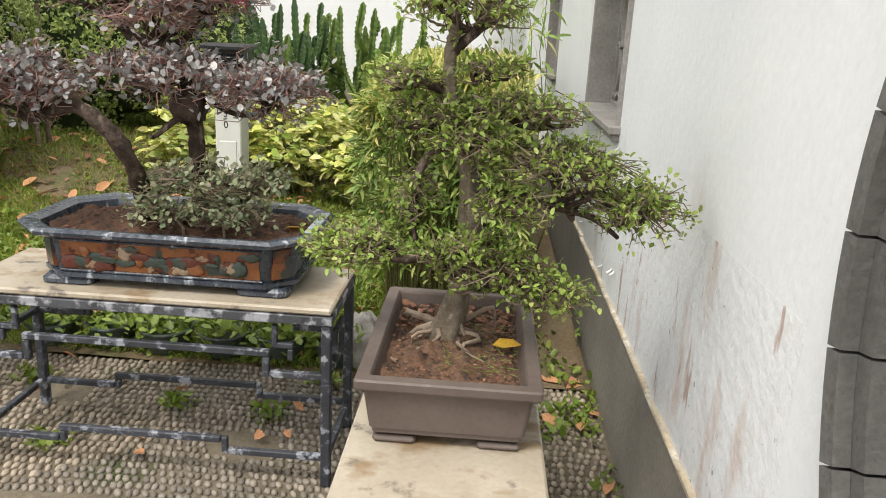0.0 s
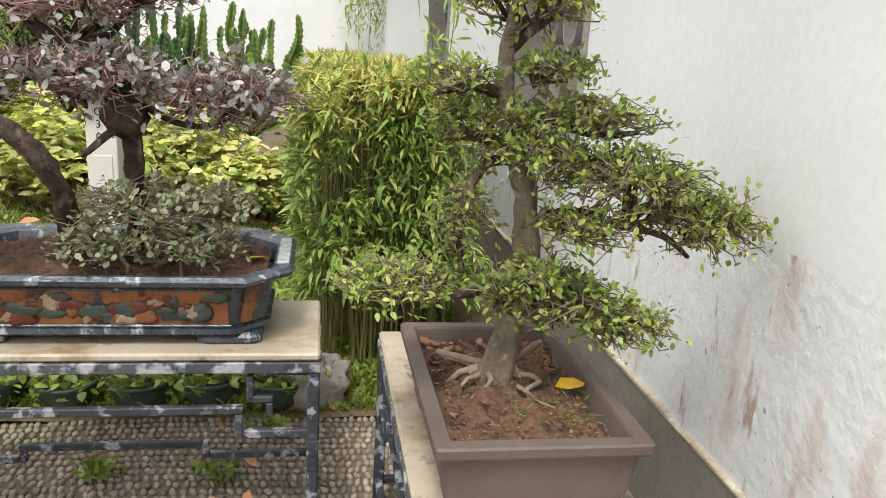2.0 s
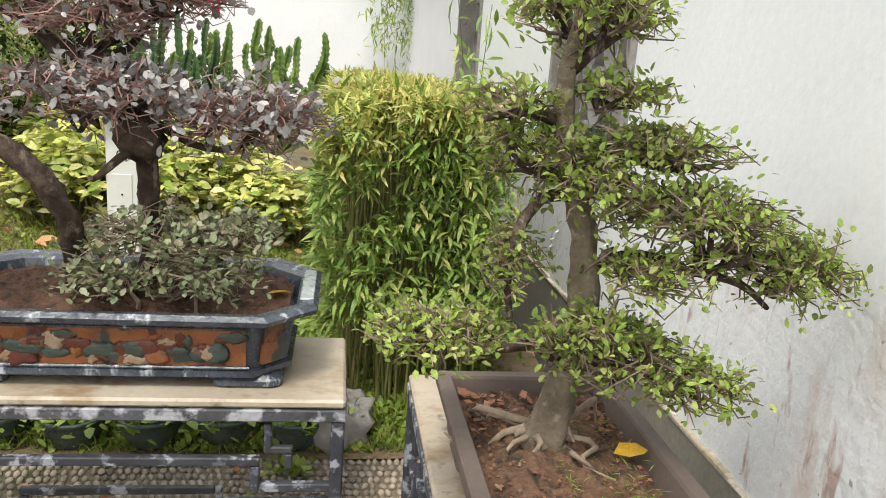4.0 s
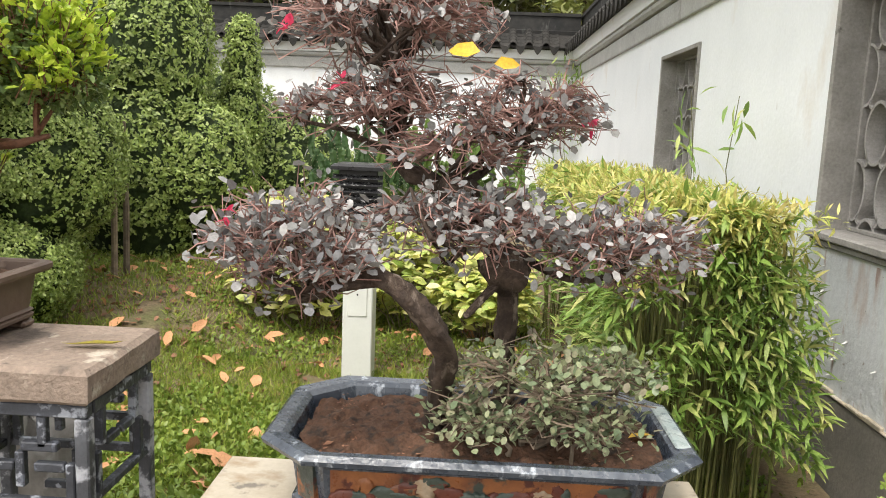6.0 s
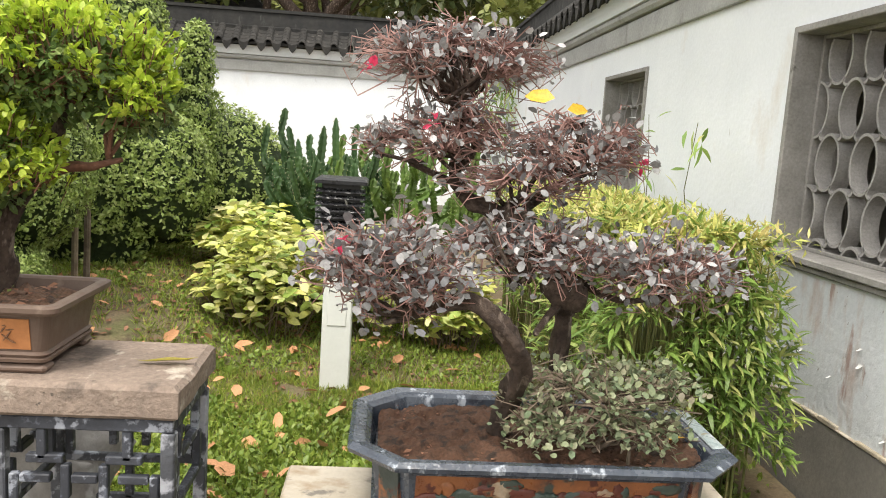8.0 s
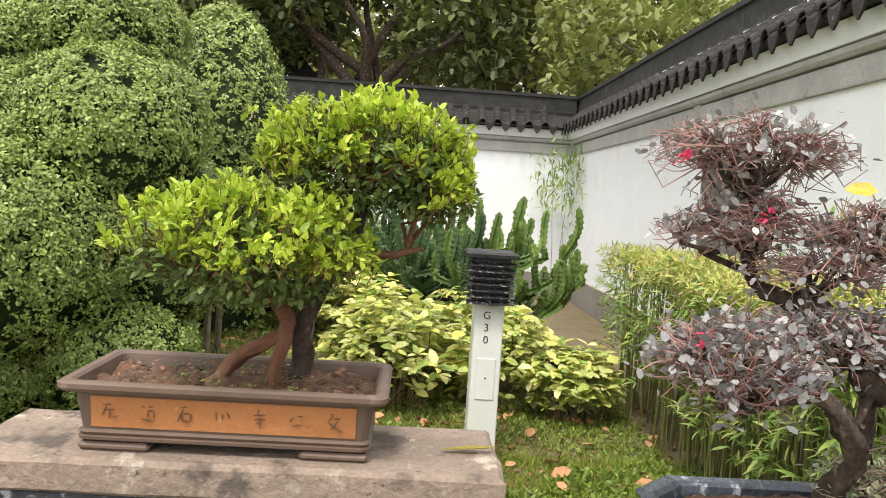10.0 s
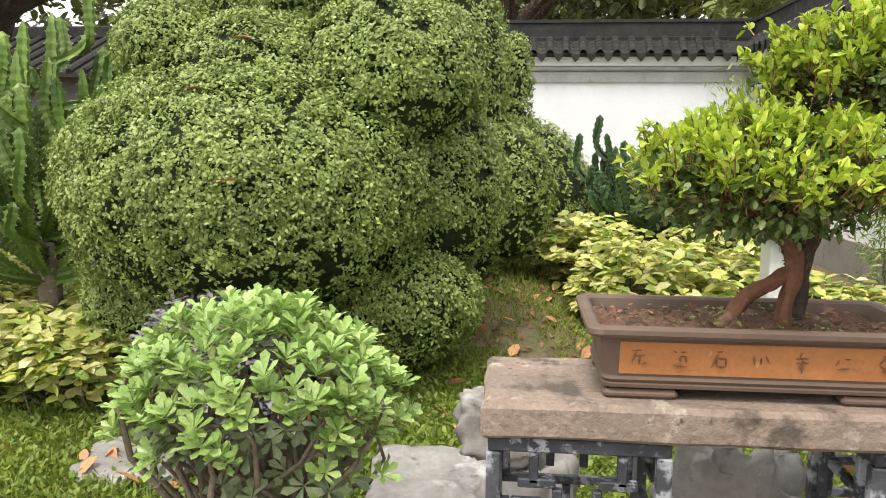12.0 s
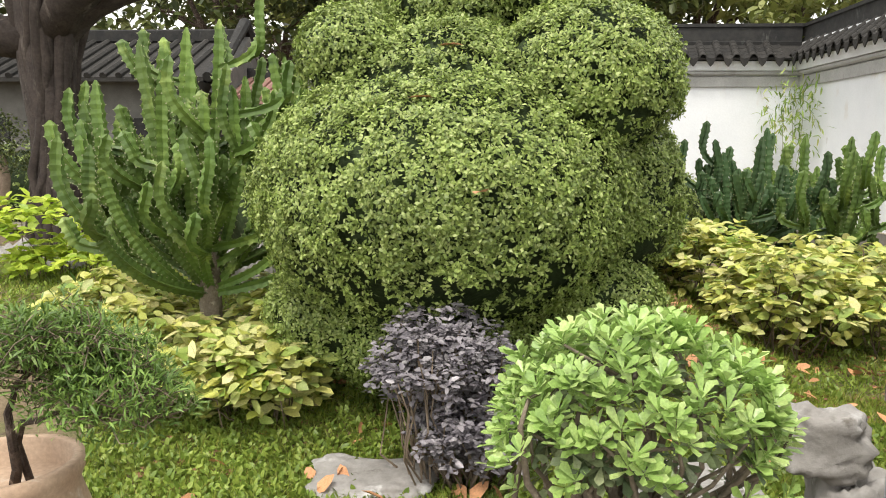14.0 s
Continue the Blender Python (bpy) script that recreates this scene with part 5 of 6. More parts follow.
for anc, c, r, clumps in DOMES:
    a, w_ = twig_pad(wood, fine, anc, c, (r[0] * 0.85, r[1] * 0.85, r[2] * 0.8), clumps * 5, 5, 0.04, 0.3)
    old_at += a
    old_way += w_
    for _ in range(clumps):
        d = unit(rng.normal(size=(1, 3)))[0]
        d[2] = abs(d[2]) * 1.1 - 0.05
        h = np.array(c) + d * np.array(r) * rng.uniform(0.72, 1.02)
        for _ in range(rng.integers(7, 12)):
            tip = h + rng.normal(0, 0.026, 3) * np.array((1, 1, 0.7))
            ax = d * 0.5 + rng.normal(0, 0.25, 3) + np.array((0, 0, 0.75))
            fine.tube([tip - ax * 0.05, tip], [0.0018, 0.0012], 3)
            for k in range(7):
                at.append(tip - ax * 0.012 * k / 3 + rng.normal(0, 0.004, 3))
                way.append(ax * 0.75 + rng.normal(0, 0.62, 3))
    for _ in range(clumps * 34):
        d = unit(rng.normal(size=(1, 3)))[0]
        d[2] = d[2] * 0.8 - 0.05
        old_at.append(np.array(c) + d * np.array(r) * rng.uniform(0.6, 0.93))
        old_way.append(d * 0.6 + rng.normal(0, 0.6, 3))
part("branchlet", wood, REDBARK, t4, kind="stuff")
part("twig", fine, REDBARK, t4, kind="stuff")
leaves_under(t4, "young_leaves", at, way, 0.027, L_LIME, OVAL, "bright lime young leaves")
leaves_under(t4, "older_leaves", old_at, old_way, 0.026, L_LIMEDARK, OVAL, "darker old leaves")


# ---- garden plants ----
def bush(name, lumps, at, label, sprigs, size, material, category="topiary", trunk=None, per=6, gaps=-0.28, back=99.0):
    """A clipped evergreen: a solid body with inner shade put into its dark colour, and short leafy sprigs over the skin
    of its lumps, thinner in the creases.
    """
    ob = thing(name, at, label, category)
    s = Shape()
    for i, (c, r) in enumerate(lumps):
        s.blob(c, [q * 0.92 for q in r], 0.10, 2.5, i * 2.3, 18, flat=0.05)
    part("dark_core", s, CORE, ob, "solid body with the inner shade put into its dark green", True)
    cs, rs = [np.array(c, float) for c, _ in lumps], [np.array(r, float) for _, r in lumps]
    area = np.array([r[0] * r[1] + r[1] * r[2] + r[0] * r[2] for r in rs])
    pick = rng.choice(len(lumps), sprigs, p=area / area.sum())
    d = unit(rng.normal(size=(sprigs, 3)))
    c, r = np.array(cs)[pick], np.array(rs)[pick]
    q = c + d * r
    wave = np.array([noise.noise(Vector(v * 2.6)) for v in q])
    tuft = np.array([noise.noise(Vector(v * 8.5)) for v in q])
    p = c + d * r * (1 + 0.06 * wave + 0.05 * tuft - 0.05 * rng.random(sprigs))[:, None]
    keep = (tuft + 0.35 * rng.normal(size=sprigs) > gaps) & ((p[:, 1] < back) | (rng.random(sprigs) < 0.25))
    for i in range(len(lumps)):
        keep &= ~(((((p - cs[i]) / rs[i]) ** 2).sum(1) < 0.98) & (pick != i))
    # fewer sprigs underneath, where the shade-dark body shows through
    keep &= (d[:, 2] > -0.35) | (rng.random(sprigs) < 0.35)
    keep &= p[:, 2] > np.array([lawn_z(v[0], v[1]) for v in p])
    p, d = p[keep], unit(d / r)[keep]
    axis = unit(d + rng.normal(0, 0.45, p.shape) + np.array((0, 0, 0.35)))
    k = len(p)
    along = rng.random((k, per)) * size * 1.5
    at_ = (p[:, None] + axis[:, None] * along[:, :, None] + rng.normal(0, size * 0.22, (k, per, 3))).reshape(-1, 3)
    way = rng.normal(0, 1, (k, per, 3))
    way = (way - (way * d[:, None]).sum(2, keepdims=True) * d[:, None] * 0.75 + d[:, None] * 0.35).reshape(-1, 3)
    face = np.repeat(d, per, 0) + np.array((0, 0, 0.25))
    leaf_part("leaves", ob, at_, way, size * rng.uniform(0.6, 1.25, k * per), material, SMALL if k < 30000 else CHIP, face=face)
    if trunk:
        for a, b_, r0 in trunk:
            tr = Shape()
            limb(tr, a, b_, r0, r0 * 0.6, 0.06, 5, 8)
            part("trunk", tr, BARK, ob)
    return ob


bush("topiary_bush", [((-4.47, 4.92, 1.24), (0.98, 1.02, 0.74)), ((-4.45, 5.10, 1.62), (0.72, 0.74, 0.60)), ((-3.74, 4.92, 1.86), (0.50, 0.50, 0.42)), ((-3.62, 5.30, 1.25), (0.50, 0.58, 0.56)),
                      ((-4.96, 4.95, 2.0), (0.29, 0.32, 0.26)), ((-4.42, 5.45, 2.30), (0.50, 0.55, 0.44)), ((-3.95, 5.35, 2.42), (0.46, 0.5, 0.38)), ((-4.50, 4.85, 0.52), (0.62, 0.52, 0.32)), ((-3.70, 5.0, 0.62), (0.44, 0.46, 0.36)), ((-5.02, 4.92, 0.62), (0.42, 0.46, 0.36))],
     (-4.4, 5.0, 0.3), "huge clipped evergreen bush with rounded tiers", 135000, 0.025, L_BUSH, "topiary", [((-4.3, 5.0, 0.2), (-4.3, 5.1, 1.2), 0.07), ((-3.85, 4.8, 0.2), (-3.95, 5.0, 1.0), 0.035)], 6, -0.20, 5.6)
bush("column_bush", [((-3.66, 6.95, 1.05), (0.56, 0.58, 1.05)), ((-3.66, 7.0, 2.0), (0.50, 0.53, 0.98)), ((-3.2, 6.95, 1.1), (0.42, 0.45, 0.55))], (-3.66, 6.95, 0.3), "tall clipped columnar evergreen", 15000, 0.036, L_BUSH, "topiary", [((-3.66, 6.95, 0.2), (-3.66, 7.0, 1.5), 0.06)])
bush("clipped_mound", [((-2.52, 8.90, 0.62), (0.60, 0.58, 0.64)), ((-3.0, 8.55, 0.85), (0.72, 0.66, 0.84)), ((-3.6, 8.3, 1.05), (0.85, 0.75, 1.0)), ((-4.5, 8.3, 1.1), (0.95, 0.85, 1.15))], (-2.9, 8.5, 0.3), "rounded clipped evergreen mounds sloping down along the end wall", 15000, 0.042, L_BUSH, "topiary", [((-2.6, 8.8, 0.2), (-2.6, 8.8, 0.8), 0.05)])
bush("slim_conifer", [((-3.12, 7.75, 1.55), (0.17, 0.17, 0.45)), ((-3.10, 7.75, 2.05), (0.13, 0.13, 0.38))], (-3.12, 7.75, 0.3), "slim upright evergreen spire among the clipped mounds", 1700, 0.036, L_BUSH, "topiary", [((-3.12, 7.75, 0.2), (-3.12, 7.75, 1.4), 0.025)])
bush("hedge", [((-9.5, 11.5, 0.7), (3.6, 0.8, 0.85)), ((-6.3, 9.5, 0.75), (1.3, 0.8, 0.7)), ((-12.5, 10.0, 0.8), (1.4, 2.2, 0.9))], (-9, 11, 0.1), "loose green hedge at the far side of the garden", 7000, 0.06, L_BUSH, "hedge")
for sx_, sy_ in ((-3.42, 5.88), (-3.36, 5.93)):
    solid("stake", Shape().tube([(sx_, sy_, 0.3), (sx_ + 0.01, sy_, 0.9), (sx_, sy_, 1.5)], [0.022, 0.021, 0.019], 8), TWIG, "weathered grey wooden stake beside the clipped bush", "stake")


def shrub_patch(name, label, lumps, rosettes, size, material, per=6, stem=TWIG):
    """Broad-leaved shrubs: whorls of drooping oval leaves on thin stems."""
    cs = np.mean([c for c, _ in lumps], axis=0)
    ob = thing(name, (cs[0], cs[1], 0.03), label, "shrub")
    at, way, fc = [], [], []
    st = Shape()
    for _ in range(rosettes):
        c, r = lumps[rng.integers(len(lumps))]
        d = unit(rng.normal(size=(1, 3)))[0]
        d[2] = abs(d[2]) if rng.random() < 0.75 else d[2] * 0.6
        p = np.array(c) + d * np.array(r) * rng.uniform(0.55, 1.0)
        p[2] = max(p[2], 0.12)
        if rng.random() < 0.16:
            base = (c[0] + (p[0] - c[0]) * 0.5, c[1] + (p[1] - c[1]) * 0.5, 0.04)
            st.tube(wander(base, p, 0.08, 3), [0.006, 0.005, 0.004, 0.003], 4)
        a0 = rng.uniform(0, 6.28)
        for k in range(per):
            a = a0 + 6.283 * k / per
            at.append(p + rng.normal(0, 0.012, 3))
            way.append((math.cos(a) + d[0] * 0.6, math.sin(a) + d[1] * 0.6, rng.normal(0.0, 0.3)))
            fc.append((d[0] * 0.4, d[1] * 0.4, 1))
    part("stem", st, stem, ob, kind="stuff")
    leaf_part("leaves", ob, at, way, size * rng.uniform(0.65, 1.25, len(at)), material, OVAL, face=fc)
    return ob


shrub_patch("variegated_shrub", "low shrub with large yellow-variegated leaves beside the marker post",
            [((-2.15, 6.2, 0.42), (0.55, 0.55, 0.46)), ((-1.35, 6.35, 0.38), (0.55, 0.5, 0.42)), ((-2.45, 7.1, 0.58), (0.5, 0.6, 0.38)), ((-0.85, 6.1, 0.30), (0.35, 0.35, 0.32)), ((-1.6, 7.0, 0.45), (0.7, 0.5, 0.42))], 1050, 0.098, L_VARIEG)
shrub_patch("variegated_shrub", "low spreading shrub with cream-yellow variegated leaves around the cactus",
            [((-5.40, 4.62, 0.30), (0.48, 0.42, 0.30)), ((-5.95, 4.7, 0.34), (0.5, 0.45, 0.26)), ((-5.3, 5.35, 0.52), (0.5, 0.5, 0.26)), ((-6.5, 5.3, 0.5), (0.5, 0.5, 0.26))], 800, 0.095, L_VARIEG)
shrub_patch("plum_shrub", "small rounded shrub with dark plum-purple leaves",
            [((-4.40, 3.98, 0.56), (0.34, 0.32, 0.29)), ((-4.27, 3.95, 0.3), (0.28, 0.3, 0.22))], 1100, 0.038, L_PURPLE_LOW, 7)

# yellow-green young tree behind the cactus
shrub_patch("young_tree", "slim young tree with yellow-green leaves", [((-7.9, 6.6, 0.85), (0.55, 0.5, 0.25)), ((-7.6, 6.6, 0.6), (0.5, 0.5, 0.2))], 160, 0.10, L_LIME)

# pale rosette shrub in a green bowl
t5 = thing("potted_shrub", (-3.74, 2.86, 0.0), "leafy shrub with pale green spoon-shaped rosettes in a dark green bowl", "potted plant")
b = Shape()
prof = [(0.14, 0.012), (0.19, 0.06), (0.235, 0.16), (0.255, 0.27), (0.275, 0.30), (0.275, 0.325), (0.245, 0.325), (0.235, 0.28)]
b.loft([[(-3.74 + r * math.cos(6.2832 * k / 32), 2.86 + r * math.sin(6.2832 * k / 32), z) for k in range(32)] for r, z in prof])
part("bowl", b, surface("green_bowl_glaze", (0.035, 0.06, 0.05), (0.055, 0.085, 0.07), 8, 0.3, bump=0.1), t5, "dark green glazed bowl", True)
at, way, fc, at2, way2, fc2 = [], [], [], [], [], []
for i in range(400):
    d = unit(rng.normal(size=(1, 3)))[0]
    d[2] = abs(d[2]) if rng.random() < 0.7 else d[2]
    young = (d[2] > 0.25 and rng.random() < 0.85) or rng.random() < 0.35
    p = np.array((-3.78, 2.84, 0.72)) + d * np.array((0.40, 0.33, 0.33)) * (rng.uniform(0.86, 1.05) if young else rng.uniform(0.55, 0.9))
    if p[2] < 0.40:
        continue
    if i % 8 == 0:
        st = Shape().tube(wander((-3.76 + rng.normal(0, 0.06), 2.86 + rng.normal(0, 0.05), 0.28), p, 0.12, 5), [0.014, 0.012, 0.010, 0.008, 0.006, 0.004], 7)
        part("stem", st, PALEBARK, t5, "pale bare stem", True)
    ax = unit(np.array([d * 0.55 + np.array((0, 0, 0.75)) + rng.normal(0, 0.12, 3)]))[0]
    u = unit(np.cross(ax, np.array([(0.3, 0.9, 0.2)])))[0]
    v_ = np.cross(ax, u)
    a0 = rng.uniform(0, 6.28)
    for k in range(10 if young else 7):
        a = a0 + 2.4 * k
        lift = (0.35 + 0.09 * k) if young else rng.uniform(-0.25, 0.3)
        q = (u * math.cos(a) + v_ * math.sin(a)) + ax * lift
        (at if young else at2).append(p + ax * 0.002 * k)
        (way if young else way2).append(q)
        (fc if young else fc2).append(ax * 1.6)
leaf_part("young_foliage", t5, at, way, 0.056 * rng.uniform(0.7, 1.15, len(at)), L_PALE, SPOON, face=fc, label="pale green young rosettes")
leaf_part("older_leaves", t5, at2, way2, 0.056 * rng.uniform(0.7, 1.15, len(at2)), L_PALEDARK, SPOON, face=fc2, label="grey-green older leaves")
part("soil", Shape().add([(-3.74 + 0.24 * math.cos(6.2832 * k / 24), 2.86 + 0.24 * math.sin(6.2832 * k / 24), 0.285) for k in range(24)], [tuple(range(24))]), DARKSOIL, t5)

# small conifer in a terracotta jar
t6 = thing("potted_conifer", (-5.42, 2.75, 0.0), "feathery green conifer bonsai in a pale terracotta jar", "potted plant")
b = Shape()
prof = [(0.13, 0.004), (0.20, 0.12), (0.235, 0.30), (0.23, 0.46), (0.20, 0.56), (0.215, 0.60), (0.215, 0.635), (0.185, 0.635), (0.18, 0.56)]
b.loft([[(-5.58 + r * math.cos(6.2832 * k / 32), 2.75 + r * math.sin(6.2832 * k / 32), z) for k in range(32)] for r, z in prof])
part("jar", b, TERRACOTTA, t6, "pale terracotta jar", True)
wood, fine = Shape(), Shape()
limb(wood, (-5.50, 2.75, 0.57), (-5.30, 2.68, 0.90), 0.012, 0.007, 0.12, 5, 7)
limb(wood, (-5.55, 2.75, 0.57), (-5.42, 2.72, 0.95), 0.016, 0.008, 0.12, 5, 7)
at, way = [], []
for anc, c, r, tips in (((-5.42, 2.72, 0.92), (-5.40, 2.70, 0.98), (0.30, 0.24, 0.17), 520), ((-5.30, 2.68, 0.88), (-5.20, 2.66, 0.88), (0.23, 0.2, 0.15), 330)):
    a, w_ = twig_pad(wood, fine, anc, c, r, tips, 14, 0.05, 0.4)
    at += a
    way += w_
part("stem", wood, BARK, t6, kind="stuff")
part("twig", fine, TWIG, t6, kind="stuff")
leaves_under(t6, "needles", at, way, 0.034, L_JUNIPER, BLADE)


# bamboo along the wall
bam = thing("bamboo_clump", (-0.05, 4.4, 0.0), "dense clipped bamboo clump with yellowish tops beside the wall", "bamboo")
cul = Shape()
for i in range(430):
    x, y = rng.uniform(-0.40, 0.20), 3.5 + 3.3 * rng.random() ** 1.4
    x += 0.06 * (y - 3.5) * -0.3
    h = 1.18 + 0.16 * noise.noise(Vector((x * 3, y * 3, 0))) - 0.10 * max(0, x)
    e = (x + rng.normal(0, 0.05), y + rng.normal(0, 0.05), h)
    cul.tube([(x, y, 0.0), ((x + e[0]) / 2 + rng.normal(0, 0.012), (y + e[1]) / 2, h * 0.5), e], [0.006, 0.0055, 0.003], 5)
part("culm", cul, CULM, bam, "thin yellow-green culms", kind="stuff")
k = 42000
x = rng.uniform(-0.50, 0.26, k)
y = 3.40 + 3.6 * rng.random(k) ** 1.5
top = 1.24 + 0.13 * np.array([noise.noise(Vector((a * 2.5, b_ * 2.5, 1))) for a, b_ in zip(x, y)]) - 0.12 * np.maximum(0, x - 0.1)
edge = np.minimum(np.minimum(x + 0.50, 0.28 - x), y - 3.40)
z = top - np.abs(rng.normal(0, 0.10, k))
side = edge < 0.14
z = np.where(side, top - 0.80 * rng.random(k) ** 1.7, z)
bot = 0.16 + 0.25 * np.array([noise.noise(Vector((a * 4, b_ * 4, 5))) for a, b_ in zip(x, y)])
pocket = np.array([noise.noise(Vector((a * 6, b_ * 6, c_ * 4))) for a, b_, c_ in zip(x, y, z)])
ok = (z > bot) & (pocket > -0.12)
x, y, z, top, side = x[ok], y[ok], z[ok], top[ok], side[ok]
outw = np.column_stack((np.where(x < -0.37, -0.9, np.where(x > 0.14, 0.2, 0)), np.where(y < 3.55, -0.9, 0), np.zeros(len(x))))
way = outw + rng.normal(0, 0.75, (len(x), 3)) + np.array((0, 0, 0.05))
p = np.column_stack((x, y, z))
up_top = (top - z < 0.14) & (rng.random(len(x)) < 0.7)
p[:, 0] = np.minimum(p[:, 0], 0.36)
leaf_part("leaves", bam, p[~up_top], way[~up_top], 0.078 * rng.uniform(0.5, 1.4, (~up_top).sum()), L_BAMBOO, BLADE)
leaf_part("top_leaves", bam, p[up_top], way[up_top], 0.075 * rng.uniform(0.6, 1.2, up_top.sum()), L_BAMBOO_TOP, BLADE, label="yellowed clipped top leaves")
k = 5200
x, y = rng.uniform(-0.45, 0.26, k), 3.42 + 3.5 * rng.random(k)
p = np.column_stack((x, y, 1.20 + 0.10 * rng.random(k)))
leaf_part("clipped_top", bam, p, rng.normal(0, 0.7, (k, 3)) + np.array((0, 0, 0.3)), 0.058 * rng.uniform(0.6, 1.3, k), L_BAMBOO_TOP, BLADE)
st = Shape()
lp, lw = [], []
for bx, by, h in ((0.42, 5.0, 1.75), (0.30, 5.5, 1.8), (0.46, 6.1, 1.6), (0.38, 12.9, 2.35), (0.25, 13.2, 2.3), (0.42, 13.3, 2.45)):
    pts = wander((bx, by, 0.02), (bx - 0.05, by - 0.05, h), 0.03, 5)
    st.tube(pts, [0.007, 0.006, 0.005, 0.004, 0.003, 0.002], 5)
    for _ in range(14 if by < 10 else 120):
        q = pts[rng.integers(4, 6)]
        lp.append(np.array(q) + rng.normal(0, 0.05 if by < 10 else 0.20, 3) - np.array((0, 0, 0.1)))
        lw.append(rng.normal(0, 0.6, 3) + np.array((0, 0, -0.5)))
part("cane", st, CULM, bam, kind="stuff")
leaf_part("cane_leaves", bam, np.minimum(np.array(lp), np.array((0.55, 13.55, 9))), lw, 0.15, L_BAMBOO, BLADE)


# ---- candelabra cacti ----
def cactus(name, base, label, arms, spread, lean, height, seed, material, trunk_h=0.6):
    ob = thing(name, base, label, "cactus", "candelabra cacti")
    r_ = np.random.default_rng(seed)
    s = Shape()
    bx, by, bz_ = base
    s.tube([(bx, by, bz_ - 0.05), (bx + 0.01, by, bz_ + trunk_h * 0.5), (bx, by, bz_ + trunk_h), (bx, by, bz_ + trunk_h + 0.2)], [0.075, 0.065, 0.075, 0.06], 10)
    part("trunk", s, PALEBARK, ob, "woody grey-brown trunk", True)
    def arm_along(pts, wide):
        m = len(pts) - 1
        rad = []
        for k_ in range(m + 1):
            t = k_ / m
            w_ = wide * (0.70 + 0.30 * min(1, t * 2.5)) * (1 if t < 0.92 else max(0.2, 1 - ((t - 0.92) / 0.08) ** 2 * 0.8))
            rad.append(w_ * (1.14 if k_ % 2 else 0.90) * r_.uniform(0.97, 1.03))
        arm = part("arm", Shape().tube(pts, rad, 8, ribs=0.34), material, ob)
        sp = Shape()
        # pale spine tips along the ribs
        for k_ in range(1, m, 2):
            d = (Vector(pts[k_ + 1]) - Vector(pts[k_ - 1])).normalized()
            u = d.cross(Vector((0.31, 0.47, 0.83))).normalized()
            v_ = d.cross(u)
            for q in range(4):
                a = math.pi / 2 * q
                n_ = u * math.cos(a) + v_ * math.sin(a)
                b0 = Vector(pts[k_]) + n_ * rad[k_] * 0.97
                sp.add([b0 - d * 0.005, b0 + d * 0.005, b0 + n_ * 0.009], [(0, 1, 2)])
        part("spine", sp, SPINE, arm, kind="stuff")

    def curve(a, out, rise, az, bend, m):
        """From a, first outwards and then upwards."""
        pts = []
        for k_ in range(m + 1):
            t = k_ / m
            o = out * (1 - (1 - t) ** bend)
            pts.append((a[0] + o * math.cos(az) * lean[0] + 0.022 * math.sin(6 * t + az * 3), a[1] + o * math.sin(az) * lean[1], a[2] + rise * (0.5 * t + 0.5 * t ** 2.0)))
        return pts

    for i in range(arms):
        az = 6.283 * (i * 0.381966) + r_.normal(0, 0.25)
        f = math.sqrt((i + 0.4) / arms)
        out = spread * f * r_.uniform(0.8, 1.15)
        a = (bx, by, bz_ + trunk_h * r_.uniform(0.75, 1.05) + (r_.uniform(0.0, 0.45) if i % 2 else 0.0) * (1 - 0.4 * f))
        top = bz_ + height * (1.0 - 0.42 * f ** 2) * r_.uniform(0.78, 1.04)
        rise = max(top - a[2], 0.25)
        n_seg = 2 * max(8, int((rise + out) / 0.05))
        main = curve(a, out, rise, az, r_.uniform(1.3, 2.8), n_seg)
        arm_along(main, 0.041)
        for _ in range(r_.integers(2, 6)):
            st_ = main[int(n_seg * r_.uniform(0.3, 0.9))]
            hh = r_.uniform(0.16, 0.5)
            arm_along(curve(st_, r_.uniform(0.08, 0.30), hh, az + r_.normal(0, 1.0), 3.0, 2 * int(hh / 0.05) + 6), 0.036)
    return ob


cactus("candelabra_cactus", (-5.88, 5.14, 0.34), "tall candelabra cactus with many ribbed green arms", 30, 0.85, (1.1, 0.8), 2.05, 3, CACTUS, 0.36)
cactus("candelabra_cactus", (-1.92, 7.75, 0.05), "dark old candelabra cactus in front of the white wall", 18, 0.6, (1.0, 0.8), 1.68, 8, CACTUS_DARK, 0.45)
cactus("candelabra_cactus", (-1.22, 7.8, 0.05), "broad candelabra cactus with yellow-green young arms", 15, 0.8, (1.1, 0.9), 1.58, 14, CACTUS, 0.35)


# ---- marker post ----
post = thing("marker_post", (-1.612, 5.05, 0.05), "white square marker post with a black louvred lamp head", "post lamp")
part("column", Shape().box(-1.697, -1.528, 5.00, 5.17, 0.02, 1.01, 0.006), POSTWHITE, post)
part("access_panel", Shape().box(-1.668, -1.558, 4.994, 5.002, 0.46, 0.70, 0.003), POSTWHITE, post, "white access panel with a lock")
part("lock", Shape().tube([(-1.613, 4.996, 0.585), (-1.613, 4.990, 0.585)], [0.006, 0.005], 10), BLACK, post)
part("lamp_core", Shape().box(-1.725, -1.512, 4.965, 5.205, 1.012, 1.28, 0.004), BLACK, post)
for i in range(7):
    z = 1.018 + i * 0.036
    part("louvre", Shape().loft([[(x, y, zz) for x, y, zz in ((a, 4.925, z), (a, 4.935, z + 0.006), (a, 4.97, z + 0.022), (a, 4.97, z + 0.014))] for a in (-1.755, -1.482)]), LOUVRE, post)
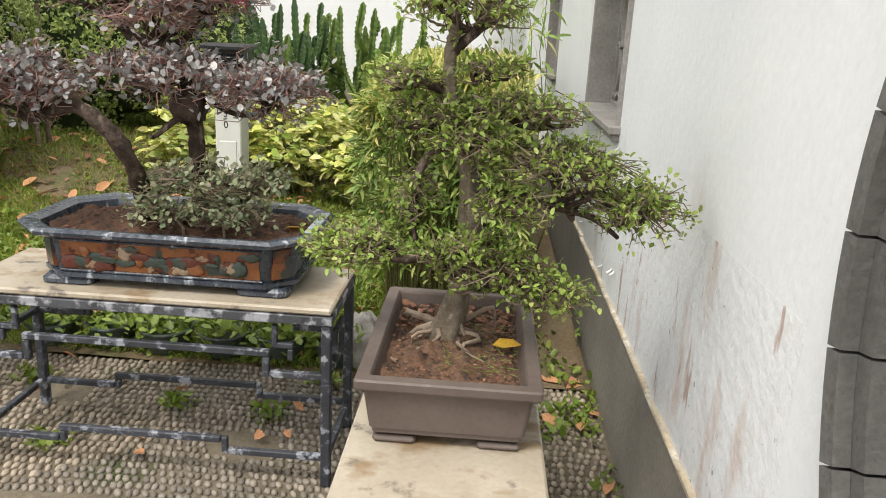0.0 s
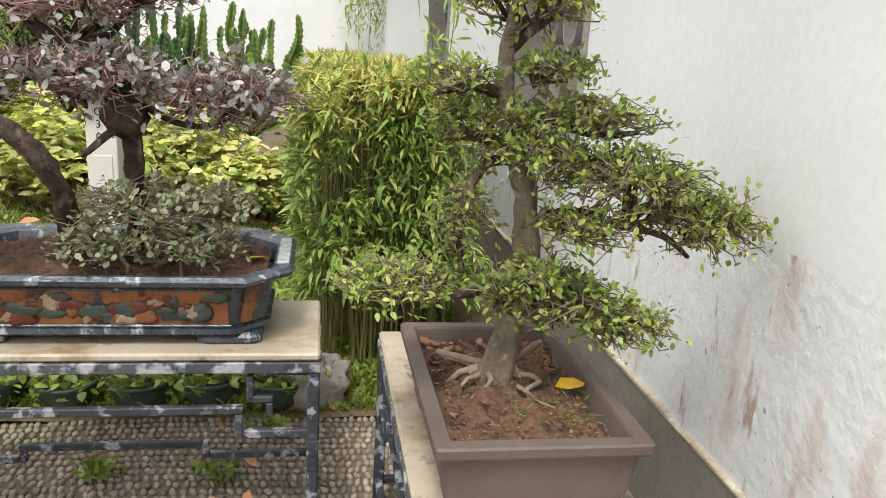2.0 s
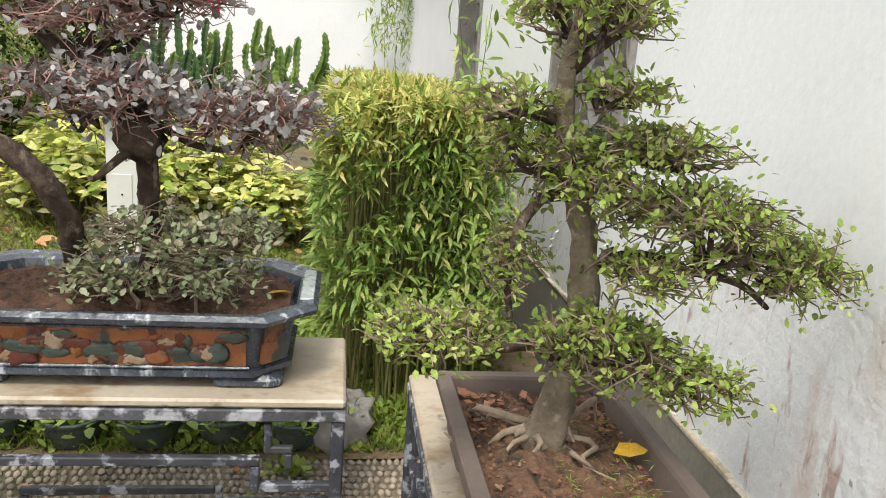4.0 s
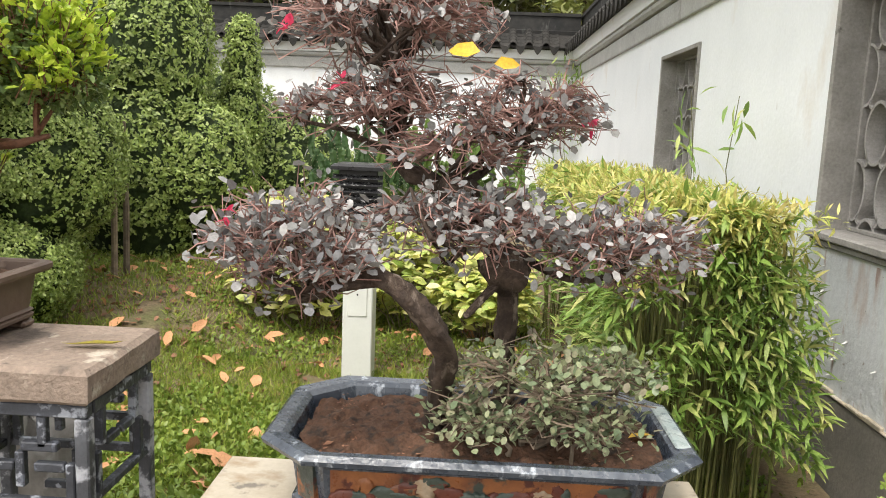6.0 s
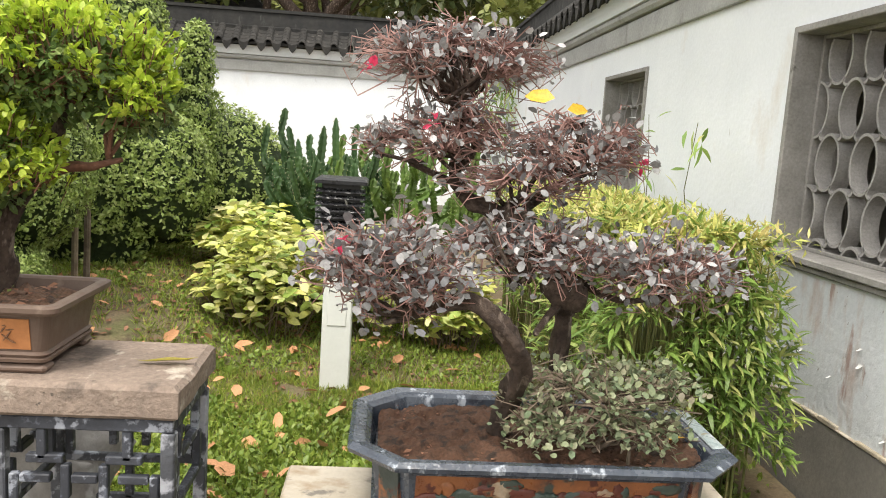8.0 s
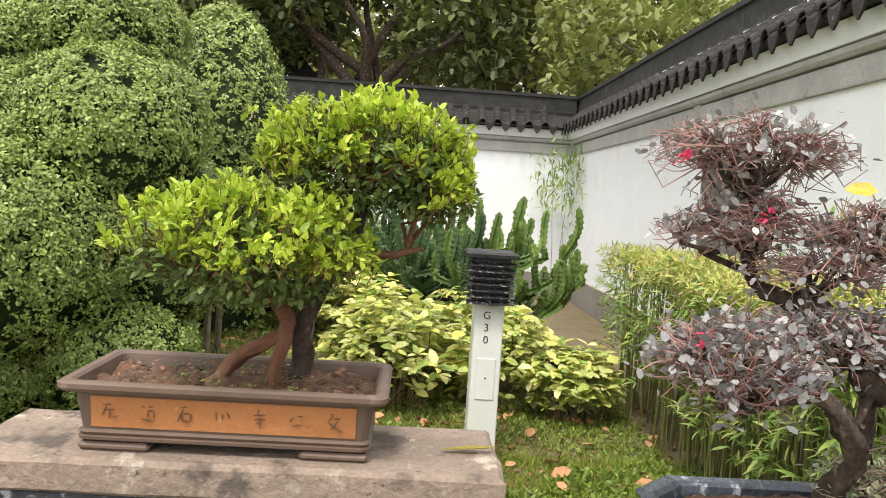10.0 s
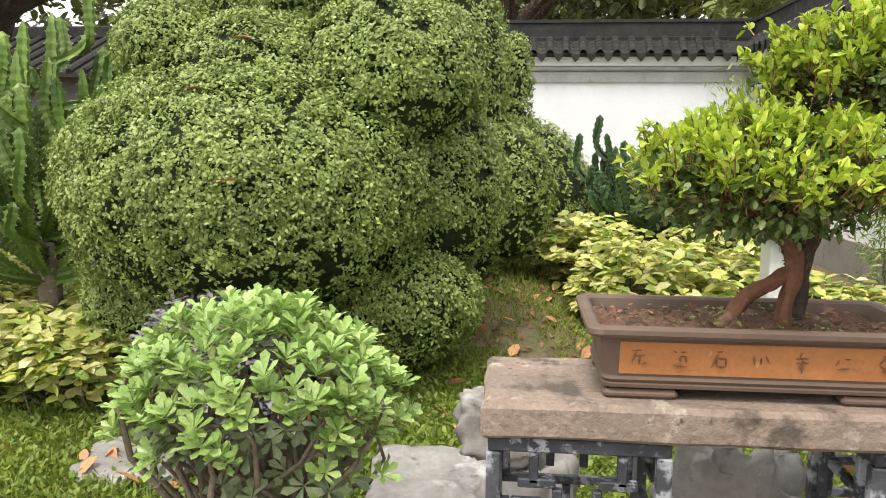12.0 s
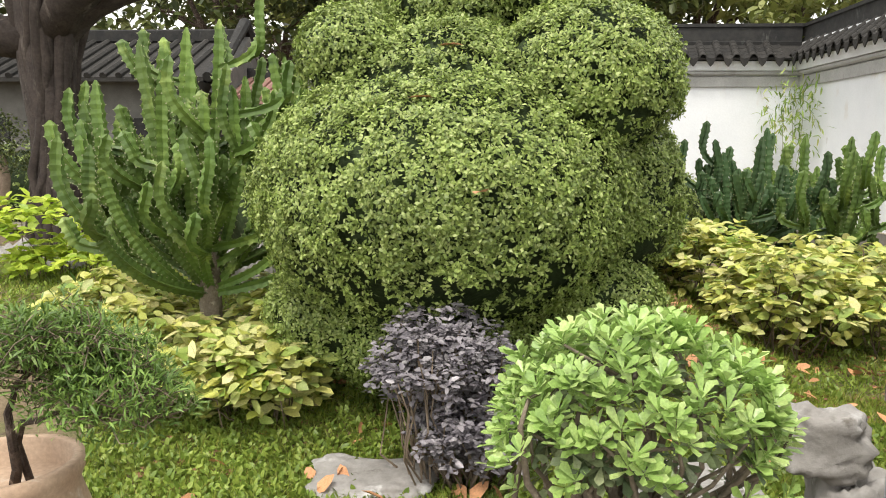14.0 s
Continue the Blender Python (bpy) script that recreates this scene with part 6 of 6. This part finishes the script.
part("cap", Shape().loft([rounded_rect(-1.765 + i, -1.472 - i, 4.915 + i, 5.235 - i, 0.01, z) for i, z in ((0.0, 1.281), (0.0, 1.30), (0.015, 1.312))]), BLACK, post)
for t_, z in (("G", 0.945), ("3", 0.875), ("0", 0.805)):
    cu = bpy.data.curves.new("digit", "FONT")
    cu.body, cu.size, cu.align_x, cu.align_y, cu.extrude = t_, 0.062, "CENTER", "CENTER", 0.001
    cu.materials.append(BLACK)
    tmp = new("digit", cu)
    dg = bpy.context.evaluated_depsgraph_get()
    me = bpy.data.meshes.new_from_object(tmp.evaluated_get(dg))
    bpy.data.objects.remove(tmp)
    ob = new("digit", me)
    under(ob, post)
    ob.matrix_basis = pose(-1.625, 4.9985, z, 90, 0, 0)


# ---- stones ----
def rock(name, c, r, label, seed, rough=0.45, squareness=0.65, category="rock", n=22):
    return solid(name, Shape().blob(c, r, rough, 1.7, seed, n, None, squareness), ROCK, label, category, smooth=True)


rock("flat_stone", (-3.36, 3.72, 0.05), (0.26, 0.26, 0.15), "flat grey stepping stone in the grass", 2.0, 0.2, 0.3)
rock("flat_stone", (-4.70, 3.92, 0.03), (0.27, 0.20, 0.09), "flat grey stone half sunk in the grass", 5.0, 0.25, 0.35)
rock("rock", (-2.99, 3.28, 0.20), (0.12, 0.12, 0.28), "upright grey rock beside the fret stand", 8.0)
rock("rock", (-3.09, 3.30, 0.575), (0.145, 0.12, 0.10), "blocky white-grey rock resting on another", 11.0, 0.4, 0.5)
rock("rock", (-5.95, 6.35, 0.35), (0.30, 0.28, 0.45), "craggy pale grey rock among shrubs", 14.0, 0.7)
rock("rock", (-2.42, 3.05, 0.25), (0.20, 0.15, 0.32), "pale craggy rock behind the granite table", 17.0, 0.6)
rock("rock", (-0.42, 3.28, 0.08), (0.13, 0.12, 0.14), "rounded grey stone at the foot of the bamboo", 19.0)
rock("rock", (-7.9, 7.2, 0.15), (0.25, 0.22, 0.28), "pale rock by the far path", 23.0, 0.6)
rock("rock", (-8.8, 7.6, 0.2), (0.30, 0.25, 0.35), "pale rock by the far path", 27.0, 0.6)


# row of small planted bowls behind the marble table
def bowl_plant(at, label):
    x, y, z = at
    ob = thing("planted_bowl", at, label, "potted plant", "row of planted bowls")
    b = Shape()
    prof = [(0.06, 0.0), (0.085, 0.03), (0.105, 0.08), (0.115, 0.115), (0.122, 0.12), (0.122, 0.13), (0.108, 0.13), (0.1, 0.11)]
    b.loft([[(x + r * math.cos(6.2832 * k / 20), y + r * math.sin(6.2832 * k / 20), z + h) for k in range(20)] for r, h in prof])
    part("bowl", b, GREENGLAZE, ob, "", True)
    k = 190
    p = np.column_stack((x + rng.normal(0, 0.075, k), y + rng.normal(0, 0.07, k), z + 0.10 + rng.random(k) * 0.09))
    leaf_part("leaves", ob, p, rng.normal(0, 0.8, (k, 3)) + np.array((0, 0, 0.4)), 0.05 * rng.uniform(0.6, 1.3, k), L_WEED)
    return ob


first = bowl_plant((-1.85, 3.24, 0.005), "small dark green bowl with leafy ground cover")
for i in range(1, 6):
    copy_thing(first, pose(-1.85 + i * 0.262, 3.24 + rng.normal(0, 0.015), 0.005, 0, 0, rng.uniform(0, 360)))

# single fallen leaves with a place of their own
def fallen_leaf(at, size, material, label, turn, category="leaf", face=None, outline=OVAL):
    a = radians(turn)
    ob = new("fallen_leaf", leaf_mesh("fallen_leaf", [at], [(math.cos(a), math.sin(a), 0.05)], size, material, outline, face))
    return tagged(ob, label, category)


fallen_leaf((0.10, 1.83, 0.752), 0.075, L_YELLOW, "yellow fallen leaf on the pot's soil", 10)
fallen_leaf((-0.60, 2.52, 0.822), 0.07, L_YELLOW, "yellow fallen leaf in the glazed tray", 20)
fallen_leaf((-1.99, 2.60, 0.948), 0.16, L_OLIVE, "long olive-yellow leaf on the granite slab", 5, outline=LANCE)
fallen_leaf((-0.985, 2.46, 1.68), 0.075, L_YELLOW, "large yellow leaf caught in the bonsai's twigs", 160, face=[(0.3, -1.5, 0.8)])
fallen_leaf((-0.955, 2.455, 1.655), 0.06, L_YELLOW, "yellow leaf caught in the bonsai's twigs", 20, face=[(-0.3, -1.5, 0.6)])
fallen_leaf((-0.06, 1.80, 0.965), 0.045, L_YELLOW, "yellowed leaf on a low bonsai branch", 40)
for c in ((-4.225, 3.864, 1.34), (-4.465, 4.196, 1.735), (-4.35, 4.49, 2.0), (-3.50, 4.75, 1.62), (-4.72, 4.22, 1.72)):
    fallen_leaf((c[0], c[1] + 0.03, c[2] + 0.01), 0.12, L_DEAD, "dry tan leaf lying on the clipped bush", rng.uniform(0, 360))

# ---- grass, weeds and litter ----
def lawn_points(count, x0, x1, y0, y1, gap=0.0):
    x, y = rng.uniform(x0, x1, count), rng.uniform(y0, y1, count)
    m = np.array([noise.noise(Vector((a * 1.1, b_ * 1.1, 4.0))) + 0.4 * noise.noise(Vector((a * 4, b_ * 4, 2.0))) for a, b_ in zip(x, y)])
    # worn earth under the shrubs and beside the big bush
    worn = np.exp(-(((x + 2.6) / 0.9) ** 2 + ((y - 5.9) / 1.3) ** 2)) + 0.6 * np.exp(-(((x + 1.7) / 0.5) ** 2 + ((y - 4.3) / 0.35) ** 2))
    ok = m - 0.62 * worn > gap
    x, y = x[ok], y[ok]
    return np.column_stack((x, y, [lawn_z(a, b_) for a, b_ in zip(x, y)]))


grass = thing("grass", (-3, 5, 0.05), "short patchy lawn grass with weeds", "grass", kind="stuff")
for cnt, box_, s_ in ((150000, (-6.2, 0.2, 3.16, 5.2), 0.045), (70000, (-9, -0.4, 5.0, 8.5), 0.06)):
    p = lawn_points(cnt, *box_, -0.90)
    leaf_part("grass_blades", grass, p, rng.normal(0, 0.55, p.shape) + np.array((0, 0, 0.8)), s_ * rng.uniform(0.5, 1.4, len(p)), L_GRASS, STRAW, kind="stuff", face=rng.normal(0, 1, p.shape))
for cnt, box_ in ((60000, (-6.2, 0.3, 3.16, 5.2)), (24000, (-8, -0.4, 5.0, 8.0))):
    p = lawn_points(cnt, *box_, -0.42)
    p[:, 2] += rng.random(len(p)) * 0.03
    leaf_part("weeds", grass, p, rng.normal(0, 0.8, p.shape) + np.array((0, 0, 0.35)), 0.035 * rng.uniform(0.5, 1.4, len(p)), L_WEED, OVAL, kind="stuff")
# growth and leaf litter along the foot of the wall
k = 1500
x, y = rng.uniform(0.22, 0.585, k), rng.uniform(1.6, 4.6, k)
m = np.array([noise.noise(Vector((a * 4, b_ * 3, 9))) for a, b_ in zip(x, y)])
p = np.column_stack((x, y, 0.01 + rng.random(k) * 0.05))[m > 0.0]
leaf_part("wall_foot_weeds", grass, p, rng.normal(0, 0.8, p.shape) + np.array((0, 0, 0.5)), 0.04 * rng.uniform(0.5, 1.4, len(p)), L_WEED, OVAL, kind="stuff")
for wx, wy in ((-1.42, 2.42), (-1.10, 2.75), (-0.72, 2.72), (-1.75, 2.9), (-0.55, 3.02)):
    p = np.column_stack((rng.normal(wx, 0.035, 40), rng.normal(wy, 0.03, 40), 0.01 + rng.random(40) * 0.03))
    leaf_part("path_weed", grass, p, rng.normal(0, 0.8, p.shape) + np.array((0, 0, 0.5)), 0.045, L_WEED, OVAL, kind="stuff")

k = 5200
x, y = rng.uniform(-5.8, 0.1, k), 3.2 + 4.6 * rng.random(k)
m = np.array([noise.noise(Vector((a * 1.1, b_ * 1.1, 4.0))) for a, b_ in zip(x, y)])
worn = np.exp(-(((x + 2.6) / 1.0) ** 2 + ((y - 5.9) / 1.4) ** 2))
ok = m - 0.7 * worn < -0.08 + rng.normal(0, 0.12, k)
p = np.column_stack((x, y, [lawn_z(a, b_) + 0.012 for a, b_ in zip(x, y)]))[ok]
leaf_part("leaf_litter", grass, p, rng.normal(0, 1, p.shape) * np.array((1, 1, 0.15)), 0.045 * rng.uniform(0.5, 1.5, len(p)), L_LITTER, OVAL, kind="stuff", label="brown rotting leaf litter", face=rng.normal(0, 0.3, p.shape) + np.array((0, 0, 1)))

dead = [leaf_mesh("dead_leaf", [(0, 0, 0)], [(1, 0, 0.15)], 1.0, L_DEAD) for _ in range(5)]


def dead_leaf(x, y, z, s):
    ob = new("dead_leaf", dead[rng.integers(5)])
    ob.matrix_basis = pose(x, y, z, rng.normal(0, 18), rng.normal(0, 14), rng.uniform(0, 360)) @ Matrix.Diagonal((s, s * rng.uniform(0.7, 1.1), s, 1))
    return tagged(ob, "dry brown fallen leaf", "leaf", "fallen leaves on the ground")


for _ in range(290):
    x, y = rng.uniform(-5.6, -0.2), 3.2 + 3.2 * rng.random() ** 1.1
    dead_leaf(x, y, lawn_z(x, y) + 0.03, rng.uniform(0.06, 0.13))
for _ in range(36):
    dead_leaf(rng.uniform(0.2, 0.55), rng.uniform(1.7, 4.5), 0.03, rng.uniform(0.06, 0.12))
for _ in range(12):
    dead_leaf(rng.uniform(-1.7, -0.5), rng.uniform(2.3, 3.1), 0.03, rng.uniform(0.05, 0.08))


# ---- beyond the garden ----
def tree(name, base, height, crown, count, size, material, label, trunk_r=0.3, limbs=7, seed=1):
    r_ = np.random.default_rng(seed)
    ob = thing(name, base, label, "tree")
    tr = Shape()
    bx, by, bz_ = base
    fork = Vector((bx + r_.normal(0, 0.3), by, bz_ + height * 0.42))
    limb(tr, base, fork, trunk_r, trunk_r * 0.7, 0.04, 6, 10)
    lumps = []
    for i in range(limbs):
        a = 6.283 * i / limbs + r_.normal(0, 0.3)
        e = (bx + crown[0] * 0.75 * math.cos(a), by + crown[1] * 0.75 * math.sin(a), bz_ + height * r_.uniform(0.55, 0.95))
        limb(tr, fork, e, trunk_r * 0.45, trunk_r * 0.1, 0.1, 6, 7)
        lumps.append((e, (crown[0] * 0.42 * r_.uniform(0.7, 1.2), crown[1] * 0.42, crown[2] * 0.35 * r_.uniform(0.7, 1.2))))
    lumps.append(((bx, by, bz_ + height * 0.9), (crown[0] * 0.5, crown[1] * 0.5, crown[2] * 0.4)))
    part("trunk", tr, BARK, ob, "", True)
    p, d = on_ellipsoids(count, lumps, 0.55)
    leaf_part("crown", ob, p, d * 0.4 + rng.normal(0, 0.8, p.shape), size * rng.uniform(0.6, 1.3, len(p)), material, OVAL)
    return ob


tree("tree", (-3.4, 21, 0), 9.5, (4.0, 3.0, 4.0), 7000, 0.30, L_TREE, "tall dark evergreen tree with forked trunk beyond the wall", 0.42, 8, 1)
tree("tree", (-7.5, 24, 0), 10, (4.5, 3.0, 4.5), 7000, 0.32, L_TREE, "broad dark tree beyond the wall", 0.4, 8, 2)
tree("tree", (0.8, 25, 0), 9.0, (4.0, 3.0, 4.2), 6000, 0.32, L_TREE, "dark spreading tree beyond the wall", 0.35, 8, 3)
tree("tree", (2.9, 15.5, 0), 5.6, (2.6, 3.0, 2.4), 7000, 0.20, L_TREELIGHT, "light green tree leaning over the corner of the wall", 0.18, 8, 4)
tree("tree", (-12, 27, 0), 9.5, (5, 3, 4.5), 6000, 0.34, L_TREE, "dark tree behind the tiled house", 0.4, 8, 5)
tree("tree", (3.5, 21, 0), 8, (3.5, 3.0, 3.8), 6000, 0.28, L_TREELIGHT, "light green tree behind the corner", 0.25, 7, 9)
tree("tree", (-18, 18, 0), 8, (4, 4, 4.5), 6000, 0.32, L_TREE, "dark tree at the far edge of the garden", 0.4, 8, 6)
tree("tree", (-4, 42, 0), 11, (11, 4, 5), 8000, 0.55, L_TREELIGHT, "wide pale green tree far beyond the wall", 0.5, 10, 7)
tree("tree", (-15, 45, 0), 12, (12, 4, 6), 8000, 0.6, L_TREE, "wide dark tree far beyond the wall", 0.5, 10, 8)

# old banyan with fused aerial roots
ban = thing("banyan_tree", (-9.0, 8.9, 0), "massive banyan with fused, twisting aerial roots", "tree")
tr = Shape()
for i in range(26):
    a = 6.283 * i / 26
    r0 = rng.uniform(0.18, 0.34)
    pts = [(-9.0 + r0 * 1.15 * math.cos(a), 8.9 + r0 * math.sin(a), 0)]
    for k in range(1, 9):
        t = k / 8
        q = r0 * (1 - 0.35 * math.sin(t * 2.2)) + 0.35 * max(0, t - 0.6)
        pts.append((-9.0 + q * math.cos(a + 0.9 * t + 0.3 * rng.normal()), 8.9 + q * math.sin(a + 0.9 * t), 3.2 * t))
    tr.tube(pts, [0.11, 0.075, 0.06, 0.055, 0.055, 0.055, 0.06, 0.065, 0.07], 8)
tr.tube([(-9, 8.9, 0), (-9, 8.9, 1.6), (-9.1, 8.9, 3.2)], [0.28, 0.24, 0.32], 12)
for e in ((-7.0, 8.6, 3.75), (-10.9, 8.6, 3.7), (-8.2, 9.8, 4.6), (-9.9, 10, 4.8), (-5.6, 8.9, 4.5)):
    limb(tr, (-9, 8.9, 2.6), e, 0.24, 0.09, 0.07, 7, 9)
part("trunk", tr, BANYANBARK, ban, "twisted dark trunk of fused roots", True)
p, d = on_ellipsoids(9000, [((-7.0, 8.8, 4.2), (1.9, 1.3, 0.75)), ((-10.8, 8.8, 4.3), (2.2, 1.6, 0.9)), ((-9, 9.8, 5.0), (2.8, 2, 1.0)), ((-5.4, 9.2, 4.4), (1.4, 1.2, 0.6))], 0.6)
leaf_part("crown", ban, p, rng.normal(0, 0.7, p.shape) + np.array((0, 0, -0.3)), 0.13 * rng.uniform(0.6, 1.3, len(p)), L_TREELIGHT)


# tiled house on the far side
def tiled_house(name, x0, x1, y, depth, eave, ridge, label, roofmat, rib=0.32):
    ob = thing(name, ((x0 + x1) / 2, y, 0), label, "house")
    part("wall", Shape().box(x0 + 0.3, x1 - 0.3, y + 0.5, y + depth - 0.5, 0, eave, 0.02), HOUSEWALL, ob)
    m = y + depth / 2
    prof = [(y, eave - 0.06), (m, ridge - 0.06), (y + depth, eave - 0.06), (y + depth, eave + 0.03), (m, ridge + 0.03), (y, eave + 0.03)]
    roof = part("roof", Shape().loft([[(a, b_, z) for b_, z in prof] for a in (x0, x1)]), roofmat, ob)
    for i in range(int((x1 - x0) / rib)):
        x = x0 + rib * (i + 0.5)
        part("tile_rib", Shape().tube([(x, y - 0.02, eave + 0.05), (x, m, ridge + 0.05)], [0.07, 0.07], 7), roofmat, roof)
    part("ridge", Shape().box(x0 - 0.1, x1 + 0.1, m - 0.12, m + 0.12, ridge, ridge + 0.28, 0.03), RIDGE, ob)
    # raised gable end with dark coping and pale stucco trim
    gable = part("gable", Shape().loft([[(a, b_, z) for b_, z in ((y + 0.25, eave - 0.25), (m, ridge + 0.12), (y + depth - 0.25, eave - 0.25))] for a in (x1 + 0.004, x1 + 0.22)]), HOUSEWALL, ob)
    for b0 in (y - 0.1, y + depth + 0.1):
        part("coping", Shape().tube([(x1 + 0.12, b0, eave + 0.02), (x1 + 0.12, (b0 + m) / 2, (eave + ridge) / 2 + 0.06), (x1 + 0.12, m, ridge + 0.42)], [0.10, 0.10, 0.13], 8), RIDGE, gable)
        part("trim", Shape().tube([(x1 + 0.235, b0 * 0.8 + m * 0.2, eave + 0.02), (x1 + 0.235, m, ridge - 0.12)], [0.03, 0.03], 6), STUCCO, gable)
    for i in range(int((x1 - x0) / 1.6)):
        x = x0 + 0.9 + i * 1.6
        wd = part("window", Shape().box(x, x + 0.8, y + 0.47, y + 0.52, 1.0, 2.0, 0.01), RIDGE, ob)
        part("slat", Shape().box(x - 0.04, x + 0.84, y + 0.45, y + 0.47, 1.46, 1.52, 0.005), STUCCO, wd)
    return ob


tiled_house("tiled_house", -17.5, -9.9, 15.6, 4.5, 2.75, 3.7, "low grey-brick house with a ribbed dark tile roof", TILE)
tiled_house("side_house", -9.7, -7.6, 16.2, 3.0, 2.35, 2.85, "small outbuilding with a faded red ribbed roof", PINKROOF, 0.2)
# dark pavilion roof beyond the end wall
pav = thing("pavilion", (-6.2, 23, 0), "dark pavilion with a steep pointed roof beyond the wall", "pavilion")
part("roof", Shape().add([(-7.5, 22, 4.55), (-4.7, 22, 4.55), (-4.7, 24.6, 4.55), (-7.5, 24.6, 4.55), (-6.1, 23.3, 6.05)], [(0, 1, 4), (1, 2, 4), (2, 3, 4), (3, 0, 4), (3, 2, 1, 0)]), RIDGE, pav)
for x in (-7.2, -5.0):
    for y in (22.3, 24.3):
        part("pillar", Shape().tube([(x, y, 0), (x, y, 4.54)], [0.14, 0.13], 10), HOUSEWALL, pav)


def tower(name, x, y, w_, d_, h, label):
    ob = thing(name, (x, y, 0), label, "building")
    part("wall", Shape().box(x - w_ / 2, x + w_ / 2, y, y + d_, 0, h, 0.1), TOWER, ob)
    part("roof", Shape().box(x - w_ / 4, x + w_ / 4, y + 1, y + d_ / 2, h, h + 3, 0.1), TOWER, ob)
    for f in range(int(h / 3.2)):
        for c in range(5):
            xx = x - w_ / 2 + w_ * (c + 0.5) / 5
            part("window", Shape().box(xx - w_ * 0.07, xx + w_ * 0.07, y - 0.08, y + 0.05, f * 3.2 + 1.0, f * 3.2 + 2.7, 0.02), GLASS, ob)
    return ob


tower("apartment_tower", 13, 120, 16, 14, 46, "pale high-rise far behind the trees")
tower("apartment_tower", -36, 150, 18, 14, 42, "pale high-rise in the hazy distance")

# far bonsai on its own table
ft = thing("far_table", (-10.2, 9.6, 0), "small dark table with a pale top by the far hedge", "table")
part("tabletop", Shape().box(-10.9, -9.75, 9.4, 9.9, 0.50, 0.54, 0.008), MARBLE, ft)
for x in (-10.85, -9.80):
    for y in (9.45, 9.85):
        part("leg", Shape().box(x - 0.02, x + 0.02, y - 0.02, y + 0.02, 0, 0.499, 0.004), PEEL, ft)
part("fret_rail", Shape().box(-10.82, -9.83, 9.44, 9.46, 0.36, 0.39, 0.003).box(-10.82, -9.83, 9.44, 9.46, 0.44, 0.46, 0.003), PEEL, ft)
fp = thing("far_pot", (-10.3, 9.65, 0.541), "small ochre rectangular pot with dark edges", "pot")
part("body", tray_pot(Shape(), [(0.03, 0.02, 0.541), (0.02, 0.02, 0.58), (0.01, 0.02, 0.70), (0, 0.02, 0.71), (0, 0.02, 0.73), (0.03, 0.02, 0.73), (0.03, 0.02, 0.69)], -10.5, -10.1, 9.5, 9.8), BROWNPOT, fp)
part("front_panel", Shape().box(-10.46, -10.14, 9.505, 9.52, 0.59, 0.69, 0.003), ORANGE, fp)
t7 = bonsai("bonsai_tree", (-10.3, 9.65, 0.7), "small pale-trunked bonsai with a dark rounded crown")
tr = Shape()
limb(tr, (-10.3, 9.65, 0.69), (-10.22, 9.65, 1.45), 0.09, 0.05, 0.1, 5, 8)
part("trunk", tr, ROOTS, t7, "pale dead-wood trunk", True)
p, d = on_ellipsoids(1400, [((-10.3, 9.65, 1.62), (0.5, 0.4, 0.28)), ((-9.95, 9.6, 1.3), (0.3, 0.3, 0.15))], 0.5)
leaf_part("leaves", t7, p, rng.normal(0, 0.8, p.shape), 0.05, L_TREE)


# ---- pebbles of the path, last ----
def pebble_mesh(mt):
    s = Shape()
    rings = []
    for z, r in ((-0.6, 0.75), (0.1, 1.0), (0.7, 0.72), (0.95, 0.3)):
        rings.append([(r * math.cos(6.2832 * k / 6) * 0.5, r * math.sin(6.2832 * k / 6) * 0.5, z * 0.5) for k in range(6)])
    s.loft(rings)
    return mesh_from(s, "pebble", mt, True)


peb = [pebble_mesh(PEBBLE), pebble_mesh(PEBBLE_DARK)]
cells = []
y = 2.16
row = 0
while y < 3.13:
    x = -2.35
    while x < 0.56:
        band = noise.noise(Vector((x * 0.9, y * 1.6, 2.0)))
        cells.append((x + (0.5 if row % 2 else 0) * 0.028 + rng.normal(0, 0.003), y + 0.012 * math.sin(x * 5) + rng.normal(0, 0.002), band))
        x += rng.uniform(0.024, 0.034)
    y += 0.040
    row += 1
near = [c for c in cells if -1.25 < c[0] < -0.40 and 2.30 < c[1] < 2.72][:300]
chosen = set(id(c) for c in near)
rest = {0: Shape(), 1: Shape()}
for c in cells:
    x, y, band = c
    dark = 1 if band > 0.08 else 0
    if noise.noise(Vector((x * 3, y * 3, 7.0))) > 0.42:
        continue
    sx, sy, sz = rng.uniform(0.020, 0.028), rng.uniform(0.034, 0.044), rng.uniform(0.018, 0.026)
    m_ = pose(x, y, 0.006, rng.normal(0, 6), rng.normal(0, 8), rng.normal(0 if not dark else 25, 14)) @ Matrix.Diagonal((sx, sy, sz, 1))
    if id(c) in chosen:
        ob = new("pebble", peb[dark])
        ob.parent = pavement
        ob.matrix_basis = m_
    else:
        me = peb[dark]
        rest[dark].add([m_ @ v.co for v in me.vertices], [tuple(q.vertices) for q in me.polygons])
for dk, nm in ((0, PEBBLE), (1, PEBBLE_DARK)):
    ob = new("pebbles", mesh_from(rest[dk], "pebbles", nm, True))
    ob.parent = pavement
    tagged(ob, kind="stuff")
